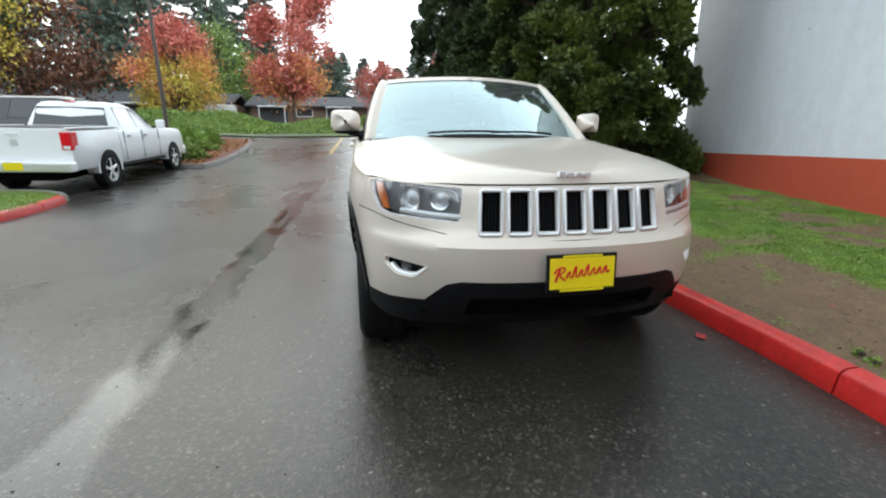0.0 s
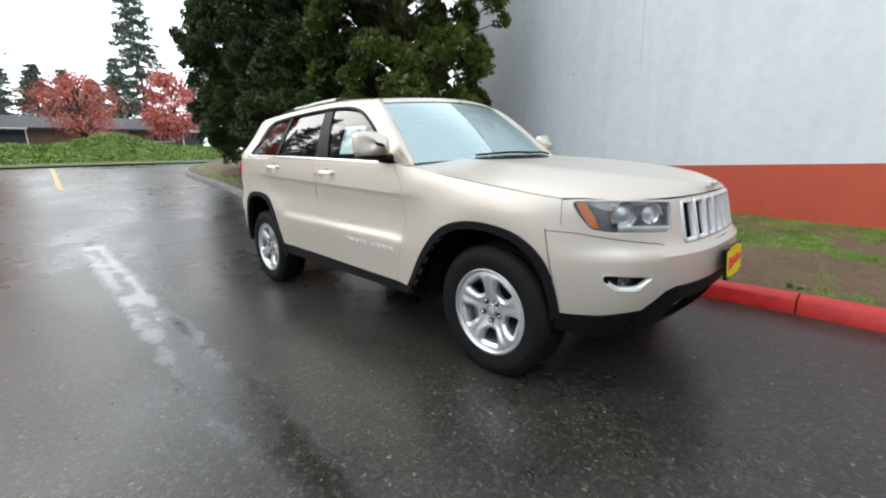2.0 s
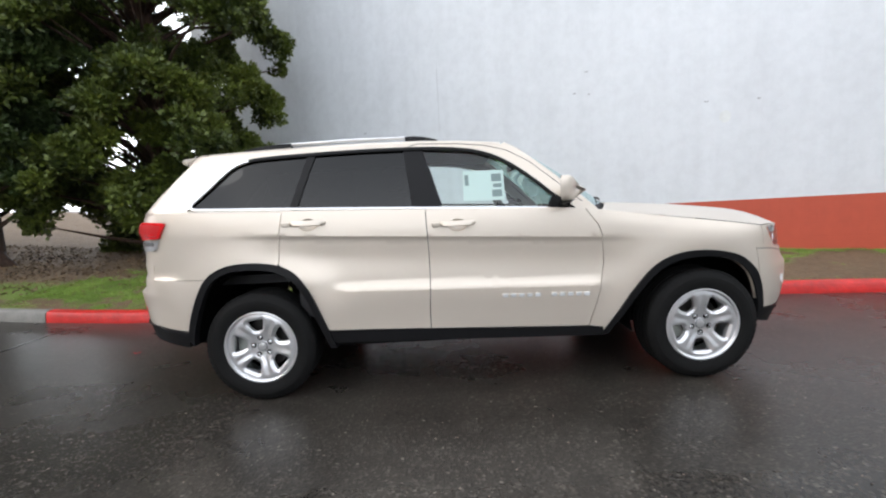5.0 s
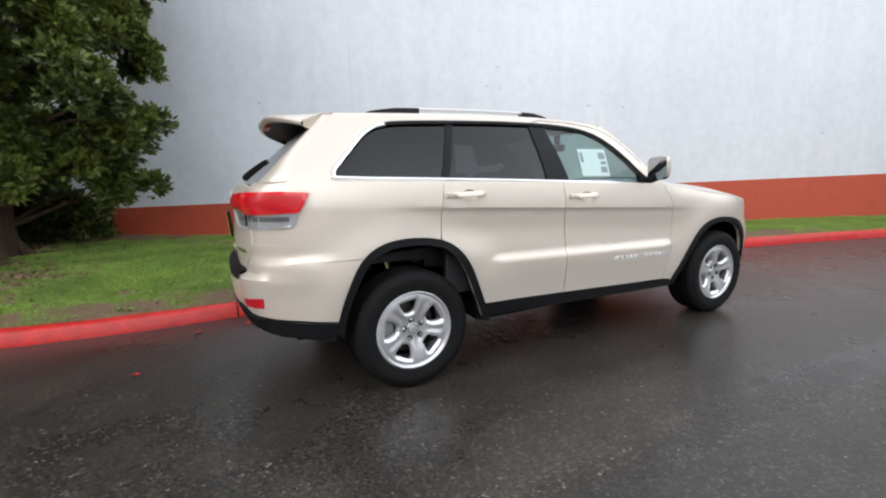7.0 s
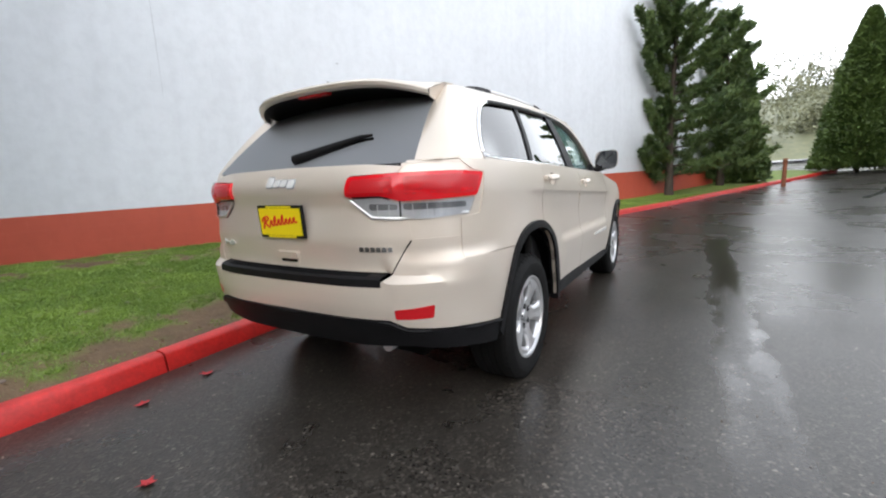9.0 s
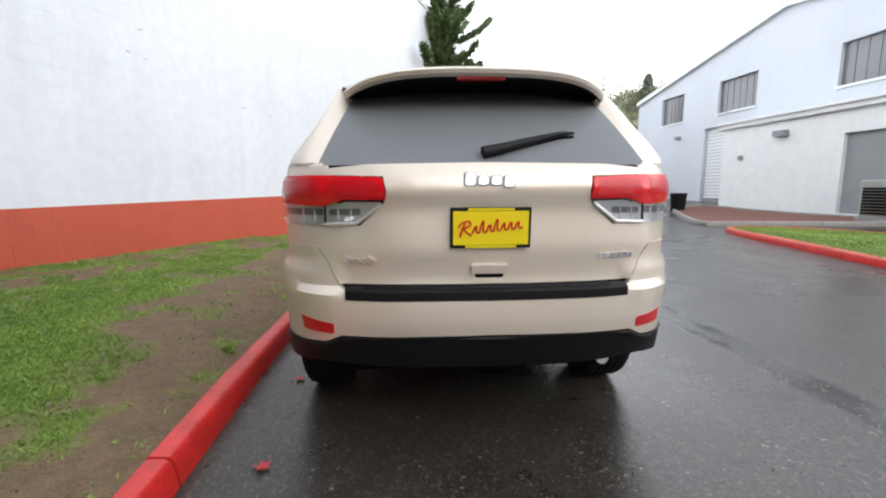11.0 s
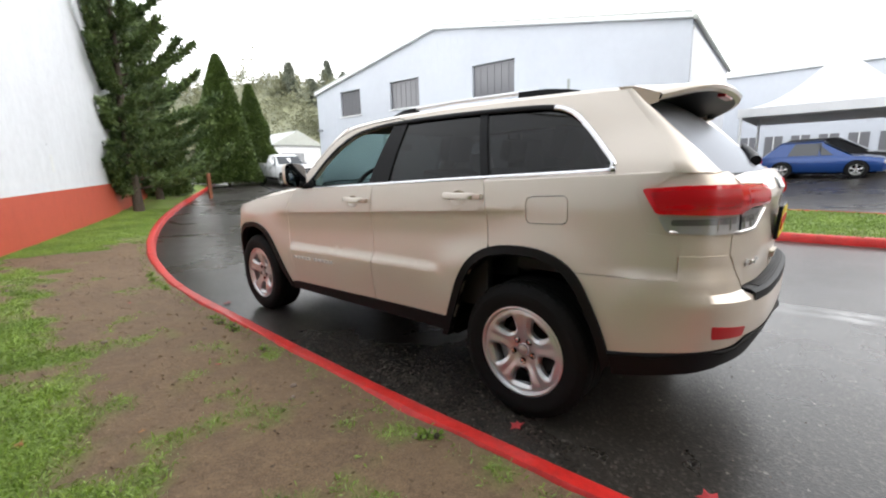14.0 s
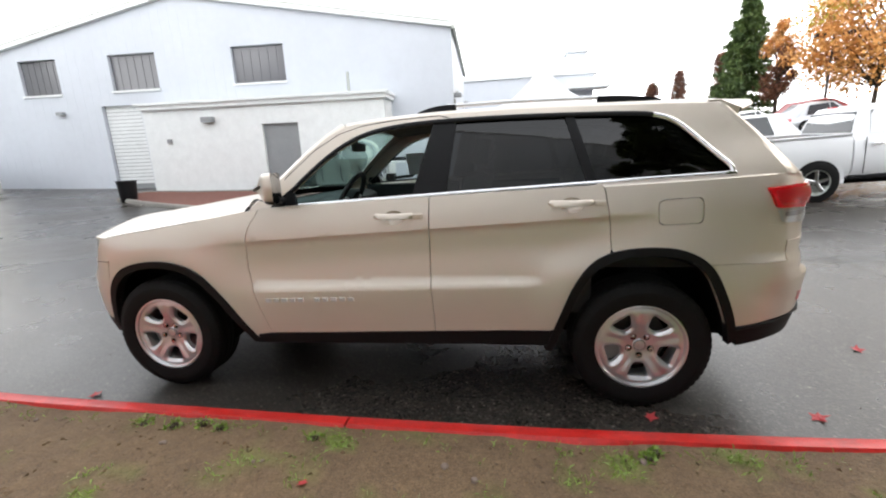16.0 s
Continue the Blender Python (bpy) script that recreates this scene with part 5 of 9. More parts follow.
    for t in ts:
        x, tip, zt, drop = blade(t)
        x, zt = x * 0.992, zt - drop
        e = 1 - 0.35 * abs(t) ** 8
        f = tip - 1.86
        rows.append([(x, tip - 0.028, zt - 0.050), (x, tip - 0.055, zt - 0.046), (x, 1.86 + f * 0.55, zt - 0.040 * e), (x, 1.86 + f * 0.35, zt - 0.046 * e), (x, 1.86 + f * 0.18, zt - 0.056 * e), (x, 1.86, zt - 0.070 * e)])
    # black here stands in for shade on the body-coloured hollow
    loft("spoiler_underside", rows, M_PLASTIC, sp_, "spoiler underside, shade of its hollow put in as black", 60, True)
    for s in (1, -1):
        x, tip, zt, drop = blade(s)
        loft("spoiler_end", [[(x * 1.06, 1.80, zt + 0.007), (x * 1.05, 1.86, zt + 0.005), (x, tip - 0.01, zt - 0.016 - drop)], [(x * 1.03, 1.84, zt - 0.075), (x * 1.0, 1.90, zt - 0.09), (x, tip - 0.015, zt - 0.052 - drop)]], M_PAINT, sp_, "", 40, s > 0)
    box("brake_light", (-0.105, 2.098, 1.656), (0.105, 2.135, 1.676), M_DARKREDLENS, sp_, 0.006, "dark red high brake light")
    # --- under and inside ---
    core = empty("underbody")
    core.parent = car
    box("floor_pan", (-0.60, -2.0, 0.34), (0.60, 2.10, 0.46), M_DARK, core)
    box("floor_pan", (-0.88, -0.86, 0.36), (0.88, 1.0, 0.46), M_DARK, core)
    box("engine_block", (-0.60, -2.08, 0.42), (0.60, -0.95, 0.94), M_DARK, core)
    box("nose_filler", (-0.66, -2.14, 0.40), (0.66, -1.92, 0.80), M_DARK, core)
    box("rear_filler", (-0.78, 1.98, 0.44), (0.78, 2.20, 1.00), M_DARK, core)
    tube_ob("tailpipe", [(-0.52, 2.0, 0.455), (-0.52, 2.30, 0.45)], 0.028, M_ALLOY, core, 14)
    box("axle", (-0.7, 1.40, 0.33), (0.7, 1.52, 0.43), M_DARK, core, 0.03)
    interior(car)
    tagged(car, "beige metallic mid-size SUV parked along the red kerb, wet", "car")
    return car


def ws_point(s, t, off=0.0):
    """Windscreen: s from side to side (-1..1), t from the cowl (0) to the roof (1)."""
    xe = 0.785 + (0.640 - 0.785) * t
    y0, y1 = -0.765 - 0.30 * (1 - s * s), -0.235 - 0.155 * (1 - s * s)
    y = y0 + (y1 - y0) * t
    z0, z1 = 1.185 + 0.022 * (1 - s * s), 1.652 + 0.020 * (1 - s * s)
    z = z0 + (z1 - z0) * t + 0.022 * math.sin(math.pi * max(0, min(1, t)))
    return Vector((s * xe, y - 0.6 * off, z + 0.8 * off))


def rg_point(s, t):
    """Tailgate glass: t from the spoiler (0) down to the tailgate (1)."""
    xe = 0.575 + (0.690 - 0.575) * t
    y = 1.875 + (2.300 - 1.875) * t ** 0.95 - 0.05 * s * s
    z = 1.655 + (1.287 - 1.655) * t + 0.012 * math.sin(math.pi * t)
    return Vector((s * xe, y, z))


def roof_z(x, y):
    return roof_prof(y) - 0.030 * (abs(x) / 0.64) ** 2.4


def cup_loop(yc, zc):
    return [(yc + 0.060 * math.cos(a), zc + 0.040 * math.sin(a)) for a in np.linspace(0, 2 * math.pi, 20)[:-1]]


def door_handle(door, fn, yc, zc, sgn):
    h = empty("handle")
    h.parent = door
    cup = cup_loop(yc, zc)
    rows = [[fn(yc + (y - yc) * k, zc + (z - zc) * k, -o) for y, z in cup + cup[:1]] for k, o in ((1.03, 0.0), (0.96, 0.006), (0.85, 0.016), (0.6, 0.026), (0.3, 0.029), (0.02, 0.030))]
    loft("handle_cup", rows, M_PAINT, h, "", 60, sgn < 0)
    box_at = Vector(fn(yc + 0.138, zc + 0.010, 0.012))
    bm = bmesh.new()
    box_bm(bm, (-0.010, -0.026, -0.014), (0.010, 0.026, 0.014), 0.006, Matrix.Translation(box_at))
    part("handle_end", bm, M_PAINT, h)
    rows = []
    for i in range(15):
        t = i / 14
        y = yc - 0.115 + 0.23 * t
        lift = 0.040 * math.sin(math.pi * min(1, max(0, t))) ** 0.45
        hh = 0.017 if 0.05 < t < 0.95 else 0.010
        p = [Vector(fn(y, zc + 0.012 + dz, o)) for dz, o in ((-hh, lift - 0.012), (-hh * 0.8, lift), (hh * 0.6, lift + 0.002), (hh, lift - 0.010))]
        p.append(Vector(fn(y, zc + 0.012, lift - 0.018)))
        rows.append(p + [p[0]])
    loft("handle_bar", rows, M_PAINT, h, "beige pull handle", 60, sgn > 0)


def mirror_unit(car, sgn):
    root = empty("door_mirror")
    root.parent = car
    c = Vector((sgn * 0.985, -0.565, 1.315))
    rows = []
    for i in range(13):
        t = i / 12
        y = -0.085 + 0.12 * t
        k = math.sin(min(1, t * 1.25 + 0.08) * math.pi / 2)
        ring = []
        for j in range(25):
            a = 2 * math.pi * j / 24
            cx, cz = math.cos(a), math.sin(a)
            px = math.copysign(abs(cx) ** 0.5, cx) * 0.108 * k
            pz = math.copysign(abs(cz) ** 0.55, cz) * 0.085 * k + (0.010 * cx * sgn)
            ring.append(c + Vector((px, y + 0.034 * (cx * sgn), pz)))
        rows.append(ring)
    loft("shell", rows, M_PAINT, root, "beige mirror shell", 60)
    lower = [[p + Vector((0, 0.002, 0)) for p in r[12:]] for r in rows]
    loft("lower_shell", [[Vector((c.x + (p.x - c.x) * 0.97, p.y, min(p.z - 0.004, c.z - 0.066))) for p in r] for r in lower], M_PLASTIC, root, "black lower shell", 60)
    ring = [c + Vector((p.x - c.x, 0.036 + 0.034 * (p.x - c.x) * sgn / 0.108, p.z - c.z)) for p in rows[-1]]
    cen = c + Vector((0, 0.03, 0))
    verts = [cen] + [cen + (p - cen) * 0.99 for p in ring[:-1]]
    mesh_ob("mirror_glass", verts, [(0, i, i % 24 + 1) for i in range(1, 25)], M_MIRROR, root)
    arm = [(sgn * 0.84, -0.575, 1.222), (sgn * 0.90, -0.575, 1.228), (sgn * 0.955, -0.57, 1.25)]
    tube_ob("stalk", arm, [0.040, 0.026, 0.034], M_PLASTIC, root, 10)
    patch("sail_plate", [[(-0.65, 1.194), (-0.48, 1.204), (-0.50, 1.275), (-0.56, 1.262)]], glass_fn(sgn), M_PLASTIC, root, 0.05, 0.012, 0.03)


def plate(root, m, side):
    """A dealer plate in a dark frame: yellow card with a slanted red stroke in place of its wording."""
    bm = bmesh.new()
    box_bm(bm, (-0.158, -0.012, -0.080), (0.158, 0.004, 0.080), 0.004, m)
    part("plate_frame", bm, M_PLASTIC, root)
    bm = bmesh.new()
    box_bm(bm, (-0.147, -0.014, -0.066), (0.147, -0.011, 0.066), 0, m)
    part("plate_card", bm, M_YELLOWPLATE, root, "yellow dealer card")
    for z0, z1, w in ((0.068, 0.077, 0.09), (-0.078, -0.068, 0.10)):
        bm = bmesh.new()
        box_bm(bm, (-w, -0.0135, z0), (w, -0.0115, z1), 0, m)
        part("frame_bar", bm, M_YELLOWPLATE, root)
    # slanted red handwriting: a tall first stroke, then low waves
    def script(points, r):
        pts = [m @ Vector((x, -0.0150, z + 0.10 * x)) for x, z in curve2(points, 5)]
        tube_ob("ink_stroke", pts, r, M_REDINK, root, 5)
    script([(-0.128, 0.012), (-0.115, 0.030), (-0.088, 0.036), (-0.080, 0.020), (-0.104, 0.006), (-0.076, -0.022)], 0.0042)
    script([(-0.122, -0.022), (-0.113, 0.004), (-0.102, 0.030)], 0.0048)
    for k in range(7):
        x = -0.066 + 0.0275 * k
        h = 0.030 if k in (1, 3) else 0.012
        script([(x - 0.008, -0.014), (x + 0.002, h * 0.7), (x + 0.010, h), (x + 0.008, -0.004), (x + 0.016, -0.014), (x + 0.024, -0.006)], 0.0040)


def steering_wheel(car):
    root = empty("steering_wheel")
    root.parent = car
    m = Matrix.Translation((0.37, -0.34, 1.185)) @ Euler((radians(-28), 0, 0)).to_matrix().to_4x4() @ Matrix.Rotation(radians(90), 4, "Z")
    prof = [(0.018 * math.cos(a), 0.185 + 0.018 * math.sin(a)) for a in np.linspace(0, 2 * math.pi, 13)]
    lathe("rim", prof, M_INTERIOR, root, 32, m=m)
    lathe("boss", [(-0.03, 0.001), (-0.03, 0.06), (0.03, 0.075), (0.05, 0.001)], M_INTERIOR, root, 20, m=m)
    for a in (0, 180, 270):
        r = radians(a)
        p0, p1 = m @ Vector((0, 0.06 * math.cos(r), 0.06 * math.sin(r))), m @ Vector((0, 0.18 * math.cos(r), 0.18 * math.sin(r)))
        tube_ob("spoke", [p0, p1], 0.018, M_ALLOY, root, 8)


def seat(car, x, y):
    root = empty("seat")
    root.parent = car
    for nm, lo, hi, ang in (("cushion", (-0.25, -0.28, -0.07), (0.25, 0.24, 0.09), 6), ("backrest", (-0.24, -0.07, 0.0), (0.24, 0.09, 0.60), -14), ("headrest", (-0.13, -0.05, 0.66), (0.13, 0.06, 0.84), -14)):
        bm = bmesh.new()
        piv = Vector((x, y + (0.22 if nm != "cushion" else 0), 0.74))
        box_bm(bm, lo, hi, 0.045, Matrix.Translation(piv) @ Euler((radians(ang), 0, 0)).to_matrix().to_4x4())
        part(nm, bm, M_INTERIOR, root, "", True, 50)


def interior(car):
    root = empty("dashboard")
    root.parent = car
    rows = []
    for j in range(13):
        x = -0.74 + 1.48 * j / 12
        hood = 0.035 * math.exp(-((x - 0.37) / 0.17) ** 2)
        rows.append([(x, -0.98, 1.150), (x, -0.75, 1.165 + hood * 0.3), (x, -0.56, 1.155 + hood), (x, -0.50, 1.12 + hood), (x, -0.50, 1.02), (x, -0.58, 0.86), (x, -0.58, 0.62)])
    loft("dash_shell", rows, M_INTERIOR, root, "dark dashboard", 40, True)
    for x in (-0.62, -0.08, 0.10, 0.64):
        box("vent", (x - 0.06, -0.505, 1.03), (x + 0.06, -0.488, 1.08), M_ALLOY, root, 0.006)
        box("vent_grille", (x - 0.05, -0.49, 1.038), (x + 0.05, -0.482, 1.072), M_DARK, root)
    box("screen", (-0.10, -0.505, 0.90), (0.12, -0.488, 1.015), M_DARKGLASS, root, 0.006)
    steering_wheel(car)
    for x in (0.37, -0.37):
        seat(car, x, 0.18)
        seat(car, x, 1.02)
    for x in (0.845, -0.845):
        s = 1 if x > 0 else -1
        for y0, y1 in ((-0.62, 0.28), (0.36, 1.2)):
            box("door_card", (min(x, x - s * 0.05), y0, 0.55), (max(x, x - s * 0.05), y1, 1.195), M_INTERIOR, car, 0.015)
            box("door_pull", (min(x - s * 0.05, x - s * 0.08), y0 + 0.25, 1.03), (max(x - s * 0.05, x - s * 0.08), y0 + 0.5, 1.06), M_ALLOY, car, 0.008)
    rows = [[(-0.60 + 1.2 * j / 8, y, roof_prof(y) - 0.055 - 0.03 * (abs(j / 4 - 1)) ** 2) for j in range(9)] for y in np.linspace(-0.22, 1.82, 12)]
    loft("headliner", rows, M_TAN, car, "pale headliner")
    m = empty("inside_mirror")
    m.parent = car
    box("mirror_body", (-0.125, -0.40, 1.50), (0.125, -0.365, 1.565), M_INTERIOR, m, 0.015)
    box("mirror_stem", (-0.02, -0.43, 1.55), (0.02, -0.39, 1.66), M_INTERIOR, m, 0.006)
    box("console", (-0.13, -0.5, 0.46), (0.13, 0.5, 0.86), M_INTERIOR, car, 0.03)
    box("luggage_floor", (-0.7, 1.3, 0.78), (0.7, 2.2, 0.84), M_INTERIOR, car)
    # price sheet hanging inside the passenger window
    gf = glass_fn(-1)
    st = empty("window_sticker")
    st.parent = car
    patch("sheet", [[(0.07, 1.282), (-0.20, 1.276), (-0.205, 1.475), (0.065, 1.480)]], gf, M_WHITE, st, 0.08, -0.018, 0, "white price sheet")
    for y0, y1, z0, z1 in ((-0.185, -0.12, 1.40, 1.45), (-0.185, -0.12, 1.30, 1.345), (0.03, 0.055, 1.38, 1.45), (-0.185, -0.13, 1.36, 1.385)):
        patch("ink_bar", [[(y1, z0), (y0, z0), (y0, z1), (y1, z1)]], gf, M_GREYINK, st, 0.08, -0.0155, 0)


def wheel(steer=0.0):
    """A road wheel about the origin; +x is its outer face."""
    root = empty("wheel")
    R, r = 0.367, 0.236
    prof = [(-0.10, r - 0.02), (-0.125, r + 0.02), (-0.132, 0.30), (-0.122, 0.338), (-0.105, R - 0.008), (-0.09, R), (-0.046, R), (-0.044, R - 0.008), (-0.034, R - 0.008), (-0.032, R), (-0.006, R), (-0.005, R - 0.008), (0.005, R - 0.008), (0.006, R), (0.032, R),
            (0.034, R - 0.008), (0.044, R - 0.008), (0.046, R), (0.09, R), (0.105, R - 0.008), (0.122, 0.340), (0.128, 0.322), (0.131, 0.318), (0.133, 0.300), (0.130, 0.275), (0.126, 0.262), (0.125, 0.250), (0.112, r)]
    lathe("tyre", prof, M_RUBBER, root, 56, label="black all-season tyre", sharp=25)
    # tread shoulder blocks
    verts, faces = [], []
    for k in range(56):
        for sx in (-1, 1):
            a0, a1 = 2 * math.pi * k / 56, 2 * math.pi * (k + 0.6) / 56
            b = len(verts)
            for a in (a0, a1):
                for x, q in ((0.080, R + 0.003), (0.108, R - 0.006), (0.124, 0.336), (0.118, 0.330), (0.078, R - 0.01)):
                    verts.append((sx * x, q * math.cos(a), q * math.sin(a)))
            faces += [(b + i, b + i + 1, b + 6 + i, b + 5 + i) for i in range(4)] + [(b, b + 1, b + 2, b + 3, b + 4), (b + 9, b + 8, b + 7, b + 6, b + 5)]
    mesh_ob("tread_pattern", verts, faces, M_RUBBER, root)["kind"] = "stuff"
    rim = lathe("rim", [(-0.09, r - 0.012), (0.08, r - 0.030), (0.098, r - 0.022), (0.104, r - 0.014), (0.116, r - 0.010), (0.121, r - 0.002), (0.119, r + 0.006), (0.108, r + 0.006)], M_ALLOY, root, 48, label="silver alloy rim", sharp=30)
    lathe("brake_disc", [(0.0, 0.06), (0.0, 0.165), (-0.02, 0.165)], mat_disc(), root, 36)
    lathe("wheel_back", [(-0.06, 0.0), (-0.06, 0.22)], M_DARK, root, 30)
    bm = bmesh.new()
    box_bm(bm, (-0.04, -0.05, 0.10), (0.03, 0.05, 0.19), 0.012, Matrix.Rotation(radians(115), 4, "X"))
    part("brake_caliper", bm, M_GALV, root)
    windows = []
    for i in range(5):
        a = 2 * math.pi * i / 5 - math.pi / 2
        ca, sa = math.cos(a), math.sin(a)
        trap = [(0.104, -0.026), (0.150, -0.050), (0.184, -0.058), (0.184, 0.058), (0.150, 0.050), (0.104, 0.026)]
        windows.append(rounded([(ca * q - sa * p, sa * q + ca * p) for q, p in trap], [0.018, 0.02, 0.022, 0.022, 0.02, 0.018], 4))
    edge = np.array([p for w in windows for p in resample(w, 0.006)])

    def dish(y, z, off=0.0):
        q = math.hypot(y, z)
        d = float(np.min(np.hypot(edge[:, 0] - y, edge[:, 1] - z)))
        x = ramp1(q, [(0.0, 0.080), (0.045, 0.080), (0.078, 0.087), (0.105, 0.099), (0.14, 0.109), (0.175, 0.114), (0.20, 0.114), (0.215, 0.109), (0.229, 0.106)])
        ang = (math.atan2(z, y) + math.pi / 2) % (2 * math.pi / 5) - math.pi / 5
        x -= 0.008 * math.exp(-(q * ang / 0.016) ** 2) * sstep(0.075, 0.11, q) * (1 - sstep(0.17, 0.21, q))
        return (x - 0.016 * math.exp(-(d / 0.010) ** 2) + off, y, z)
    rimloop = [(0.229 * math.cos(a), 0.229 * math.sin(a)) for a in np.linspace(0, 2 * math.pi, 61)[:-1]]
    patch("rim_face", [rimloop] + windows, dish, M_ALLOY, root, 0.0105, 0.0, 0.028, "silver wheel face with five windows")
    for i in range(5):
        a = 2 * math.pi * i / 5 - math.pi / 2
        m = Matrix.Translation((0, 0.060 * math.cos(a), 0.060 * math.sin(a)))
        lathe("lug_well", [(0.0885, 0.0185), (0.0895, 0.0165), (0.0835, 0.0155), (0.0835, 0.001)], M_DARK, root, 14, m=m)
        lathe("lug_nut", [(0.078, 0.0105), (0.094, 0.0098), (0.097, 0.001)], M_CHROME, root, 6, m=m)
    lathe("centre_cap", [(0.078, 0.036), (0.088, 0.034), (0.091, 0.028), (0.092, 0.001)], M_ALLOY, root, 24)
    lathe("cap_ring", [(0.0885, 0.0345), (0.0925, 0.031), (0.0915, 0.027)], M_GREYDOOR, root, 24)
    return root


_disc = []


def mat_disc():
    if not _disc:
        _disc.append(worn("brake_steel", (0.10, 0.095, 0.09), 0.4, 20, 0.3, 0.1, 0.8))
    return _disc[0]


SUV = build_suv()
w0 = wheel()
first = True
for sx in (1, -1):
    for wy in (-1.4575, 1.4575):
        m = pose(sx * 0.805, wy, 0.387) @ Matrix.Rotation(0 if sx > 0 else math.pi, 4, "Z") @ Matrix.Rotation(radians(-26 if sx < 0 and wy > 0 else 0), 4, "X")
        if first:
            w0.matrix_basis = m
            w0.parent = SUV
            first = False
        else:
            c = copy_thing(w0, m)


# ---------- planting ----------
def fast_mesh(name, verts, quads, material, parent=None, label=""):
    """A mesh of separate quads from arrays."""
    me = bpy.data.meshes.new(name)
    n, f = len(verts), len(quads)
    me.vertices.add(n)
    me.vertices.foreach_set("co", np.asarray(verts, np.float32).ravel())
    me.loops.add(f * 4)
    me.loops.foreach_set("vertex_index", np.asarray(quads, np.int32).ravel())
    me.polygons.add(f)
    me.polygons.foreach_set("loop_start", np.arange(0, f * 4, 4, dtype=np.int32))
    me.update(calc_edges=True)
    me.validate()
    me.materials.append(material)
    ob = new(name, me)
    if parent is not None:
        ob.parent = parent
    if label:
        ob["label"] = label
    return ob


def unit(a):
    return a / (np.linalg.norm(a, axis=1, keepdims=True) + 1e-9)


def leaves(pos, way, length, width, rng, droop=0.0):
    """Kite-shaped leaves: each a folded quad from pos along way."""
    n = len(pos)
    way = unit(way)
    side = unit(np.cross(way, rng.normal(size=(n, 3))))
    L = (length * rng.uniform(0.65, 1.3, n))[:, None]
    W = (width * rng.uniform(0.65, 1.3, n))[:, None]
    nrm = np.cross(way, side)
    a = pos
    b = pos + way * L * 0.5 + side * W + nrm * W * 0.35
    c = pos + way * L + np.array([0, 0, -droop]) * L
    d = pos + way * L * 0.5 - side * W + nrm * W * 0.35
    v = np.stack([a, b, c, d], 1).reshape(-1, 3)
    q = np.arange(4 * n).reshape(n, 4)
    return v, q


def limb(points, r0, r1, n=6):
    k = len(points)
    return tube(points, [r0 + (r1 - r0) * i / (k - 1) for i in range(k)], n)


def join_tubes(name, tubes, material, parent, label=""):
    V, F = [], []
    for v, f in tubes:
        k = len(V)
        V += v
        F += [tuple(i + k for i in q) for q in f]
    return mesh_ob(name, V, F, material, parent, True, label, 60)


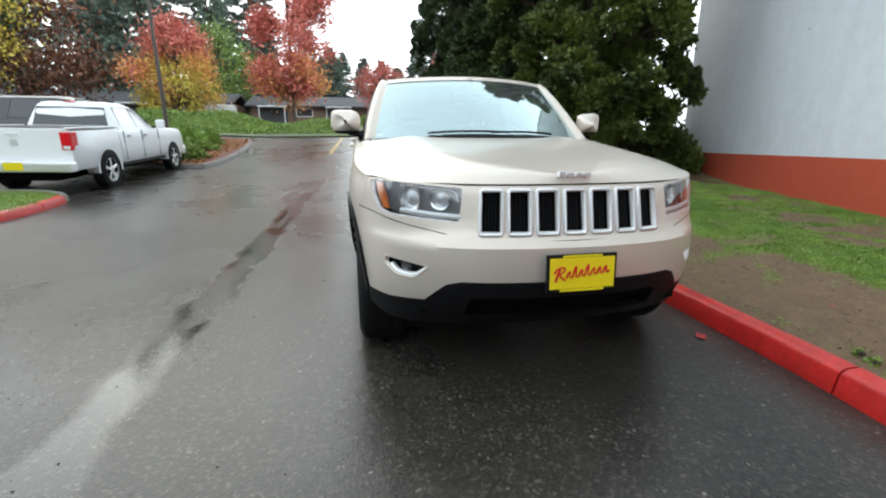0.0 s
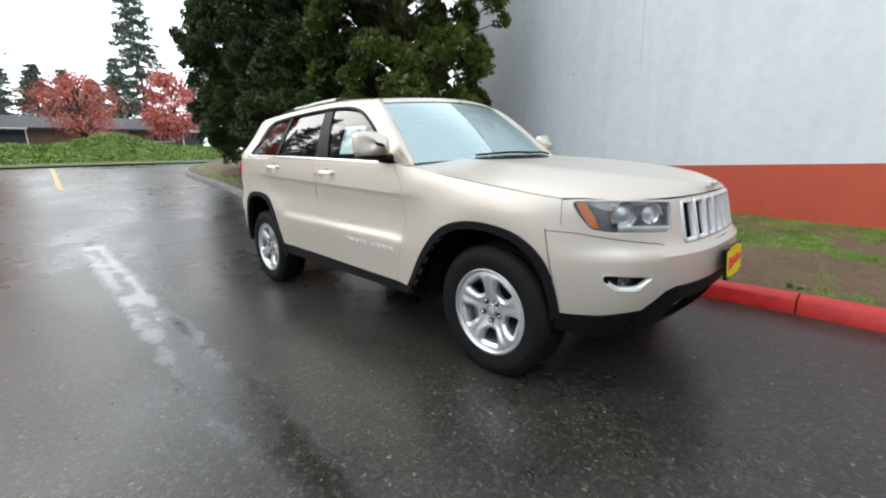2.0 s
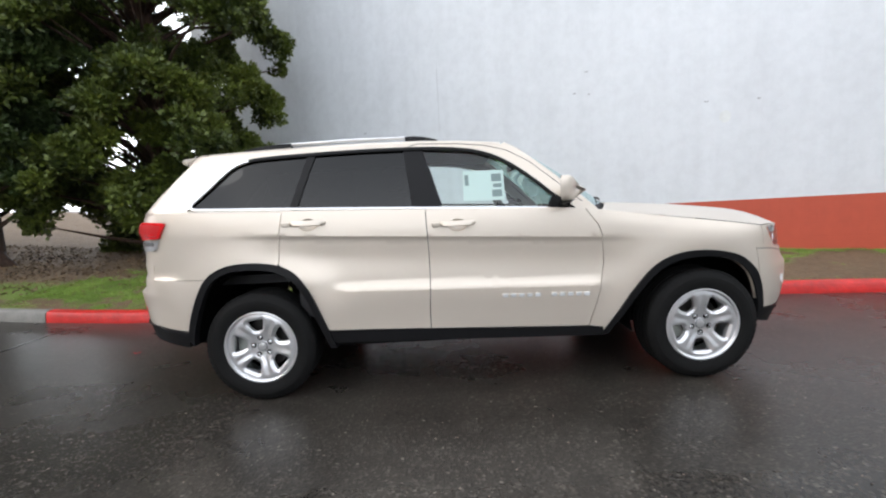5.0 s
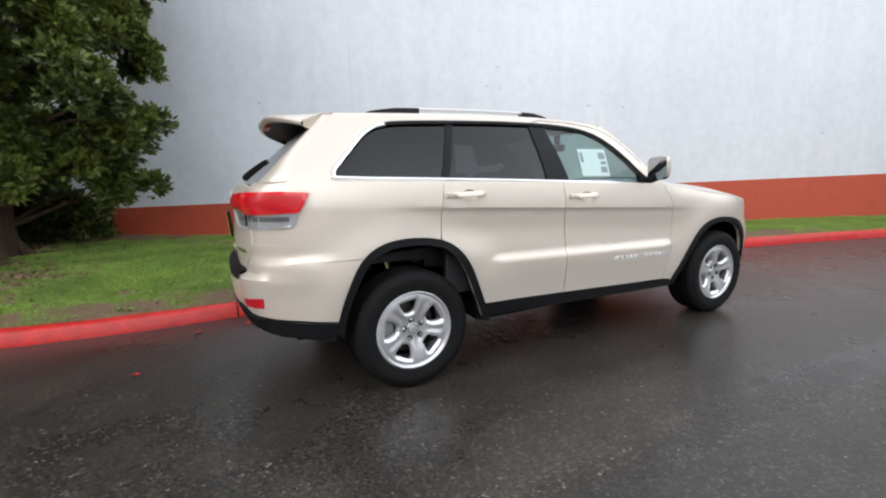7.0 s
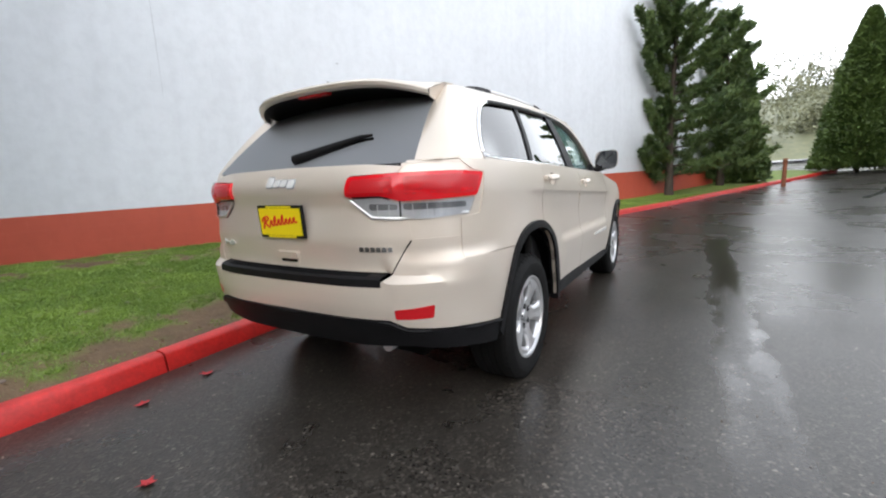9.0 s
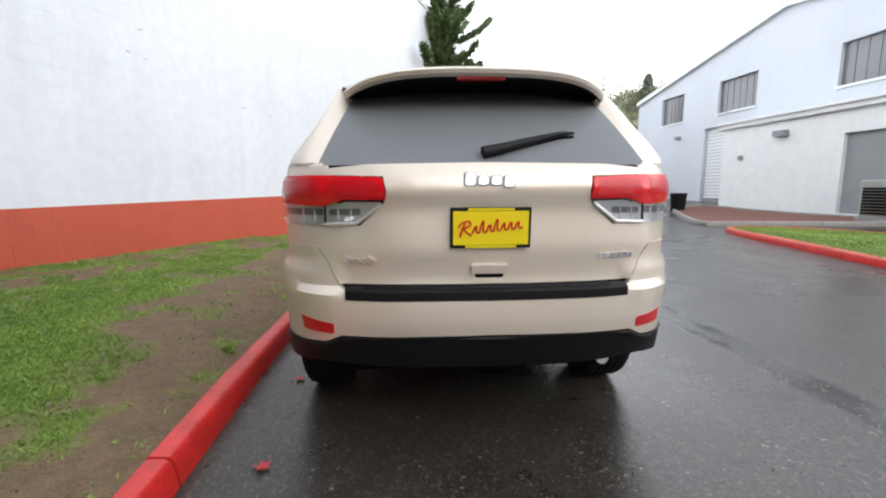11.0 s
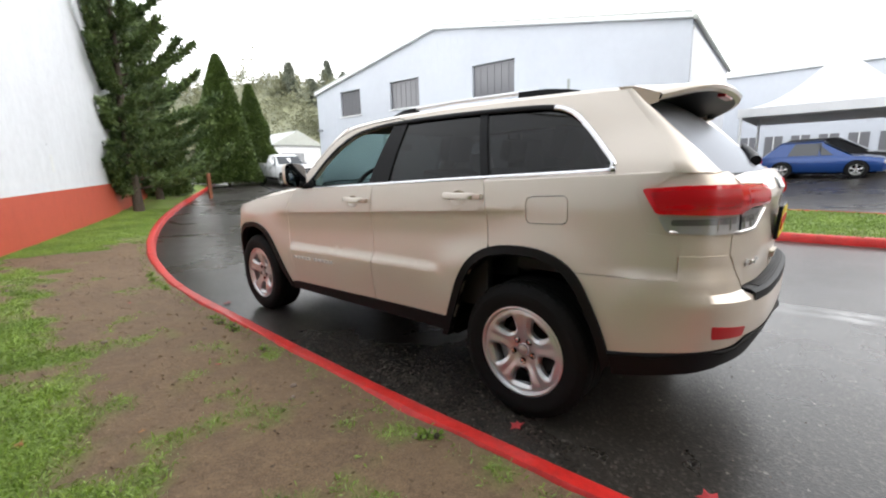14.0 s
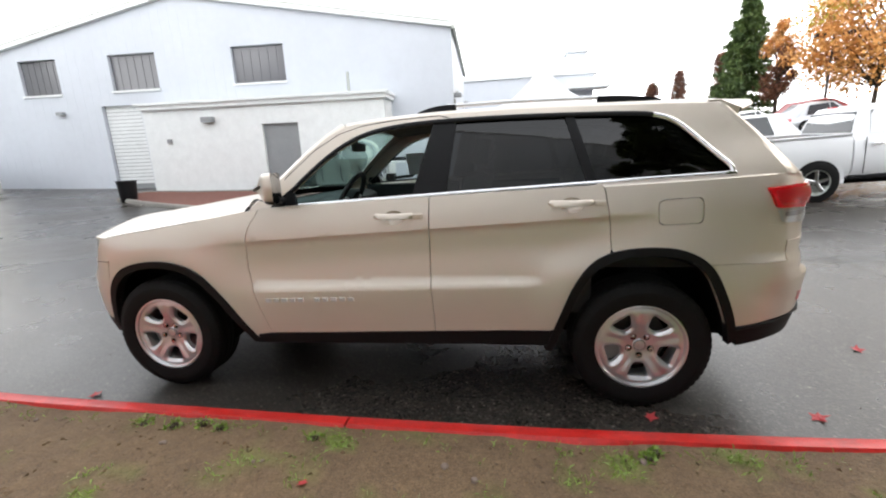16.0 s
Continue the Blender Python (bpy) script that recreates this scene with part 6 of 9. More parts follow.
def cypress(x, y, h, r, lumps, per, seed, label, low=0.9, leafage=M_CYP, group="cypress trees"):
    rng = np.random.default_rng(seed)
    z0 = lawn_z(x, y) - 0.05
    root = empty("cypress_tree", pose(x, y, z0))
    trunk = [(0.05 * math.sin(i), 0.05 * math.cos(i * 1.3), h * 0.9 * i / 7) for i in range(8)]
    tubes = [limb(trunk, 0.36, 0.05, 12)]
    for k in range(5):
        a = k * 1.26
        tubes.append(limb([(0.1 * math.cos(a), 0.1 * math.sin(a), 0.35), (0.30 * math.cos(a), 0.30 * math.sin(a), 0.10), (0.48 * math.cos(a), 0.48 * math.sin(a), -0.04)], 0.16, 0.05, 7))
    # boughs stand out from the trunk; each carries a cap of tufts on its outer, upper side
    C = []
    boughs = max(40, lumps // 6)
    for i in range(boughs):
        t = ((i + rng.uniform(0, 1)) / boughs) ** 1.2
        z = low + (h - low) * t
        prof = r * (0.80 + 0.35 * math.sin(min(1, t * 2.2) * math.pi / 2)) * (1 - max(0, t - 0.35) / 0.68) ** 0.6
        a = i * 2.399 + rng.uniform(-0.35, 0.35)
        R = prof * (rng.uniform(0.60, 0.92) if i % 3 else rng.uniform(0.20, 0.60))
        c = np.array([R * math.cos(a), R * math.sin(a), z])
        size = rng.uniform(0.36, 0.62)
        for k in range(8):
            d = unit(rng.normal(size=(1, 3)))[0] + np.array([math.cos(a) * 0.75, math.sin(a) * 0.75, 0.45])
            C.append(c + d / np.linalg.norm(d) * size * rng.uniform(0.5, 1.0) * np.array([1, 1, 0.85]))
    C = np.array(C)
    lumps = len(C)
    cr = np.hypot(C[:, 0], C[:, 1])
    for i in range(0, lumps, 6):
        p = C[i]
        tubes.append(limb([(0, 0, max(0.3, p[2] - 0.55 * cr[i])), tuple(p * np.array([0.5, 0.5, 1]) - np.array([0, 0, 0.16 * cr[i]])), tuple(p)], 0.045, 0.008, 5))
    join_tubes("trunk", tubes, M_REDBARK, root, "fluted reddish-brown trunk")
    # sprays: tufts whose leaves fan outwards and upwards
    tuft = np.repeat(C, per, 0)
    lr = np.repeat(rng.uniform(0.15, 0.30, lumps), per)[:, None]
    d = unit(rng.normal(size=tuft.shape))
    out = tuft * np.array([1, 1, 0])
    out = unit(out)
    d = unit(d + out * 0.65 + np.array([0, 0, 0.25]))
    base = tuft + d * lr * rng.uniform(0.35, 1.0, len(d))[:, None] * np.array([1, 1, 0.8])
    V, Q = [], []
    k = 0
    for f in range(4):
        w = unit(d + rng.normal(size=d.shape) * 0.55 + np.array([0, 0, 0.25]))
        v, q = leaves(base, w, 0.095, 0.021, rng)
        V.append(v)
        Q.append(q + k)
        k += len(v)
    fast_mesh("crown", np.concatenate(V), np.concatenate(Q), leafage, root, "dense dark and bright green sprays")
    return tagged(root, label, "tree", group)


def juniper(x, y, h, r, branches, seed, label, z0=None):
    rng = np.random.default_rng(seed)
    z0 = (lawn_z(x, y) if z0 is None else z0) - 0.05
    root = empty("conifer_tree", pose(x, y, z0))
    tubes = [limb([(0, 0, 0), (0.06, 0.03, h * 0.3), (-0.04, 0.06, h * 0.6), (0.02, 0, h)], 0.16, 0.02, 9)]
    V, Q, k = [], [], 0

    def off_wall(p):
        """Branches bend along the wall where they would meet it."""
        d = (x + p[0] - WP.x) * WN.x + (y + p[1] - WP.y) * WN.y
        return p + np.array([WN.x, WN.y, 0]) * max(0.0, 0.22 - d)
    for i in range(branches):
        t = (i + 0.5) / branches
        z = h * (0.06 + 0.93 * t)
        L = r * (1 - t) ** 0.55 * rng.uniform(0.5, 1.25) + 0.15
        a = i * 2.4 + rng.uniform(-0.4, 0.4)
        up = rng.uniform(0.25, 0.55) if t > 0.3 else rng.uniform(0.0, 0.3)
        pts = [np.array([0, 0, z])]
        for s in (0.35, 0.7, 1.0):
            pts.append(np.array([math.cos(a) * L * s, math.sin(a) * L * s, z + L * (up * s + 0.30 * s ** 3 - 0.12 * s)]))
        pts = [off_wall(p) for p in pts]
        tubes.append(limb([tuple(p) for p in pts], 0.035, 0.006, 5))
        n = int(45 + 190 * L)
        s = rng.uniform(0.10, 1.0, n) ** 0.8
        P = np.stack([np.interp(s, [0, 0.35, 0.7, 1.0], [p[j] for p in pts]) for j in range(3)], 1)
        way = np.array([math.cos(a), math.sin(a), 0.55])
        spread = (0.10 * (1 - 0.6 * s) + 0.025)[:, None]
        base = P + rng.normal(size=P.shape) * spread * np.array([0.8, 0.8, 0.5])
        for f in range(3):
            w = unit(way + rng.normal(size=P.shape) * 0.6)
            v, q = leaves(base, w, 0.17, 0.022, rng)
            V.append(v)
            Q.append(q + k)
            k += len(v)
    join_tubes("trunk", tubes, M_BARK, root)
    fast_mesh("crown", np.concatenate(V), np.concatenate(Q), M_SPRUCE, root, "layered dark green needles")
    return tagged(root, label, "tree", "conifers by the wall")


def cone_tree(name, x, y, z0, h, r, n, seed, material, label, size=0.16, group="", ragged=0.12, power=0.75, trunk=0.12):
    """A clipped or wild cone of foliage with a short trunk."""
    rng = np.random.default_rng(seed)
    root = empty(name, pose(x, y, z0))
    join_tubes("trunk", [limb([(0, 0, -0.3), (0, 0, h * 0.5), (0, 0, h * 0.97)], trunk, 0.02, 8)], M_BARK, root)
    t = rng.uniform(0, 1, n) ** 1.25
    a = rng.uniform(0, 2 * math.pi, n)
    wob = np.array([noise.noise(Vector((math.cos(b) * 1.5 + seed, math.sin(b) * 1.5, q * h * 0.9))) for b, q in zip(a, t)])
    R = r * (1 - t) ** power * (1 + ragged * 2.2 * wob) * rng.uniform(0.72, 1.06, n) + 0.03
    base = np.stack([R * np.cos(a), R * np.sin(a), 0.15 + (h - 0.15) * t], 1)
    way = np.stack([np.cos(a), np.sin(a), np.full(n, 0.5)], 1) + rng.normal(size=(n, 3)) * 0.55
    V, Q = leaves(base, way, size, size * 0.28, rng)
    v2, q2 = leaves(base * np.array([0.93, 0.93, 1]), way + rng.normal(size=(n, 3)) * 0.5, size, size * 0.28, rng)
    fast_mesh("crown", np.concatenate([V, v2]), np.concatenate([Q, q2 + len(V)]), material, root)
    return tagged(root, label, "tree", group)


def fir(x, y, z0, h, r, seed, material, label, dens=1.0):
    """A tall far fir with drooping tiers."""
    rng = np.random.default_rng(seed)
    root = empty("fir_tree", pose(x, y, z0))
    tubes = [limb([(0, 0, -0.5), (0, 0, h)], 0.28, 0.03, 7)]
    V, Q, k = [], [], 0
    tiers = int(34 * dens)
    for i in range(tiers):
        t = i / tiers
        z = h * (0.10 + 0.90 * t)
        L = r * (1 - t) ** 0.8 * rng.uniform(0.7, 1.15) + 0.2
        for b in range(7):
            a = rng.uniform(0, 2 * math.pi)
            n = int((20 + 14 * L) * (1.0 if h > 15 else 2.2))
            s = rng.uniform(0.1, 1, n)
            P = np.stack([np.cos(a) * L * s, np.sin(a) * L * s, z - 0.30 * L * s + 0.18 * L * s ** 2], 1)
            P += rng.normal(size=P.shape) * np.array([0.22, 0.22, 0.12]) * (1.1 - s)[:, None] * min(1.0, L)
            w = np.stack([np.full(n, math.cos(a)), np.full(n, math.sin(a)), np.full(n, -0.2)], 1) + rng.normal(size=P.shape) * 0.6
            v, q = leaves(P, w, 0.62 if h > 15 else 0.36, 0.12 if h > 15 else 0.07, rng, 0.2)
            V.append(v)
            Q.append(q + k)
            k += len(v)
    join_tubes("trunk", tubes, M_BARK, root)
    fast_mesh("crown", np.concatenate(V), np.concatenate(Q), material, root)
    return tagged(root, label, "tree", "far firs")


def maple(x, y, z0, h, r, seed, mats, label, n=9000, leaf=0.22, narrow=1.0, low=0.22):
    """An autumn maple: forked limbs and an egg-shaped crown of separate leaves in clusters, with gaps."""
    rng = np.random.default_rng(seed)
    root = empty("maple_tree", pose(x, y, z0))
    tubes = [limb([(0, 0, -0.3), (0.04, 0.02, h * 0.25), (0, 0.05, h * 0.55), (0, 0, h * 0.93)], 0.17, 0.02, 8)]
    cl = []
    for i in range(64):
        t = rng.uniform(0, 1)
        z = h * (low + (0.98 - low) * t)
        prof = r * narrow * (math.sin(math.pi * (0.16 + 0.80 * t)) ** 0.8)
        a = rng.uniform(0, 2 * math.pi)
        q = prof * rng.uniform(0.25, 1.0) ** 0.6
        c = np.array([q * math.cos(a), q * math.sin(a), z])
        cl.append(c)
        tubes.append(limb([(0, 0, max(h * 0.15, z - 0.75 * q - 0.1 * h)), tuple(c * np.array([0.55, 0.55, 1]) - np.array([0, 0, 0.2 * q])), tuple(c)], 0.05, 0.01, 5))
    join_tubes("trunk", tubes, M_BARK, root, "slim grey-brown trunk and limbs")
    cl = np.array(cl)
    for mi, m in enumerate(mats):
        sel = cl[mi::len(mats)] if mi else cl
        if len(mats) > 1:
            order = np.argsort(cl[:, 2] + rng.normal(size=len(cl)) * h * 0.10)
            sel = np.array_split(cl[order], len(mats))[mi]
        k = n // len(mats)
        idx = rng.integers(0, len(sel), k)
        base = sel[idx] + rng.normal(size=(k, 3)) * np.array([0.34, 0.34, 0.30]) * r * 0.52
        V, Q = leaves(base, rng.normal(size=(k, 3)) + np.array([0, 0, -0.2]), leaf, leaf * 0.36, rng, 0.15)
        fast_mesh("crown", V, Q, m, root)
    return tagged(root, label, "tree", "autumn maples")


def stuff_field(name, pts, ways, size, width, material, seed, label, category):
    rng = np.random.default_rng(seed)
    V, Q = leaves(np.array(pts), np.array(ways), size, width, rng, 0.25)
    ob = fast_mesh(name, V, Q, material)
    return tagged(ob, label, category, kind="stuff")


cypress(4.2, 5.3, 9.0, 2.1, 900, 92, 11, "tall dense green cypress beside the white wall", 0.85)
cypress(3.15, 7.7, 9.2, 1.74, 860, 76, 12, "tall dark green cypress on the lawn corner", 1.15, M_CYP_DARK)
cypress(3.05, 10.3, 9.0, 1.78, 800, 70, 13, "tall dark green cypress at the drive's bend", 1.1, M_CYP_DARK)
cypress(4.1, 12.9, 8.6, 1.8, 560, 60, 14, "dark green cypress farther along the drive", 0.45, M_CYP_DARK)
juniper(-0.88, -13.5, 9.2, 2.4, 74, 21, "shaggy dark green conifer with upswept arms by the wall end")
juniper(-2.55, -17.5, 6.8, 1.6, 60, 22, "smaller dark green conifer behind the first")
cone_tree("arborvitae", -8.6, -25.6, float(road_z(-8.6, -25.6)) + 0.1, 7.6, 1.75, 34000, 31, M_ARB, "broad conical green arborvitae by the kerb", 0.17, "arborvitae row")
cone_tree("arborvitae", -12.0, -29.0, float(road_z(-12.0, -29.0)) + 0.1, 6.6, 1.55, 24000, 32, M_ARB, "narrow conical green arborvitae by the kerb", 0.17, "arborvitae row")
cone_tree("arborvitae", -3.2, -19.3, float(road_z(-3.2, -19.3)) + 0.1, 5.4, 1.0, 12000, 33, M_SPRUCE, "dark green conical shrub behind the conifers", 0.17, "arborvitae row")


def shrub(name, x, y, r, h, n, seed, material, label, z0, leaf=0.10):
    rng = np.random.default_rng(seed)
    root = empty(name, pose(x, y, z0))
    tubes = [limb([(0, 0, -0.05), (r * 0.4 * math.cos(a), r * 0.4 * math.sin(a), h * 0.7)], 0.02, 0.006, 5) for a in (0, 1.2, 2.5, 3.8, 5.1)]
    join_tubes("stems", tubes, M_BARK, root)
    d = unit(rng.normal(size=(n, 3)))
    d[:, 2] = np.abs(d[:, 2])
    lump = np.array([noise.noise(Vector((v[0] * 2.2 + seed, v[1] * 2.2, v[2] * 2.2))) for v in d])
    base = d * np.array([r, r, h]) * ((0.72 + 0.3 * rng.uniform(0, 1, n) + 0.45 * lump))[:, None]
    V, Q = leaves(base, d + rng.normal(size=(n, 3)) * 0.6, leaf, leaf * 0.34, rng)
    fast_mesh("foliage", V, Q, material, root)
    return tagged(root, label, "shrub", "shrubs")


for x, y, r, h, s in ((6.2, 5.2, 0.8, 0.85, 1), (7.0, 6.4, 0.9, 1.0, 2), (5.6, 6.6, 0.8, 0.8, 3)):
    shrub("shrub", x, y, r, h, 6000, 40 + s, M_CYP, "low dark green shrub under the cypress", lawn_z(x, y))

# ---------- far bank, houses and woods beyond the drive ----------
def bank_z(x, y):
    b = (0.62 + 0.30 * np.sin(x * 0.55 + 1.0) + 0.16 * np.sin(x * 1.37)) * np.exp(-((y - 24.6 - 0.03 * x) / 2.0) ** 2) * (1 / (1 + np.exp(-(x + 26) / 2))) * (1 / (1 + np.exp((x - 7) / 1.2)))
    return b


def build_bank():
    xs, ys = np.arange(-30, 10.1, 0.6), np.arange(20.6, 30.1, 0.45)
    X, Y = np.meshgrid(xs, ys)
    Z = road_z(X, Y) + bank_z(X, Y) + 0.05
    verts = np.stack([X.ravel(), Y.ravel(), Z.ravel()], 1)
    nx = len(xs)
    faces = [(j * nx + i, j * nx + i + 1, (j + 1) * nx + i + 1, (j + 1) * nx + i) for j in range(len(ys) - 1) for i in range(nx - 1)]
    ob = mesh_ob("bank", verts, faces, M_SOIL, None, True)
    at = ob.data.attributes.new("turf", "FLOAT", "POINT")
    at.data.foreach_set("value", [0.95] * len(verts))
    tagged(ob, "low green bank beyond the drive", "bank", kind="structure")
    rng = np.random.default_rng(5)
    n = 60000
    px, py = rng.uniform(-30, 9.5, n), rng.uniform(21.2, 28.5, n)
    pz = road_z(px, py) + bank_z(px, py) + 0.05 + rng.uniform(0, 0.16, n)
    stuff_field("ivy", np.stack([px, py, pz], 1), rng.normal(size=(n, 3)) + np.array([0, -0.3, 1.0]), 0.15, 0.045, M_IVY, 6, "bright green ivy and grass covering the bank", "ground cover")


build_bank()
kerb_run("kerb", densify([Vector((-30, 19.6, 0)), Vector((-12, 20.6, 0)), Vector((-5.9, 20.9, 0)), Vector((0, 21.2, 0)), Vector((6, 20.9, 0)), Vector((12, 23.2, 0))], 0.5), -1, M_KERB_GREY, "pale concrete kerb below the ivy bank")


def gable_house(x0, x1, y, z, depth, wall, roof, label, doors):
    """A long low house row: walls, pitched roof with an overhang, doors, windows and porches."""
    root = empty("house_row", pose(0, 0, 0))
    h, rise = 2.35, 1.35
    box("wall", (x0, y, z - 0.5), (x1, y + depth, z + h), wall, root)
    v = []
    for x in (x0 - 0.5, x1 + 0.5):
        for yy, zz in ((y - 0.7, z + h - 0.15), (y + depth / 2, z + h + rise), (y + depth + 0.7, z + h - 0.15), (y + depth + 0.7, z + h - 0.33), (y + depth / 2, z + h + rise - 0.2), (y - 0.7, z + h - 0.33)):
            v.append((x, yy, zz))
    f = [(i, (i + 1) % 6, 6 + (i + 1) % 6, 6 + i) for i in range(6)] + [tuple(range(5, -1, -1)), tuple(range(6, 12))]
    mesh_ob("roof", v, f, roof, root, False, "grey shingle roof")
    for kind, a, b in doors:
        if kind == "garage":
            d = box("garage_door", (a, y - 0.06, z), (b, y + 0.02, z + 2.0), M_TRIM, root, 0.02)
            for k in range(1, 4):
                box("door_groove", (a + 0.05, y - 0.066, z + 0.5 * k - 0.015), (b - 0.05, y - 0.058, z + 0.5 * k + 0.015), M_GREYDOOR, d)
        elif kind == "window":
            w = box("window", (a, y - 0.05, z + 0.9), (b, y + 0.02, z + 1.9), M_TRIM, root)
            box("pane", (a + 0.08, y - 0.06, z + 0.98), (b - 0.08, y - 0.045, z + 1.82), M_DARKGLASS, w)
        elif kind == "porch":
            p = box("porch_roof", (a, y - 1.6, z + 1.95), (b, y, z + 2.1), M_TRIM, root, 0.02)
            for xx in (a + 0.1, b - 0.2):
                box("porch_post", (xx, y - 1.5, z), (xx + 0.1, y - 1.4, z + 1.95), M_TRIM, p)
            box("porch_wall", (a, y - 0.05, z), (b, y + 0.02, z + 1.95), M_ROOF_DARK, p)
    return tagged(root, label, "house", "far houses")


gable_house(-44, -15.5, 52.0, 3.1, 9, M_BROWNWALL, M_ROOF_DARK, "long low brown house row with grey shingle roof", [("porch", -26.5, -23), ("window", -31, -29.0), ("garage", -20.6, -16.6), ("window", -38, -35.5)])
gable_house(-13.5, 13.5, 54.0, 3.1, 9, M_BROWNWALL, M_ROOF_DARK, "low brown bungalow with white porches", [("porch", -12.4, -9.2), ("porch", -4.6, -1.4), ("garage", 2.6, 6.4), ("window", 8.5, 10.6), ("window", -8.2, -6.2), ("porch", 11.0, 13.2)])

maple(-6.6, 40.0, 2.9, 16.5, 3.7, 51, [M_ORANGE, M_RED, M_RED, M_RED, M_RED, M_RED, M_RED], "tall red maple turning orange below", 26000, 0.24, 0.95, 0.13)
maple(-14.4, 34.5, 2.6, 7.3, 3.1, 52, [M_YELLOW, M_ORANGE, M_RED], "yellow and orange autumn maple by the bank", 17000, 0.18, 1.0, 0.16)
maple(2.2, 49.0, 3.0, 6.6, 3.2, 53, [M_RED], "spreading low red maple before the bungalow", 4600, 0.20, 1.0, 0.30)
maple(9.8, 49.5, 3.0, 7.4, 2.6, 54, [M_RED], "small bright red maple beside the bungalow", 4200, 0.28, 1.0, 0.22)
maple(-24.8, 34.5, 2.8, 14.0, 5.2, 55, [M_BRONZE, M_BRONZE, M_ORANGE], "bronze-leaved tree at the lot's edge", 12000, 0.30, 1.0, 0.08)
maple(-33.5, 37.5, 2.8, 13.0, 4.8, 57, [M_BRONZE], "dark purple-leaved tree at the lot's edge", 9000, 0.30, 1.0, 0.08)
# the firs' haze is only their paler, bluer leaf colour
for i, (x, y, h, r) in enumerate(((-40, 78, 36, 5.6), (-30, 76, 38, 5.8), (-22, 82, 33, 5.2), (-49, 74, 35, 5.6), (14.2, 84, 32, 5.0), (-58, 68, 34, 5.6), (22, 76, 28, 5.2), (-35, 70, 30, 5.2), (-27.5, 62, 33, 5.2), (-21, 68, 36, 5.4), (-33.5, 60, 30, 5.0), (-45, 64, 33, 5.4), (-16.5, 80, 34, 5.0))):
    fir(x, y, 3.5, h, r, 60 + i, M_FAR_MIST, "tall fir in the far wood, mist paled into its leaf colour")
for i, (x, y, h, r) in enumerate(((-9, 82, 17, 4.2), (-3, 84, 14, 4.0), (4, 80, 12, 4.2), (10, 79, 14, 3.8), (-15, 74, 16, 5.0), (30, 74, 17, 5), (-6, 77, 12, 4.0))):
    fir(x, y, 3.5, h, r, 80 + i, M_FAR_MIST, "young fir in the far wood, mist paled into its leaf colour", 0.7)
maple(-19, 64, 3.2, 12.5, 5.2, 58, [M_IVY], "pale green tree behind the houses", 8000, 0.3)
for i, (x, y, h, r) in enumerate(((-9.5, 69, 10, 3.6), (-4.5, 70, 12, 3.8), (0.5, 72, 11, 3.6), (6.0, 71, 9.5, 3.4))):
    fir(x, y, 3.4, h, r, 90 + i, M_FAR_MIST, "young fir behind the bungalow, mist paled into its leaf colour", 0.8)

def trailer(x, y, z):
    """A white enclosed trailer with rounded corners, parked before the houses."""
    root = empty("covered_trailer", pose(x, y, z, 0, 0, 8))
    box("body", (-2.0, -0.95, 0.35), (2.0, 0.95, 1.62), M_TRIM, root, 0.22, "white rounded trailer body")
    box("skirt", (-1.9, -0.90, 0.26), (1.9, 0.90, 0.40), M_GREYDOOR, root, 0.02)
    for sx in (-0.45, 0.45):
        lathe("wheel", [(-0.92, 0.12), (-0.93, 0.30), (-0.75, 0.31), (-0.74, 0.1)], M_RUBBER, root, 20, m=Matrix.Translation((sx, 0, 0.30)) @ Matrix.Rotation(radians(90), 4, "Z"))
    tube_ob("tow_bar", [(2.0, 0, 0.38), (2.9, 0, 0.36)], 0.05, M_GREYDOOR, root, 6)
    tube_ob("jockey_leg", [(2.8, 0, 0.4), (2.8, 0, -0.1)], 0.04, M_GREYDOOR, root, 6)
    return tagged(root, "white enclosed trailer parked before the houses", "trailer")


trailer(-13.8, 40.2, float(road_z(-13.8, 40.2)))

# ---------- islands and beds ----------
def island(name, pts, material, label, kerb_mat, height=0.11, turf_v=0.9, closed=True, joint=3.0, kerb_label="kerb round a planting bed", nose=None):
    loop = [(p.x, p.y) for p in catmull([(a, b, 0) for a, b in pts] + [(*pts[0], 0)], 6)][:-1]
    fn = lambda a, b, off=0.0: (a, b, float(road_z(a, b)) + height + off + 0.02 * noise.noise(Vector((a, b, 0))))
    ob = patch(name, [loop], fn, material, None, 0.4, 0.0, 0.2)
    ob.parent = None
    at = ob.data.attributes.new("turf", "FLOAT", "POINT")
    at.data.foreach_set("value", [max(0, min(1, turf_v + 0.5 * noise.noise(Vector((v.co.x, v.co.y, 4))))) for v in ob.data.vertices])
    tagged(ob, label, "bed", kind="structure")
    area = sum(a[0] * b[1] - b[0] * a[1] for a, b in zip(loop, loop[1:] + loop[:1]))
    path = [Vector((a, b, 0)) for a, b in loop + [loop[0]]]
    turn = -1 if area > 0 else 1
    if nose is None:
        kerb_run("kerb", densify(path, 0.3), turn, kerb_mat, kerb_label, joint=joint)
    else:
        # painted along the drive, bare concrete round the nose
        n = len(loop)
        k = next(i for i in range(n) if loop[i][1] <= nose < loop[i - 1][1])
        path = [Vector((*loop[(k + i) % n], 0)) for i in range(n + 1)]
        cut = next(i for i, p in enumerate(path) if p.y > nose)
        kerb_run("kerb", densify(path[:cut + 1], 0.3), turn, kerb_mat, kerb_label, joint=joint)
        kerb_run("kerb", densify(path[cut:], 0.3), turn, M_KERB_GREY, "bare grey concrete kerb round the island's nose", joint=joint)
    return loop


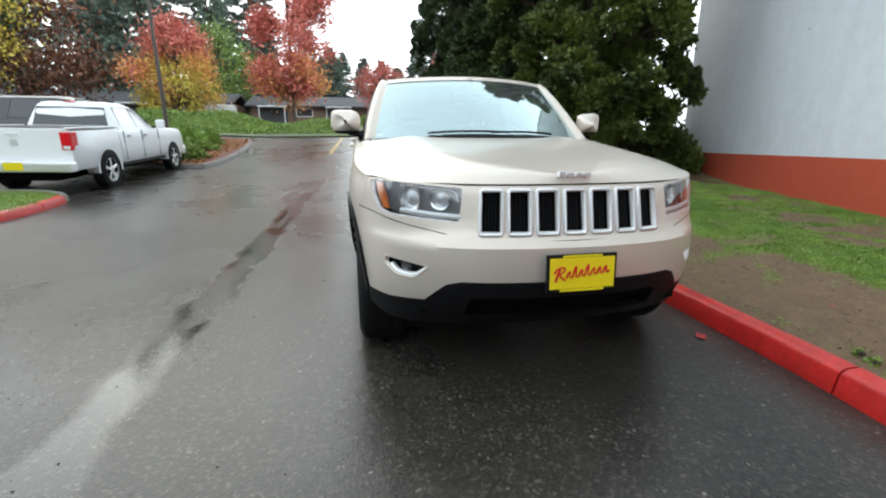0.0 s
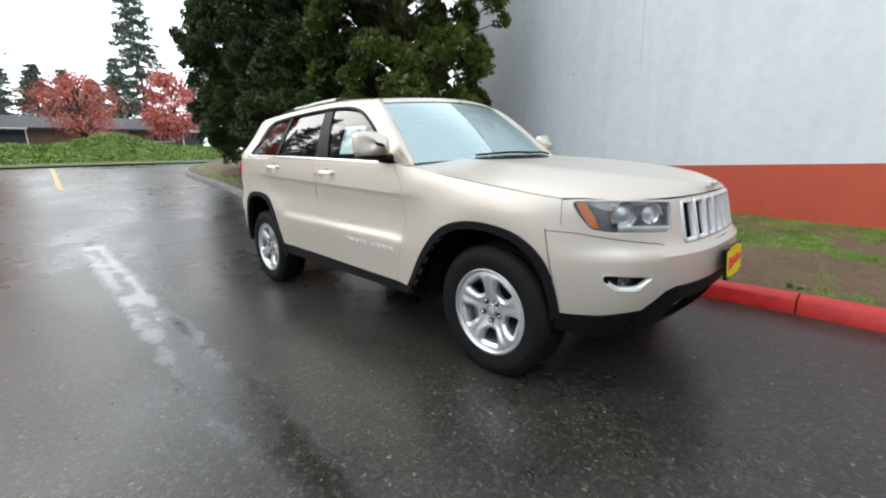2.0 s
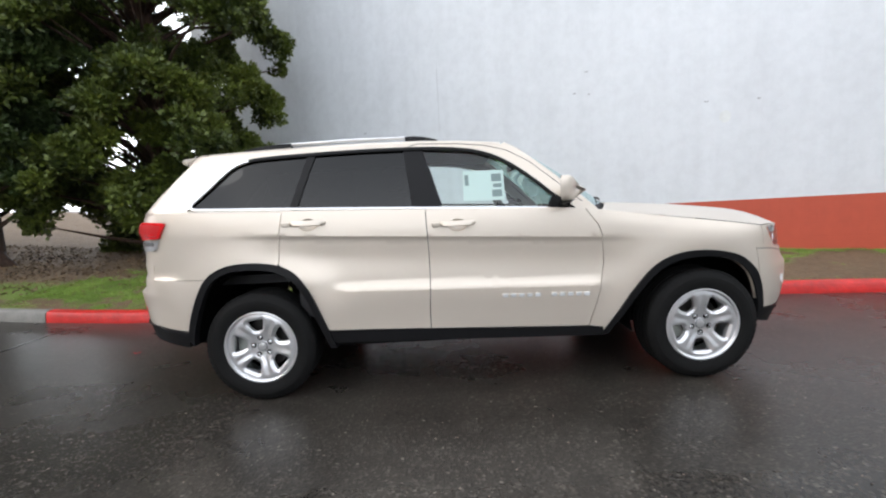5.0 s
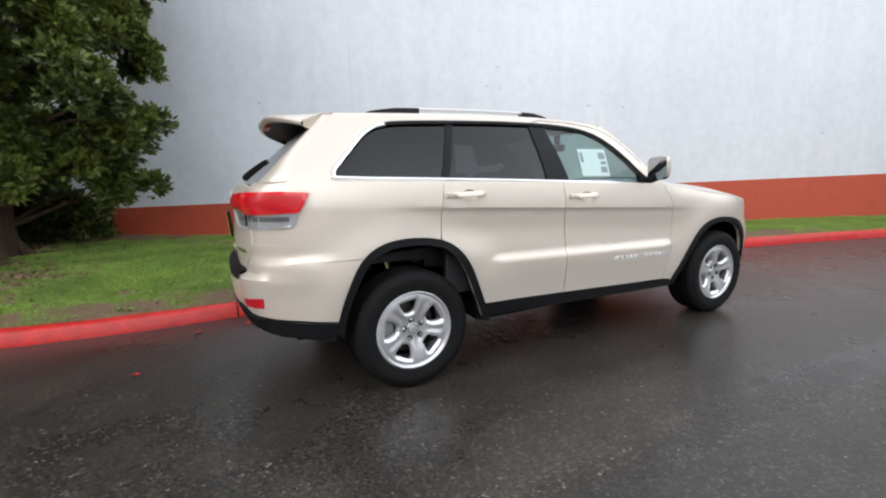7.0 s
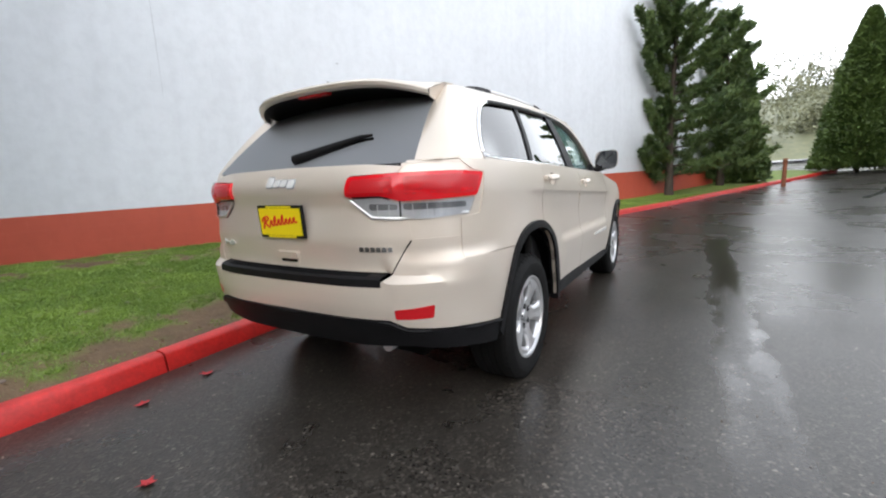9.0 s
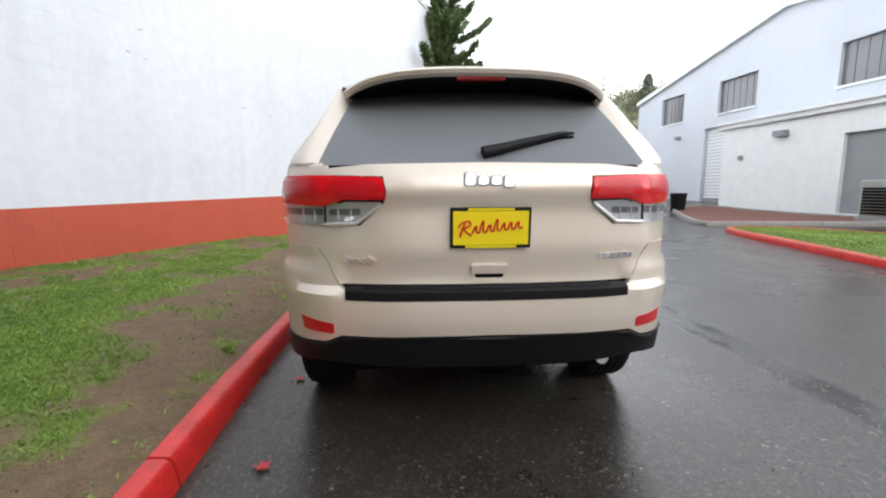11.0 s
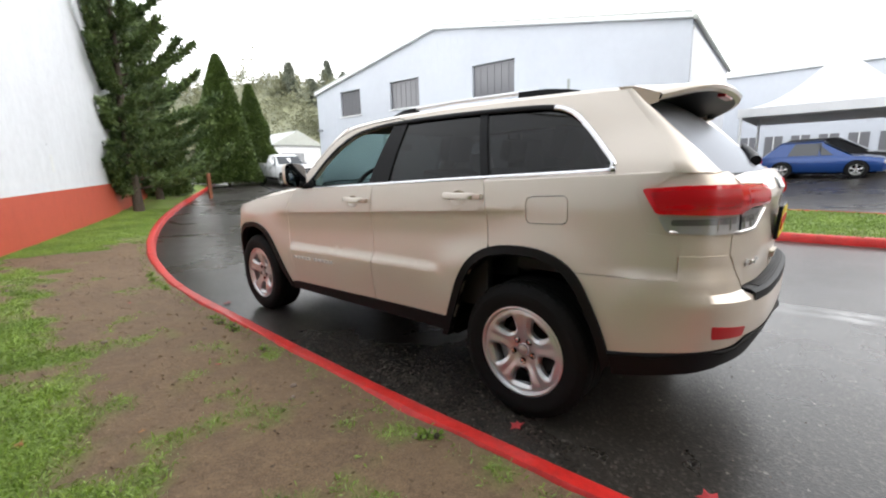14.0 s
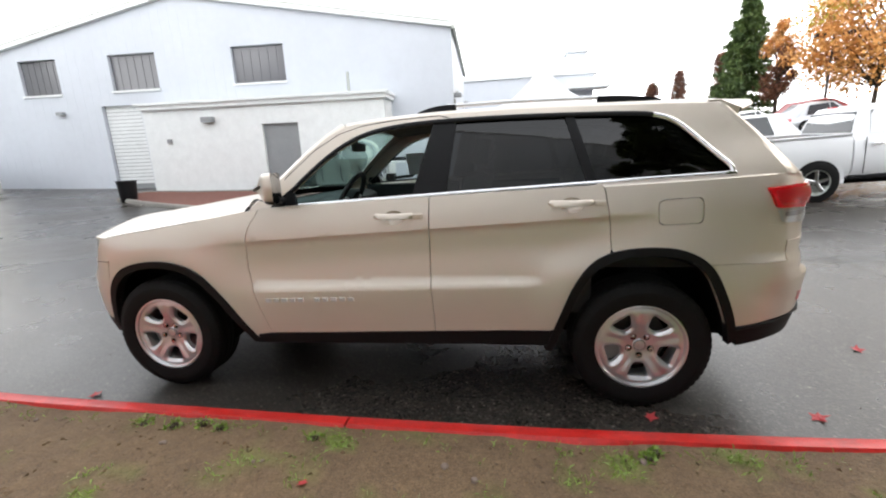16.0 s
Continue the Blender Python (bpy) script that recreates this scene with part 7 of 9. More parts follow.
ISL = [(-5.95, 2.6), (-5.96, 4.2), (-6.25, 5.1), (-7.1, 5.45), (-8.3, 5.0), (-9.3, 3.2), (-9.6, 0.5), (-9.6, -2.2), (-9.3, -4.2), (-8.6, -5.6), (-7.6, -6.2), (-7.15, -5.6), (-6.75, -3.8), (-6.25, -1.4), (-6.05, 0.8)]
isl_loop = island("grass_island", ISL, M_SOIL, "wet grass island with a red kerb", M_KERB, kerb_label="red-painted kerb round the grass island", nose=4.6)
island("mulch_bed", [(-7.9, -7.6), (-8.1, -8.6), (-10.0, -12.6), (-10.6, -13.6), (-12.6, -14.1), (-12.6, -10), (-12.5, -6.2), (-10.0, -6.8)], M_BED, "reddish bark mulch bed by the workshop", M_KERB_GREY, 0.09, kerb_label="grey concrete kerb of the mulch bed")
island("shrub_island", [(-5.4, 10.0), (-5.25, 11.5), (-5.3, 14.5), (-5.9, 18.3), (-7.2, 19.0), (-9.0, 18.0), (-9.6, 14.0), (-8.6, 11.2), (-6.8, 10.6)], M_BED, "planted island with shrubs and bark", M_KERB_GREY, 0.12, kerb_label="grey concrete kerb of the shrub island")
rs = random.Random(9)
for i in range(11):
    x, y = rs.uniform(-8.4, -6.1), rs.uniform(11.4, 17.5)
    shrub("shrub", x, y, rs.uniform(0.40, 0.7), rs.uniform(0.28, 0.55), 2200, 100 + i, (M_IVY, M_ARB, M_GRASS)[i % 3], "rounded green shrub on the planted island", float(road_z(x, y)) + 0.1, 0.09)
stuff_pts = [(rs.uniform(-9, -5.6), rs.uniform(10.6, 18)) for _ in range(2500)]
stuff_field("leaf_litter", [(x, y, float(road_z(x, y)) + 0.13) for x, y in stuff_pts], [(rs.gauss(0, 1), rs.gauss(0, 1), 0.3) for _ in stuff_pts], 0.10, 0.04, M_TANLEAF, 3, "tan fallen leaves on the planted island", "leaf litter")


def lamp_post(x, y, z, h, heads, label):
    root = empty("lamp_post", pose(x, y, z))
    lathe("base", [(-0.3, 0.22), (0.5, 0.22), (0.52, 0.14), (0.54, 0.001)], M_KERB_GREY, root, 16, "Z")
    tube_ob("pole", [(0, 0, 0.4), (0, 0, h)], [0.085, 0.06], M_POLE, root, 10)
    for a in heads:
        c, s = math.cos(a), math.sin(a)
        hd = tube_ob("arm", [(0, 0, h - 0.1), (0.5 * c, 0.5 * s, h - 0.02)], 0.035, M_POLE, root, 8)
        bm = bmesh.new()
        box_bm(bm, (0.4, -0.22, h - 0.10), (1.05, 0.22, h + 0.12), 0.06, Matrix.Rotation(a, 4, "Z"))
        part("lamp_head", bm, M_POLE, hd)
    return tagged(root, label, "street lamp", "lot lamp posts")


lamp_post(-8.6, 16.2, float(road_z(-8.6, 16.2)), 5.9, (0.5, 0.5 + math.pi), "dark brown car-park lamp post with two heads")
lamp_post(-30.5, 21.6, float(road_z(-30.5, 21.6)), 5.3, (1.4, 1.4 + math.pi), "dark brown twin-headed car-park lamp post")

# ---------- workshop building ----------
FA, FB = Vector((-13.84, -23.25, 0)), Vector((-15.2, -1.56, 0))
FD = (FB - FA).normalized()
FN = Vector((-FD.y, FD.x, 0)) if Vector((-FD.y, FD.x, 0)).x > 0 else Vector((FD.y, -FD.x, 0))
FLEN = (FB - FA).length


def fac(s, z, out=0.0):
    return FA + FD * s + FN * out + Vector((0, 0, z))


def wall_panel(name, s0, s1, z0, z1, out, thick, material, parent, label=""):
    v = [fac(s, z, o) for o in (out, out - thick) for s, z in ((s0, z0), (s1, z0), (s1, z1), (s0, z1))]
    return mesh_ob(name, v, [(0, 1, 2, 3), (7, 6, 5, 4), (0, 4, 5, 1), (1, 5, 6, 2), (2, 6, 7, 3), (3, 7, 4, 0)], material, parent, False, label)


def build_workshop():
    root = empty("workshop")
    apex = 10.15
    tops = [(0, 6.28), (apex, 8.28), (FLEN, 6.32)]
    wins = [(2.4, 4.25), (6.75, 8.95), (12.40, 14.70)]
    door = (6.0, 7.85)
    wz = (4.66, 6.13)
    # facade sheet with real openings
    fn = lambda s, z, off=0.0: fac(s, z, off)
    holes = [[(a, wz[0]), (b, wz[0]), (b, wz[1]), (a, wz[1])] for a, b in wins]
    holes.append([(door[0], 0.2), (door[1], 0.2), (door[1], 4.05), (door[0], 4.05)])
    patch("facade_sheet", [[(0, 0.0), (FLEN, 0.0)] + tops[::-1]] + holes, fn, M_METALWALL, root, 1.2, 0.0, 0.25, "white metal siding", False)
    # siding ribs
    for i in range(52):
        s = 0.2 + i * 0.42
        if s > FLEN:
            break
        zt = np.interp(s, [t[0] for t in tops], [t[1] for t in tops]) - 0.1
        spans = [(0.2, zt)]
        for a, b in wins:
            if a - 0.1 < s < b + 0.1:
                spans = [(0.2, wz[0] - 0.1), (wz[1] + 0.1, zt)]
        if door[0] - 0.1 < s < door[1] + 0.1:
            spans = [(4.15, wz[0] - 0.1 if wins[1][0] - 0.1 < s < wins[1][1] + 0.1 else zt)] + ([(wz[1] + 0.1, zt)] if wins[1][0] - 0.1 < s < wins[1][1] + 0.1 else [])
        for a, b in spans:
            wall_panel("siding_rib", s - 0.015, s + 0.015, a, b, 0.0035, 0.003, M_METALWALL, root)
    for a, b in wins:
        w = wall_panel("window", a + 0.02, b - 0.02, wz[0] + 0.02, wz[1] - 0.02, -0.16, 0.03, M_SHOPGLASS, root, "dull grey upper workshop window")
        k = 6
        for i in range(k + 1):
            s = a + (b - a) * i / k
            wall_panel("curtain_strip", s - 0.012, s + 0.012, wz[0], wz[1], -0.14, 0.02, M_SHOPGLASS, w)
        wall_panel("window_sill", a - 0.05, b + 0.05, wz[0] - 0.08, wz[0], 0.06, 0.2, M_TRIM, w)
    d = wall_panel("roller_door", door[0], door[1], 0.2, 4.05, -0.2, 0.05, M_GREYDOOR, root, "white roller shutter")
    for i in range(22):
        z = 0.6 + 0.16 * i
        wall_panel("slat", door[0] + 0.03, door[1] - 0.03, z, z + 0.135, -0.165, 0.03, M_TRIM, d)
    # gable trim, roof and long side
    for (s0, z0), (s1, z1) in zip(tops, tops[1:]):
        v = []
        for o in (0.18, -0.1):
            v += [fac(s0, z0 - 0.07, o), fac(s1, z1 - 0.07, o), fac(s1, z1 + 0.10, o), fac(s0, z0 + 0.10, o)]
        mesh_ob("gable_trim", v, [(0, 1, 2, 3), (7, 6, 5, 4), (0, 4, 5, 1), (1, 5, 6, 2), (2, 6, 7, 3), (3, 7, 4, 0)], M_TRIM, root)
        v = [fac(s0, z0 + 0.1, 0.18), fac(s1, z1 + 0.1, 0.18), fac(s1, z1 + 0.1, -11.5), fac(s0, z0 + 0.1, -11.5)]
        v += [p + Vector((0, 0, 0.07)) for p in v]
        mesh_ob("roof_sheet", v, [(0, 1, 5, 4), (1, 2, 6, 5), (2, 3, 7, 6), (3, 0, 4, 7), (4, 5, 6, 7), (3, 2, 1, 0)], M_GALV, root)
    for s in (0.0, FLEN):
        v = [fac(s, 0.0, 0), fac(s, 0.0, -11.5), fac(s, 6.28, -11.5), fac(s, 6.28, 0)]
        v += [p + FD * (0.2 if s == 0 else -0.2) for p in v]
        mesh_ob("side_wall", v, [(0, 1, 2, 3), (7, 6, 5, 4), (3, 2, 6, 7)], M_METALWALL, root)
    v = [fac(0, 0, -11.5), fac(FLEN, 0, -11.5), fac(FLEN, 6.3, -11.5), fac(apex, 8.3, -11.5), fac(0, 6.3, -11.5)]
    mesh_ob("back_wall", v, [(4, 3, 2, 1, 0)], M_METALWALL, root)
    # gutter down the near corner
    tube_ob("gutter", [fac(FLEN + 0.1, 6.25, 0.2), fac(FLEN + 0.1, 6.2, -11.5)], 0.09, M_GALV, root, 8)
    for s, z in ((3.9, 3.75), (0.1, 3.9)):
        lm = wall_panel("wall_lamp", s, s + 0.3, z, z + 0.14, 0.2, 0.22, M_GREYDOOR, root)
    # lamps and conduit on the gable end
    for o, z in ((-0.25, 3.72), (-10.2, 4.4)):
        at = fac(FLEN + 0.10, z, o)
        lm = box("wall_lamp", tuple(at + Vector((-0.16, -0.06, -0.08))), tuple(at + Vector((0.16, 0.24, 0.08))), M_GREYDOOR, root, 0.03)
        tube_ob("lamp_arm", [at + Vector((0, -0.1, 0.05)), at + Vector((0, 0.12, 0.16))], 0.025, M_GALV, lm, 6)
    tube_ob("conduit", [fac(FLEN + 0.04, 0.1, -0.7), fac(FLEN + 0.04, 3.1, -0.7), fac(FLEN + 0.04, 3.6, -0.4)], 0.03, M_GALV, root, 6)
    # annex in front, with its cornice and grey door
    a0, a1, out = 9.05, 19.15, 1.45
    gd = (14.1, 15.6)
    fa = lambda s, z, off=0.0: fac(s, z, out + off)
    patch("annex_wall", [[(a0, 0.0), (a1, 0.0), (a1, 3.58), (a0, 3.58)], [(gd[0], 0.3), (gd[1], 0.3), (gd[1], 2.85), (gd[0], 2.85)]], fa, M_TRIM, root, 1.0, 0.0, 0.2, "white rendered annex wall", False)
    for s in (a0, a1):
        v = [fac(s, 0, out), fac(s, 0, 0), fac(s, 3.58, 0), fac(s, 3.58, out)]
        mesh_ob("annex_side", v, [(0, 1, 2, 3)], M_TRIM, root)
    wall_panel("cornice", a0 - 0.12, a1 + 0.12, 3.58, 3.75, out + 0.14, out + 0.1, M_TRIM, root)
    wall_panel("cornice", a0 - 0.18, a1 + 0.18, 3.75, 3.85, out + 0.22, out + 0.2, M_TRIM, root, "white cornice capping")
    wall_panel("grey_door", gd[0], gd[1], 0.3, 2.85, out - 0.14, 0.05, M_GREYDOOR, root, "grey steel service door")
    wall_panel("wall_lamp", 11.7, 12.15, 3.0, 3.2, out + 0.26, 0.26, M_GREYDOOR, root)
    wall_panel("meter_box", 10.0, 10.16, 2.25, 2.42, out + 0.1, 0.1, M_GREYDOOR, root)
    tube_ob("vent_pipe", [fac(17.6, 3.6, 0.8), fac(17.6, 4.7, 0.8)], 0.06, M_GALV, root, 8)
    tagged(root, "white metal-clad workshop with gable, annex and dark windows", "building")


build_workshop()


def hvac(x, y, z, L, w, h, rot, label):
    root = empty("air_conditioner", pose(x, y, z, 0, 0, rot))
    box("cabinet", (-L / 2, -w / 2, 0.12), (L / 2, w / 2, h), M_GALV, root, 0.03, "grey-green sheet-metal cabinet")
    box("skid", (-L / 2 - 0.05, -w / 2 - 0.03, 0.0), (L / 2 + 0.05, w / 2 + 0.03, 0.12), M_GREYDOOR, root, 0.01)
    for i in range(9):
        zz = 0.22 + (h - 0.4) * i / 9
        box("louvre", (-L / 2 + 0.08, -w / 2 - 0.025, zz), (-L / 2 + 0.75, -w / 2, zz + (h - 0.4) / 13), M_DARK, root)
        box("louvre", (-L / 2 - 0.02, -w / 2 + 0.1, zz), (-L / 2, w / 2 - 0.1, zz + (h - 0.4) / 13), M_DARK, root)
    box("access_panel", (L / 2 - 0.9, -w / 2 - 0.015, 0.25), (L / 2 - 0.1, -w / 2, h - 0.12), M_GALV, root, 0.01)
    for i, x in enumerate(np.linspace(-L / 2 + 0.9, L / 2 - 0.15, 4)):
        box("panel_seam", (x - 0.01, -w / 2 - 0.018, 0.16), (x + 0.01, -w / 2 - 0.002, h - 0.04), M_GREYDOOR, root)
        tube_ob("refrigerant_pipe", [(x + 0.12, -w / 2 - 0.03, h - 0.25), (x + 0.16, -w / 2 - 0.09, 0.45), (x + 0.30, -w / 2 - 0.06, 0.22)], 0.018, M_PLASTIC, root, 6)
    for x in (-L / 2 + 0.5, -L / 2 + 1.35):
        box("vent_cowl", (x - 0.14, -0.14, h), (x + 0.14, 0.16, h + 0.24), M_GREYDOOR, root, 0.02)
    tube_ob("gas_pipe", [(-L / 2 + 0.8, -w / 2 - 0.10, 0.30), (L / 2 + 0.9, -w / 2 - 0.10, 0.26)], 0.028, M_GALV, root, 8)
    return tagged(root, label, "air conditioner")


p = fac(17.5, 0, 2.35)
hvac(p.x, p.y, float(road_z(p.x, p.y)) + 0.02, 3.2, 1.0, 1.15, math.degrees(math.atan2(FD.y, FD.x)), "grey-green packaged air conditioner beside the annex")


def boom():
    """A folded black hoist arm on a low base, with a pale hose, lying along the facade."""
    root = empty("hoist_arm")
    g = float(road_z(*fac(19, 0, 1.6).xy))

    def at(s, z, o=1.6):
        return fac(s, g + z, o)
    for o in (1.5, 1.72):
        tube_ob("arm_bar", [at(18.9, 1.06, o), at(20.6, 1.08, o)], 0.075, M_PLASTIC, root, 6)
        tube_ob("arm_strut", [at(20.6, 1.05, o), at(20.1, 0.40, o)], 0.075, M_PLASTIC, root, 6)
        tube_ob("base_bar", [at(20.1, 0.38, o), at(18.9, 0.30, o)], 0.06, M_PLASTIC, root, 6)
        tube_ob("base_bar", [at(20.0, 0.22, o), at(18.9, 0.18, o)], 0.045, M_PLASTIC, root, 6)
    tube_ob("hose", [at(19.0, 1.05, 1.85), at(19.4, 0.93, 1.85), at(19.9, 0.94, 1.85), at(20.5, 1.08, 1.85)], 0.03, M_TRIM, root, 6)
    box("battery_box", (-0.22, -0.25, 0.05), (0.22, 0.25, 0.5), M_PLASTIC, root, 0.03, m=Matrix.Translation(at(19.2, 0.0)) @ Matrix.Rotation(math.atan2(FD.y, FD.x), 4, "Z"))
    tagged(root, "folded black hoist arm lying by the workshop wall", "hoist")
    cart = empty("tool_cart")
    mm = Matrix.Translation(at(21.0, 0.0, 1.4)) @ Matrix.Rotation(math.atan2(FD.y, FD.x), 4, "Z")
    box("cart_body", (-0.27, -0.26, 0.08), (0.27, 0.26, 0.55), M_GREYDOOR, cart, 0.03, m=mm)
    for x in (-0.2, 0.2):
        box("cart_foot", (x - 0.05, -0.28, -0.02), (x + 0.05, 0.28, 0.08), M_PLASTIC, cart, 0.01, m=mm)
    tube_ob("handle", [mm @ Vector(q) for q in ((-0.1, -0.1, 0.53), (-0.02, -0.1, 0.76), (0.10, -0.1, 0.80), (0.17, -0.1, 0.54))], 0.03, M_PLASTIC, cart, 6)
    tagged(cart, "grey steel cart with a black handle", "cart")
    sl = empty("concrete_slab")
    box("slab", (-3.2, -0.5, -0.1), (3.2, 0.5, 0.06), M_KERB_GREY, sl, 0.02, m=Matrix.Translation(at(19.3, -0.02, 1.7)) @ Matrix.Rotation(math.atan2(FD.y, FD.x), 4, "Z"))
    tagged(sl, "low concrete slab along the workshop", "slab")


boom()


def bin_(x, y):
    z = float(road_z(x, y)) - 0.02
    root = empty("litter_bin", pose(x, y, z))
    lathe("body", [(0.0, 0.001), (0.0, 0.24), (0.05, 0.26), (0.72, 0.31), (0.74, 0.33), (0.78, 0.33), (0.78, 0.28), (0.5, 0.26), (0.5, 0.001)], M_PLASTIC, root, 20, "Z")
    lathe("foot_ring", [(0, 0.25), (-0.01, 0.25), (-0.01, 0.3), (0.03, 0.3)], M_PLASTIC, root, 20, "Z")
    return tagged(root, "black tapered planter tub by the annex corner", "tub")


bin_(-10.35, -12.9)
post = empty("marker_post", pose(-4.75, -18.3, float(road_z(-4.75, -18.3)) + 0.1))
box("post", (-0.07, -0.07, -0.2), (0.07, 0.07, 0.98), M_POSTWOOD, post, 0.015)
box("post_cap", (-0.085, -0.085, 0.98), (0.085, 0.085, 1.02), M_POSTWOOD, post, 0.015)
tagged(post, "rust-brown square marker post by the kerb", "post")


def bucket(x, y):
    z = float(road_z(x, y))
    root = empty("bucket", pose(x, y, z))
    lathe("pail", [(0.0, 0.001), (0.0, 0.20), (0.02, 0.21), (0.50, 0.26), (0.51, 0.275), (0.53, 0.275), (0.53, 0.255), (0.05, 0.20), (0.04, 0.001)], M_BLUEPAINT, root, 20, m=Matrix.Rotation(radians(-90), 4, "Y"), label="blue pail")
    tube_ob("bail", [(0.27 * math.cos(a), 0.06 * math.sin(a), 0.51 - 0.16 * math.sin(a)) for a in np.linspace(0, math.pi, 9)], 0.008, M_GALV, root, 5)
    tagged(root, "blue plastic bucket by the workshop's gable end", "bucket")


bucket(-23.9, -1.2)


def tent(x, y, z, w, h_eave, h_top, label):
    """A peaked marquee: four legs, swept roof and scalloped valance."""
    root = empty("marquee", pose(x, y, z))
    rows = []
    n = 14
    for i in range(n + 1):
        t = i / n
        q = (1 - t) ** 1.0
        zz = h_eave + (h_top - h_eave) * t ** 1.9
        ring = []
        for k in range(33):
            a = 2 * math.pi * k / 32
            c, s = math.cos(a), math.sin(a)
            m = max(abs(c), abs(s))
            ring.append((w / 2 * q * c / m, w / 2 * q * s / m, zz))
        rows.append(ring)
    loft("canopy", rows, M_TENT, root, "white peaked tent fabric", 50)
    rows = []
    for dz in (0.0, -0.35):
        rows.append([(w / 2 * math.cos(a) / max(abs(math.cos(a)), abs(math.sin(a))), w / 2 * math.sin(a) / max(abs(math.cos(a)), abs(math.sin(a))), h_eave + dz) for a in [2 * math.pi * k / 32 for k in range(33)]])
    loft("valance", rows, M_TENT, root)
    for sx in (-1, 1):
        for sy in (-1, 1):
            tube_ob("leg", [(sx * w * 0.48, sy * w * 0.48, -0.1), (sx * w * 0.48, sy * w * 0.48, h_eave)], 0.06, M_TRIM, root, 8)
    return tagged(root, label, "marquee")


tent(-22.6, 2.5, float(road_z(-22.6, 2.5)), 6.2, 2.75, 5.25, "white peaked marquee over the far lot")


def showroom():
    root = empty("showroom")
    z = 1.0
    box("wall", (-50, -6.0, z - 1), (-36.0, 7.6, z + 6.2), M_METALWALL, root)
    box("roof_edge", (-50.3, -6.3, z + 6.2), (-35.8, 7.9, z + 6.45), M_TRIM, root, 0.05)
    for i in range(7):
        y = -2.6 + i * 1.45
        w = box("window", (-36.06, y, z + 0.5), (-35.94, y + 1.0, z + 1.9), M_SHOPGLASS, root)
        box("mullion", (-35.95, y + 0.47, z + 0.5), (-35.90, y + 0.53, z + 1.9), M_TRIM, w)
    box("canopy", (-36.0, 5.0, z + 4.9), (-34.2, 8.6, z + 5.15), M_TRIM, root, 0.04)
    tw = box("tower", (-41.5, 5.9, z + 6.4), (-39.5, 7.5, z + 8.6), M_METALWALL, root, 0.05)
    box("tower_cap", (-41.7, 5.7, z + 8.6), (-39.3, 7.7, z + 8.8), M_TRIM, tw, 0.05)
    tagged(root, "pale two-storey showroom with grey windows behind the marquee", "building")


showroom()
box_h = empty("small_house")
box("wall", (-29.0, -53.0, 0.5), (-22.6, -47.0, 4.6), M_TRIM, box_h)
mesh_ob("roof", [(-29.4, -46.6, 4.5), (-22.2, -46.6, 4.5), (-25.8, -46.6, 6.3), (-29.4, -53.4, 4.5), (-22.2, -53.4, 4.5), (-25.8, -53.4, 6.3)], [(0, 1, 2), (5, 4, 3), (1, 4, 5, 2), (0, 2, 5, 3), (0, 3, 4, 1)], M_GALV, box_h)
box("garage_door", (-26.6, -47.06, 1.2), (-23.6, -46.96, 3.6), M_GREYDOOR, box_h)
tagged(box_h, "small white gabled shed far down the drive", "shed")


# ---------- wooded hill ----------
def hill_z(x, y):
    return 2 + 17 * np.exp(-((x + 62) / 34) ** 2 - ((y + 104) / 30) ** 2) + 7 * np.exp(-((x + 20) / 40) ** 2 - ((y + 110) / 20) ** 2)


def build_hill():
    xs, ys = np.arange(-150, 60, 6.0), np.arange(-170, -56, 6.0)
    X, Y = np.meshgrid(xs, ys)
    Z = hill_z(X, Y) + 2.4 - 5 * np.exp(-((Y + 58) / 6) ** 2)
    verts = np.stack([X.ravel(), Y.ravel(), Z.ravel()], 1)
    nx = len(xs)
    faces = [(j * nx + i, j * nx + i + 1, (j + 1) * nx + i + 1, (j + 1) * nx + i) for j in range(len(ys) - 1) for i in range(nx - 1)]
    # hill and scrub carry the mist in their pale colour
    tagged(mesh_ob("hill", verts, faces, M_HILL, None, True), "wooded hillside, mist put into its pale olive colour", "hill", kind="structure")
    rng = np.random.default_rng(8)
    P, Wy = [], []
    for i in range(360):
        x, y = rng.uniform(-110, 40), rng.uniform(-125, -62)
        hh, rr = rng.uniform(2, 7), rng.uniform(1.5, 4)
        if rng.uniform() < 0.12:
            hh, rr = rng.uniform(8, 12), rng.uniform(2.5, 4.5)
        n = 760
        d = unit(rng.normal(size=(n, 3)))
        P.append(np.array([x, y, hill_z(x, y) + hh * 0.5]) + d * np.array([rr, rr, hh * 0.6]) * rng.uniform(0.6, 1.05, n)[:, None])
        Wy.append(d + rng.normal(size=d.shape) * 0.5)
    stuff_field("hill_woods", np.concatenate(P), np.concatenate(Wy), 0.42, 0.18, M_HILL, 4, "olive and yellow scrub woods on the hill, mist put into their pale colour", "woods")


build_hill()
# hilltop trees: haze painted in by a paler leaf
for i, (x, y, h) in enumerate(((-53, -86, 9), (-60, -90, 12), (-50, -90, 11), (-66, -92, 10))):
    fir(x, y, float(hill_z(x, y)) - 1, h, 3.4, 120 + i, M_HAZE, "tree on the hilltop, mist put into its pale leaf colour", 0.8)
fir(-38.5, 20.2, 1.4, 11.5, 3.0, 130, M_SPRUCE, "dark conifer across the far lot")
maple(-30.5, 24.5, 3.0, 9.5, 4.2, 131, [M_ORANGE, M_ORANGE, M_YELLOW], "big orange maple across the far lot", 15000, 0.24)
maple(-35, 21.0, 3.0, 7.0, 1.2, 132, [M_BRONZE, M_ORANGE], "slim russet columnar tree in the lot", 9000, 0.15, 0.9, 0.1)
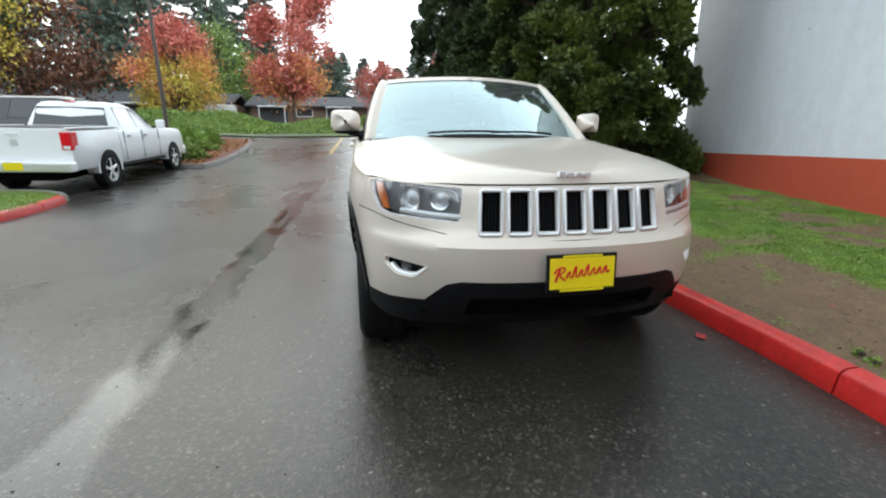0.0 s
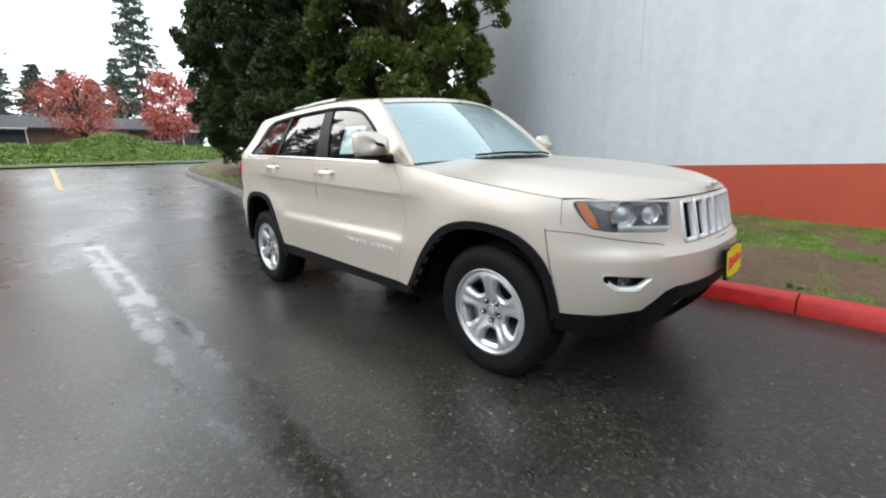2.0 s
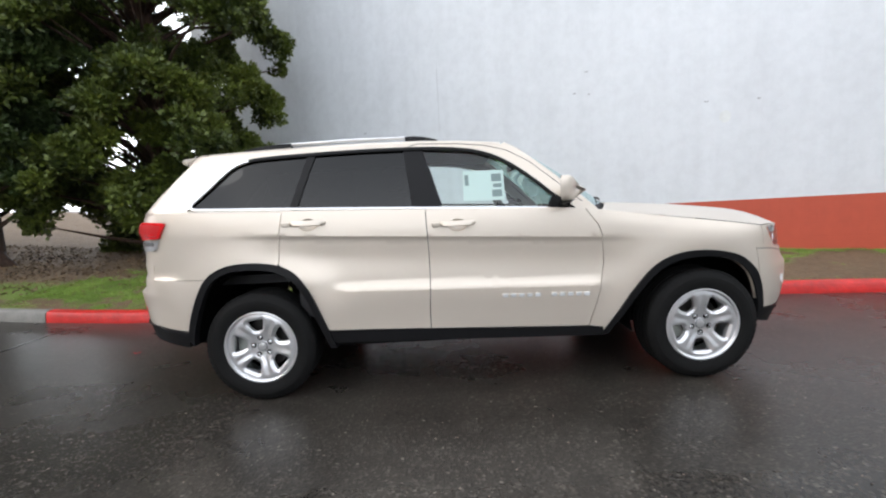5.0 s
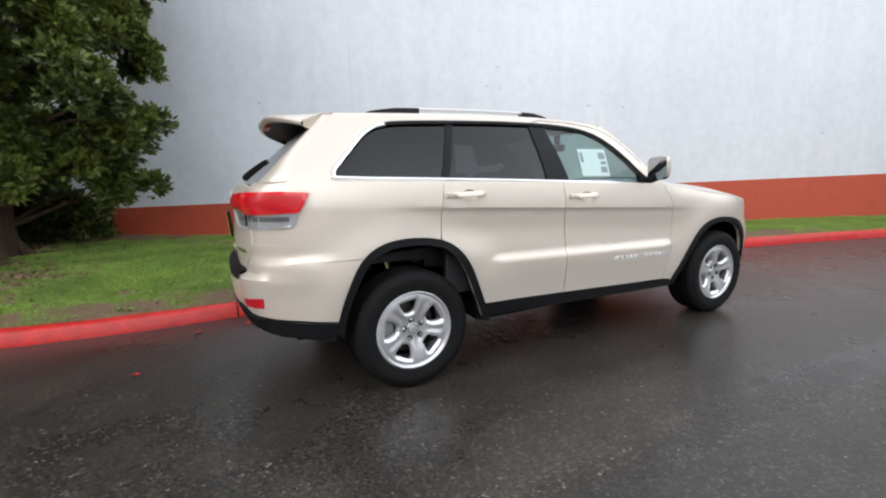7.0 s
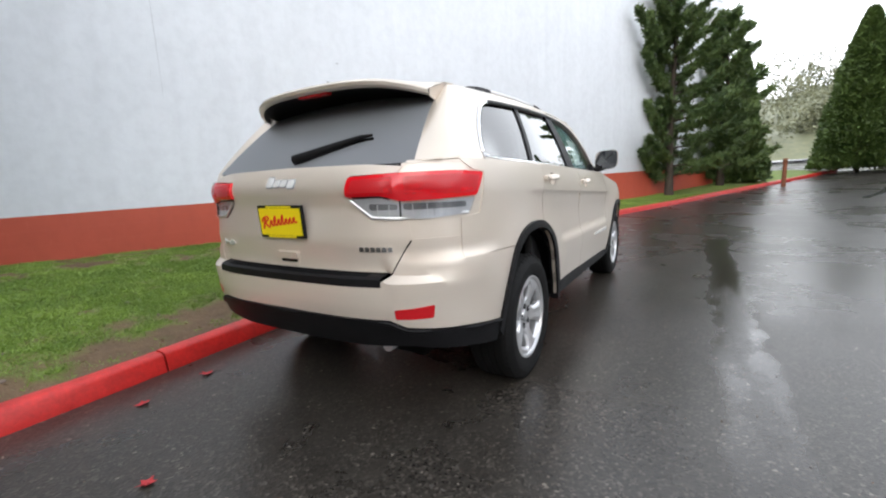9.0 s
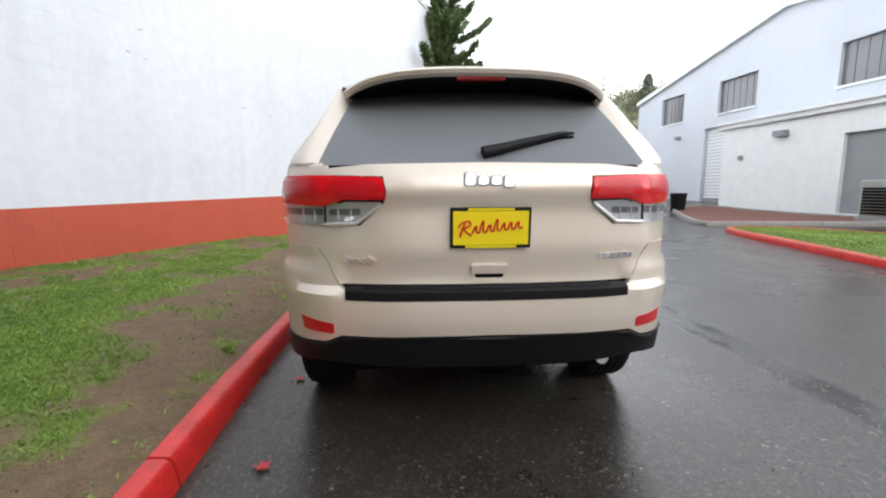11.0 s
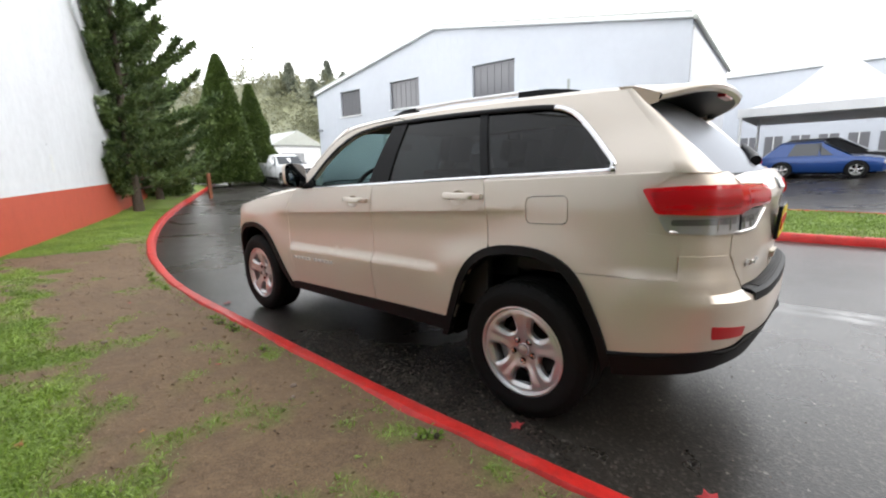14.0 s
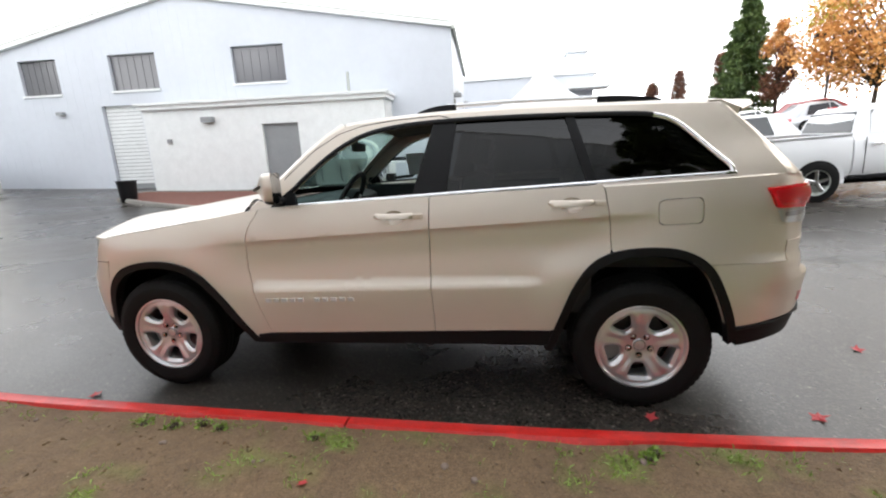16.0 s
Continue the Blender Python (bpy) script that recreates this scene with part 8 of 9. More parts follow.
maple(-25, 29.5, 3.2, 9.5, 3.6, 133, [M_YELLOW, M_ARB], "yellow-green tree behind the lot", 9000, 0.24)
for i, (x, y, h) in enumerate(((-47, 15.5, 4.4), (-46.5, 17.9, 5.4), (-46, 21.4, 6.8))):
    maple(x, y, 3.0, h, 0.85, 140 + i, [M_BRONZE], "slim russet columnar tree in the lot", 5200, 0.16, 0.8, 0.15)


# ---------- other vehicles ----------
def ring_loft(name, sections, material, parent, label="", sharp=35, close=True):
    """sections: lists of points across the car, joined along its length, with end caps."""
    n = len(sections[0])
    verts = [Vector(p) for s in sections for p in s]
    faces = []
    for i in range(len(sections) - 1):
        for k in range(n):
            faces.append((i * n + k, (i + 1) * n + k, (i + 1) * n + (k + 1) % n, i * n + (k + 1) % n))
    faces += [tuple(range(n)), tuple(range(len(sections) * n - 1, (len(sections) - 1) * n - 1, -1))]
    return mesh_ob(name, verts, faces, material, parent, True, label, sharp)


def sec(y, w, z0, z1, tuck=0.06, crown=0.03):
    return [(-w + tuck, y, z0), (-w, y, z0 + 0.12), (-w - 0.01, y, (z0 + z1) / 2), (-w + 0.015, y, z1 - 0.08), (-w + 0.07, y, z1), (0, y, z1 + crown), (w - 0.07, y, z1), (w - 0.015, y, z1 - 0.08), (w + 0.01, y, (z0 + z1) / 2), (w, y, z0 + 0.12), (w - tuck, y, z0)]


_simple_wheels = {}


def simple_wheel(r, parent, x, y):
    if r not in _simple_wheels:
        root = empty("wheel")
        lathe("tyre", [(-0.11, r * 0.6), (-0.12, r * 0.9), (-0.10, r), (0.10, r), (0.12, r * 0.9), (0.118, r * 0.66), (0.10, r * 0.62)], M_RUBBER, root, 32)
        lathe("rim", [(0.10, r * 0.64), (0.112, r * 0.62), (0.09, r * 0.56), (0.03, r * 0.50), (0.03, 0.001)], M_GALV, root, 28)
        for i in range(5):
            rot = Matrix.Rotation(2 * math.pi * i / 5, 4, "X")
            bm = bmesh.new()
            box_bm(bm, (0.05, -r * 0.09, 0.0), (0.10, r * 0.09, r * 0.60), 0.012, rot)
            part("spoke", bm, M_CHROME, root)
        lathe("cap", [(0.06, r * 0.16), (0.112, r * 0.14), (0.115, 0.001)], M_CHROME, root, 16)
        _simple_wheels[r] = root
        root.parent = parent
        root.matrix_basis = pose(x, y, r) if x > 0 else pose(x, y, r, 0, 0, 180)
        return
    m = pose(x, y, r) if x > 0 else pose(x, y, r, 0, 0, 180)
    c = copy_thing(_simple_wheels[r], m)
    c.parent = parent


def window_quad(name, pts, parent):
    a = [Vector(p) for p in pts]
    nrm = (a[1] - a[0]).cross(a[2] - a[0]).normalized() * 0.012
    v = a + [p - nrm for p in a]
    v = [p + nrm for p in v]
    n = len(a)
    return mesh_ob(name, v, [tuple(range(n))] + [(i, n + i, n + (i + 1) % n, (i + 1) % n) for i in range(n)], M_DARKGLASS, parent, False, "dark window glass")


def pickup(m, paint, label, group="pickups"):
    """Full-size crew-cab pickup, nose towards -y."""
    root = empty("pickup_truck", m)
    hub_f, hub_r, R = -1.90, 1.66, 0.42
    W = 0.985
    body = [sec(-2.92, 0.84, 0.55, 1.10), sec(-2.87, 0.93, 0.48, 1.17), sec(-2.66, W - 0.01, 0.46, 1.22), sec(-2.0, W, 0.48, 1.26), sec(-1.1, W, 0.50, 1.29), sec(0.0, W, 0.50, 1.27), sec(1.03, W, 0.50, 1.27)]
    ring_loft("body", body, paint, root, "painted cab body")
    bed = [sec(1.06, W, 0.50, 1.33, 0.05, 0.0), sec(2.0, W, 0.50, 1.33, 0.05, 0.0), sec(2.78, W - 0.01, 0.52, 1.33, 0.05, 0.0), sec(2.84, W - 0.04, 0.56, 1.32, 0.05, 0.0)]
    b = ring_loft("cargo_bed", bed, paint, root, "painted cargo bed")
    box("bed_liner", (-W + 0.12, 1.12, 1.331), (W - 0.12, 2.74, 1.342), M_PLASTIC, b)
    for s in (-1, 1):
        box("bed_rail", (s * (W - 0.06) - 0.05, 1.06, 1.325), (s * (W - 0.06) + 0.05, 2.82, 1.355), paint, b, 0.012)
    cab = []
    for y, z, w in ((-1.08, 1.28, 0.86), (-0.62, 1.62, 0.79), (-0.30, 1.83, 0.73), (0.0, 1.885, 0.715), (0.5, 1.89, 0.715), (0.78, 1.86, 0.72), (0.90, 1.70, 0.76), (1.00, 1.28, 0.85)):
        cab.append([(-0.93, y, 1.24), (-w, y, z - 0.07), (-w + 0.10, y, z - 0.005), (0, y, z + 0.012), (w - 0.10, y, z - 0.005), (w, y, z - 0.07), (0.93, y, 1.24)])
    ring_loft("cab", cab, paint, root, "painted cab roof and pillars", 40)
    window_quad("windscreen", [(-0.78, -1.05, 1.30), (0.78, -1.05, 1.30), (0.68, -0.42, 1.76), (-0.68, -0.42, 1.76)], root)
    window_quad("rear_window", [(0.76, 0.985, 1.36), (-0.76, 0.985, 1.36), (-0.68, 0.86, 1.76), (0.68, 0.86, 1.76)], root)
    for s in (-1, 1):
        for p in ([(-0.90, 1.30), (-0.10, 1.32), (-0.10, 1.77), (-0.38, 1.755)], [(-0.03, 1.32), (0.74, 1.33), (0.66, 1.77), (-0.03, 1.775)]):
            q = [(s * (0.93 - (z - 1.24) * 0.355 + 0.002), y, z) for y, z in p]
            window_quad("side_window", q if s < 0 else q[::-1], root)
        for y in (-1.03, -0.07, 0.84):
            box("door_gap", (s * (W + 0.004) - 0.006, y - 0.006, 0.56), (s * (W + 0.004) + 0.006, y + 0.006, 1.25), M_DARK, root)
        for y in (-0.2, 0.66):
            box("door_handle", (s * (W + 0.02) - 0.02, y - 0.1, 1.10), (s * (W + 0.02) + 0.02, y + 0.08, 1.14), M_CHROME, root, 0.01)
        mr = box("door_mirror", (s * 1.13 - 0.11, -0.98, 1.28), (s * 1.13 + 0.11, -0.86, 1.50), paint, root, 0.04)
        box("mirror_arm", (s * 0.98 - 0.07, -0.95, 1.28), (s * 0.98 + 0.07, -0.89, 1.33), M_PLASTIC, mr)
        tl = box("tail_light", (s * (W - 0.09) - 0.085, 2.64, 0.92), (s * (W - 0.09) + 0.105, 2.865, 1.27), M_REDLENS, root, 0.02, "red tail light")
        box("reverse_lens", (s * (W - 0.10) - 0.06, 2.85, 0.94), (s * (W - 0.10) + 0.06, 2.872, 1.0), M_TRIM, tl)
        hl = box("headlight", (s * 0.76 - 0.15, -2.93, 0.86), (s * 0.76 + 0.15, -2.72, 1.06), M_REFLECTOR, root, 0.03, "clear headlight")
        box("indicator", (s * 0.88 - 0.03, -2.90, 0.88), (s * 0.88 + 0.05, -2.70, 1.04), M_AMBER, hl, 0.01)
        for hy in (hub_f, hub_r):
            rows = []
            for i in range(13):
                a = math.pi * i / 12 * 1.1 - 0.15
                rows.append([(s * (W + 0.018), hy + 0.50 * math.cos(a), R + 0.03 + 0.49 * math.sin(a)), (s * (W + 0.014), hy + 0.43 * math.cos(a), R + 0.03 + 0.42 * math.sin(a)), (s * (W - 0.25), hy + 0.42 * math.cos(a), R + 0.03 + 0.41 * math.sin(a))])
            loft("arch_lip", rows, paint, root, "", 30, s < 0)
            pts = [(s * (W + 0.016), hy + 0.425 * math.cos(a), R + 0.03 + 0.415 * math.sin(a)) for a in np.linspace(-0.25, math.pi + 0.25, 20)]
            mesh_ob("wheel_well", pts, [tuple(range(20)) if s < 0 else tuple(range(19, -1, -1))], M_DARK, root)
            simple_wheel(R, root, s * 0.905, hy)
        box("sill_bar", (s * 0.94 - 0.05, -1.3, 0.44), (s * 0.94 + 0.05, 1.1, 0.52), M_PLASTIC, root, 0.02)
    box("tailgate_gap", (-0.80, 2.838, 0.66), (0.80, 2.846, 0.675), M_DARK, root)
    box("rear_bumper", (-0.97, 2.78, 0.50), (0.97, 3.02, 0.70), M_SATIN, root, 0.04, "chrome rear bumper")
    box("plate", (-0.16, 3.02, 0.54), (0.16, 3.032, 0.69), M_YELLOWPLATE, root, 0.004, "yellow dealer plate")
    box("tailgate_emblem", (-0.06, 2.838, 1.00), (0.06, 2.852, 1.13), M_SATIN, root, 0.02)
    box("tailgate_handle", (-0.12, 2.842, 1.20), (0.12, 2.862, 1.25), paint, root, 0.01)
    box("front_bumper", (-0.95, -3.05, 0.44), (0.95, -2.80, 0.72), M_SATIN, root, 0.06, "chrome front bumper")
    g = box("grille", (-0.56, -2.96, 0.74), (0.56, -2.86, 1.10), M_CHROME, root, 0.04)
    for sx in (-1, 1):
        for z in (0.80, 0.95):
            box("grille_opening", (sx * 0.28 - 0.22, -2.975, z), (sx * 0.28 + 0.22, -2.955, z + 0.11), M_DARK, g)
    box("brake_light", (-0.12, 0.86, 1.862), (0.12, 0.90, 1.888), M_REDLENS, root, 0.005)
    box("chassis", (-0.55, -2.6, 0.30), (0.55, 2.7, 0.55), M_DARK, root)
    return tagged(root, label, "pickup truck", group)


def hatch(m, paint, label, height=1.5, length=4.4, van=False):
    """A parked car far off: sedan, wagon or van, nose towards -y."""
    root = empty("parked_car", m)
    L, W, R = length / 2, 0.90, 0.33
    belt = height * 0.60
    ring_loft("body", [sec(-L, 0.62, 0.35, belt * 0.72), sec(-L + 0.15, 0.80, 0.25, belt * 0.84), sec(-L + 0.7, W, 0.24, belt * 0.95), sec(0, W, 0.24, belt), sec(L - 0.5, W, 0.26, belt), sec(L - 0.1, 0.82, 0.30, belt * 0.96), sec(L, 0.70, 0.40, belt * 0.85)], paint, root)
    ys = ((-L + 1.0 if van else -L + 1.25, belt), (-L + 1.9, height - 0.05), (-0.1, height), (L - 0.75 if van else L - 1.25, height - 0.03), (L - 0.12 if van else L - 0.45, belt))
    cab = [[(-0.84, y, belt - 0.05), (-0.66 if z > belt + 0.05 else -0.80, y, z - 0.05), (-0.55, y, z), (0, y, z + 0.012), (0.55, y, z), (0.66 if z > belt + 0.05 else 0.80, y, z - 0.05), (0.84, y, belt - 0.05)] for y, z in ys]
    ring_loft("cabin", cab, paint, root, "", 40)
    k = (0.84 - 0.66) / (height - belt)
    for s in (-1, 1):
        for y0, y1, y2, y3 in ((-L + 1.55, -0.05, -0.05, -L + 2.05), (0.02, L - 1.0, L - 1.2, 0.02)):
            q = [(s * (0.845 - (z - belt) * k), y, z) for y, z in ((y0, belt + 0.03), (y1, belt + 0.03), (y2, height - 0.09), (y3, height - 0.09))]
            window_quad("side_window", q if s < 0 else q[::-1], root)
        box("headlight", (s * 0.62 - 0.14, -L - 0.02, belt * 0.60), (s * 0.62 + 0.14, -L + 0.25, belt * 0.76), M_REFLECTOR, root, 0.03)
        box("tail_light", (s * 0.72 - 0.11, L - 0.16, belt * 0.72), (s * 0.72 + 0.11, L + 0.02, belt * 0.95), M_REDLENS, root, 0.02)
        for hy in (-L + 0.85, L - 0.85):
            pts = [(s * (W + 0.022), hy + 0.37 * math.cos(a), R + 0.37 * math.sin(a)) for a in np.linspace(-0.2, math.pi + 0.2, 18)]
            mesh_ob("wheel_well", pts, [tuple(range(18)) if s < 0 else tuple(range(17, -1, -1))], M_DARK, root)
            simple_wheel(R, root, s * 0.83, hy)
    window_quad("windscreen", [(-0.72, ys[0][0] + 0.03, belt + 0.04), (0.72, ys[0][0] + 0.03, belt + 0.04), (0.58, ys[1][0] - 0.08, height - 0.08), (-0.58, ys[1][0] - 0.08, height - 0.08)], root)
    box("front_grille", (-0.4, -L - 0.015, belt * 0.45), (0.4, -L + 0.1, belt * 0.58), M_DARK, root, 0.02)
    box("chassis", (-0.6, -L + 0.3, 0.16), (0.6, L - 0.3, 0.3), M_DARK, root)
    return tagged(root, label, "car", "parked cars")


def stand(x, y, rot, dz=0.0):
    return pose(x, y, float(road_z(x, y)) + dz, 0, 0, rot)


def on_slope(x, y, rot):
    e = 1.5
    gx_, gy_ = (float(road_z(x + e, y)) - float(road_z(x - e, y))) / (2 * e), (float(road_z(x, y + e)) - float(road_z(x, y - e))) / (2 * e)
    up = Vector((-gx_, -gy_, 1)).normalized()
    q = Vector((0, 0, 1)).rotation_difference(up).to_matrix().to_4x4()
    return Matrix.Translation((x, y, float(road_z(x, y)))) @ q @ Matrix.Rotation(radians(rot), 4, "Z")


pickup(on_slope(-7.1, 8.2, 180) @ Matrix.Translation((0, 0, -0.02)) @ Matrix.Scale(0.95, 4), M_WHITEPAINT, "white crew-cab pickup parked nose-out by the grass island")
hatch(on_slope(-13.4, 7.8, 0), M_WHITEPAINT, "tall white SUV parked beyond the pickup", 1.78, 4.9, True)
pickup(on_slope(-11.35, -23.6, 172), M_WHITEPAINT, "white pickup facing up the drive beside the workshop")
hatch(on_slope(-14.3, -31.0, 190), M_WHITEPAINT, "small white car parked behind the far pickup", 1.5, 4.3)
hatch(on_slope(-20.9, 2.2, 178), M_BLUEPAINT, "bright blue hatchback parked before the marquee", 1.46, 3.95, True)
hatch(on_slope(-23.4, 2.5, 178), M_BLACKPAINT, "black estate car parked behind the blue one", 1.5, 4.4, True)
hatch(on_slope(-11.4, 14.9, 100), M_BLACKPAINT, "black boxy SUV parked across the lot", 1.85, 4.7, True)
for i, (x, y, r, p, nm) in enumerate(((-25.5, 14.5, 200, M_WHITEPAINT, "white"), (-24.2, 17.5, 190, M_SILVERPAINT, "silver"), (-27.5, 19.5, 185, M_REDPAINT, "dark red"), (-31, 16.0, 185, M_BLACKPAINT, "black"), (-34, 13.5, 185, M_BLUEPAINT, "blue"), (-33, 10.5, 185, M_SILVERPAINT, "silver"), (-36.5, 17.5, 185, M_WHITEPAINT, "white"), (-37, 12.0, 185, M_REDPAINT, "dark red"))):
    hatch(on_slope(x, y, r), p, nm + " car parked in the far lot", 1.5, 4.5, i % 2 == 0)


# ---------- ground details ----------
def flat_strip(name, pts, width, material, label, category, lift=0.004, wob=0.02):
    P = densify([Vector((a, b, 0)) for a, b in pts], 0.25)
    verts, faces = [], []
    for i, p in enumerate(P):
        d = (P[min(i + 1, len(P) - 1)] - P[max(i - 1, 0)]).normalized()
        nr = Vector((-d.y, d.x, 0))
        w = width / 2 * (1 + 0.25 * noise.noise(Vector((p.x * 2, p.y * 2, 7))))
        o = wob * noise.noise(Vector((p.x, p.y, 2)))
        for s in (-1, 1):
            q = p + nr * (s * w + o)
            verts.append((q.x, q.y, float(road_z(q.x, q.y)) + lift))
        if i:
            k = 2 * i
            faces.append((k - 2, k - 1, k + 1, k))
    return tagged(mesh_ob(name, verts, faces, material), label, category, kind="structure")


flat_strip("centre_line", [(-1.9, 12.6), (-1.68, 20.0)], 0.12, M_YELLOWLINE, "worn yellow line on the drive", "road marking")
flat_strip("seam", [(-2.5, 4.38), (-0.4, 4.42), (0.9, 4.4)], 0.022, M_SEAM, "thin asphalt joint across the drive", "asphalt joint", 0.0035, 0.03)


flat_strip("seam", [(-6.0, -13.2), (-7.6, -17.0), (-10.4, -25.5)], 0.18, M_SEAM, "dark patched asphalt joint", "asphalt joint", 0.0035, 0.1)


def patch_leaf(x, y, z, size, rot, material, label, tilt=0.15):
    """A fallen maple leaf: five curled lobes."""
    verts = [(0, 0, 0.004)]
    k = 15
    for i in range(k):
        a = 2 * math.pi * i / k
        r = size * (1.0 if i % 3 == 0 else 0.52) * (0.75 if 5 < i < 10 else 1)
        verts.append((r * math.cos(a), r * math.sin(a), 0.004 + 0.10 * r * math.sin(2 * a) + (0.12 * r if i % 3 == 0 else 0)))
    ob = mesh_ob("fallen_leaf", verts, [(0, 1 + i, 1 + (i + 1) % k) for i in range(k)], material)
    ob.matrix_world = pose(x, y, z + 0.006, math.degrees(tilt), 0, rot)
    return tagged(ob, label, "leaf", "fallen leaves")


for x, y, s, r, on in ((1.09, -1.92, 0.05, 20, 0), (0.14, 3.08, 0.05, 80, 0), (0.95, 2.35, 0.055, 10, 0), (1.02, 1.5, 0.045, 60, 0), (0.9, 2.75, 0.05, 130, 0)):
    patch_leaf(x, y, float(road_z(x, y)), s, r, M_REDLEAF, "red maple leaf lying on wet asphalt")
rs = random.Random(4)
for i in range(12):
    y = rs.uniform(-4, 4.3)
    x = float(kerb_x(y)) + rs.uniform(0.3, 3.0)
    patch_leaf(x, y, lawn_z(x, y), rs.uniform(0.018, 0.034), rs.uniform(0, 360), M_TANLEAF if i % 3 else M_REDLEAF, "curled fallen leaf on the lawn", rs.uniform(0.1, 0.5))

# grit and twigs on the asphalt and soil, too small to tell apart
def grit():
    rng = np.random.default_rng(2)
    n = 2600
    x, y = rng.uniform(-4.5, 1.3, n), rng.uniform(-6, 6, n)
    keep = x < kerb_x(y) - 0.04
    x, y = x[keep], y[keep]
    p = np.stack([x, y, road_z(x, y) + 0.001], 1)
    stuff_field("grit", p, rng.normal(size=p.shape) * np.array([1, 1, 0.25]) + np.array([0, 0, 0.12]), 0.012, 0.004, M_STONE, 3, "pale grit scattered on wet asphalt", "grit")
    n = 5200
    y = rng.uniform(-7, 4.5, n)
    x = kerb_x(y) + 0.16 + rng.uniform(0, 2.6, n)
    p = np.array([(a, b, lawn_z(a, b) + 0.003) for a, b in zip(x, y)])
    stuff_field("twigs", p, rng.normal(size=p.shape) * np.array([1, 1, 0.15]), 0.026, 0.0045, M_TWIG, 5, "small twigs and debris on the lawn", "debris")


grit()


def pebbles():
    rng = random.Random(6)
    bm = bmesh.new()
    bmesh.ops.create_icosphere(bm, subdivisions=2, radius=1.0)
    for v in bm.verts:
        v.co *= 1 + 0.25 * noise.noise(v.co * 1.3)
    me = bpy.data.meshes.new("pebble")
    bm.to_mesh(me)
    bm.free()
    me.materials.append(M_STONE)
    me.polygons.foreach_set("use_smooth", [True] * len(me.polygons))
    for i in range(46):
        y = rng.uniform(-4, 3.6)
        x = float(kerb_x(y)) + rng.uniform(0.22, 1.7)
        r = rng.uniform(0.006, 0.018)
        ob = new("pebble", me)
        ob.matrix_world = pose(x, y, lawn_z(x, y) + r * 0.25, 0, 0, rng.uniform(0, 360)) @ Matrix.Diagonal((r * 1.3, r, r * 0.7, 1))
        tagged(ob, "small grey-brown pebble in worn soil", "pebble", "pebbles in the soil")


pebbles()


def grass():
    rng = np.random.default_rng(14)
    pts = []
    tries = 320000
    ys = rng.uniform(-14, 5.6, tries)
    ds = rng.uniform(0.14, 4.6, tries) ** 1.0
    rr = rng.uniform(0, 1, tries)
    kx = kerb_x(ys)
    for y, d, q, k in zip(ys, ds, rr, kx):
        x = k + d
        if y < -7 and q < 0.5:
            continue
        wd = (Vector((x, y, 0)) - WP).dot(WN)
        if wd < 0.02:
            continue
        t = turf(x, y)
        if d < 0.22:
            t = max(t, 0.14)
        if q < t ** 1.4 * 0.95:
            pts.append((x, y, lawn_z(x, y) - 0.004))
    P = np.array(pts)
    n = len(P)
    P = np.repeat(P, 4, 0) + rng.normal(size=(4 * n, 3)) * np.array([0.022, 0.022, 0])
    W = rng.normal(size=P.shape) * np.array([0.75, 0.75, 0.15]) + np.array([0, 0, 0.9])
    V, Q = leaves(P, W, 0.040, 0.0026, rng, 0.25)
    ob = fast_mesh("grass", V, Q, M_GRASS)
    tagged(ob, "short wet green grass in patches", "grass", kind="stuff")
    L = np.array(isl_loop)
    n = 70000
    G = np.stack([rng.uniform(-9.7, -5.9, n), rng.uniform(-6.2, 4.9, n)], 1)
    G = G[inside([tuple(p) for p in L], G)]
    P = np.stack([G[:, 0], G[:, 1], road_z(G[:, 0], G[:, 1]) + 0.105], 1)
    W = rng.normal(size=P.shape) * np.array([0.7, 0.7, 0.15]) + np.array([0, 0, 0.9])
    V, Q = leaves(P, W, 0.055, 0.0055, rng, 0.25)
    tagged(fast_mesh("grass", V, Q, M_GRASS), "short green grass on the island", "grass", kind="stuff")


grass()


def weeds():
    rng = random.Random(12)
    for i in range(16):
        y = rng.uniform(-3.5, 3.5)
        x = float(kerb_x(y)) + rng.uniform(0.17, 0.24)
        shrub("weed", x, y, rng.uniform(0.02, 0.045), rng.uniform(0.02, 0.04), 40, 300 + i, M_GRASS, "small green weed tuft beside the kerb", lawn_z(x, y) - 0.006, 0.022)


weeds()

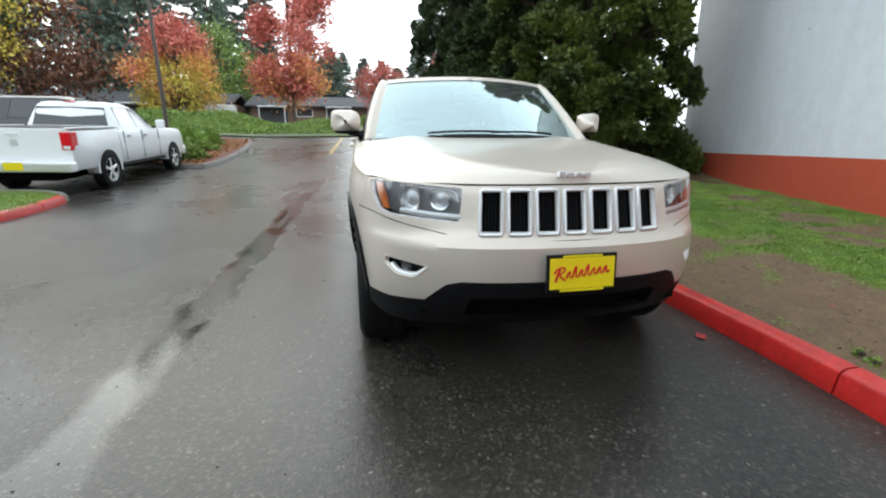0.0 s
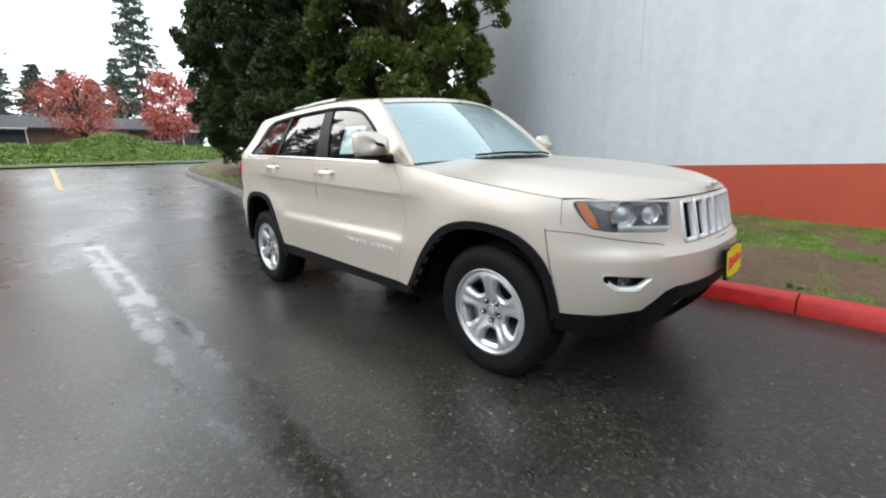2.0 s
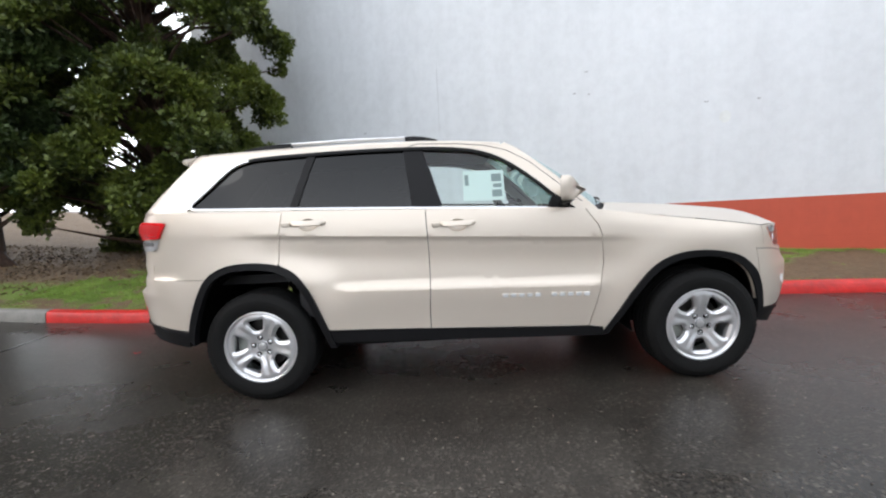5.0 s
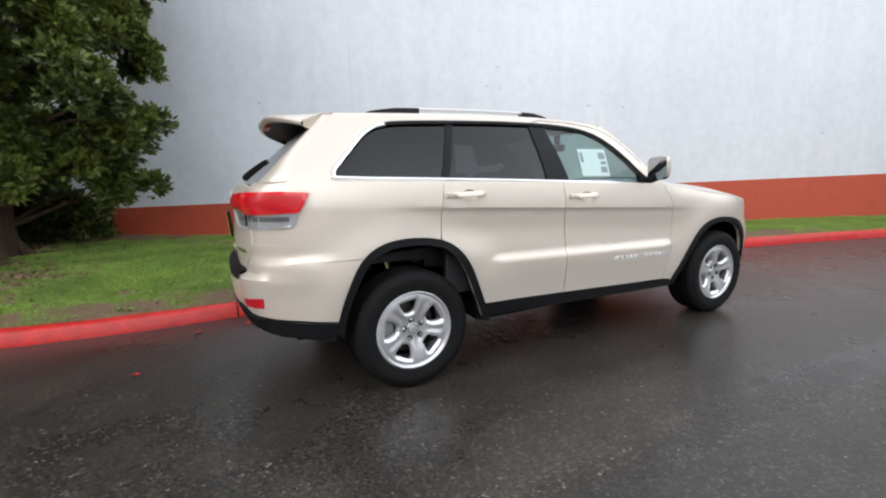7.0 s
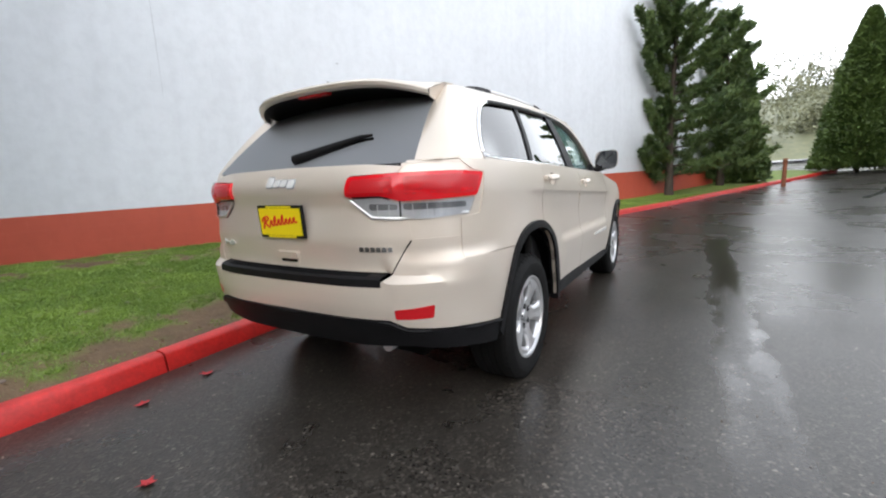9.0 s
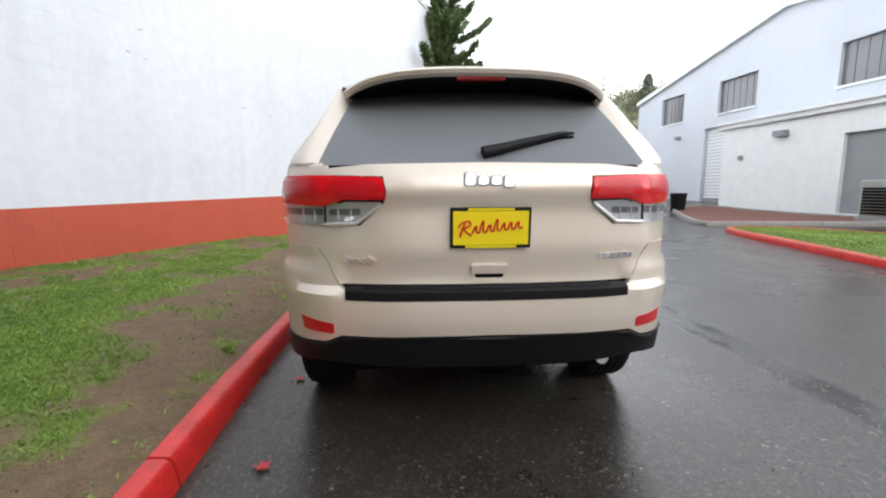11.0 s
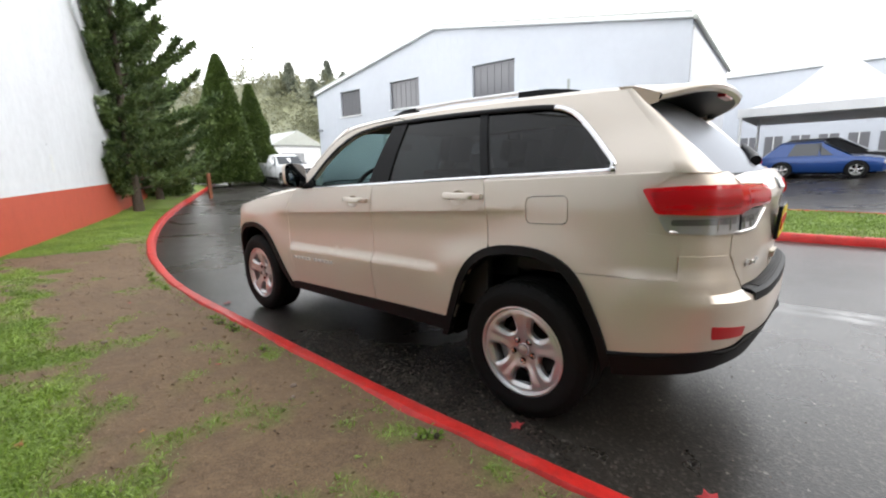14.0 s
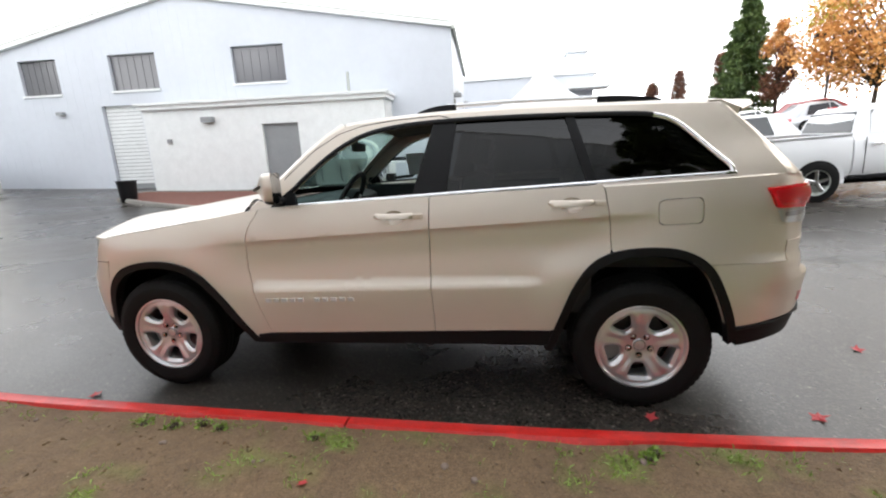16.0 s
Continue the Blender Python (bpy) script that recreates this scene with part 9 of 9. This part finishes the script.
# marks on the white wall: patched holes and a pale plate
for s, z, w, h, m, nm in ((0.02, 2.36, 0.16, 0.19, M_GALV, "round"), (-4.83, 1.62, 0.16, 0.34, M_GALV, "plate")):
    root = empty("wall_patch")
    pts = [on_wall(s + w / 2 * math.cos(a) * (1 if nm == "round" else 1), z + h / 2 * math.sin(a), 0.006) for a in np.linspace(0, 2 * math.pi, 17)[:-1]] if nm == "round" else [on_wall(s + a * w / 2, z + b * h / 2, 0.006) for a, b in ((-1, -1), (1, -1), (1, 1), (-1, 1))]
    n = len(pts)
    v = pts + [p - WN * 0.012 for p in pts]
    mesh_ob("cover", v, [tuple(range(n))] + [(i, n + i, n + (i + 1) % n, (i + 1) % n) for i in range(n)], M_TRIM, root)
    tagged(root, "small painted-over cover plate on the white wall", "cover plate")

# chips in the wall's paint and one hairline crack
for s, z, w, h in ((2.09, 3.36, 0.07, 0.02), (2.29, 3.02, 0.06, 0.025), (2.05, 2.98, 0.045, 0.02), (6.6, 2.79, 0.06, 0.03), (0.28, 2.62, 0.08, 0.02), (-0.42, 2.58, 0.05, 0.03), (-4.7, 1.98, 0.05, 0.03), (4.88, 3.30, 0.004, 1.55)):
    n = 9
    rim = [on_wall(s + w / 2 * math.cos(a) * (1 + 0.3 * math.sin(3 * a)), z + h / 2 * math.sin(a), 0.004) for a in np.linspace(0, 2 * math.pi, n + 1)[:-1]]
    v = rim + [p - WN * 0.006 for p in rim]
    tagged(mesh_ob("paint_chip", v, [tuple(range(n))] + [(i, n + i, n + (i + 1) % n, (i + 1) % n) for i in range(n)], M_CHIP), "small grey chip in the white wall paint", "paint chip", "chips in the wall")


def litter():
    """Brown fallen sprays and leaves on the bare soil under the cypresses."""
    rng = np.random.default_rng(33)
    n = 9000
    y = rng.uniform(3.9, 12.5, n)
    x = kerb_x(y) + 0.5 + rng.uniform(0, 3.6, n)
    p = np.array([(a, b, lawn_z(a, b) + 0.004) for a, b in zip(x, y)])
    stuff_field("leaf_litter", p, rng.normal(size=p.shape) * np.array([1, 1, 0.18]), 0.055, 0.016, M_TWIG, 7, "brown leaf litter under the cypresses", "leaf litter")


litter()
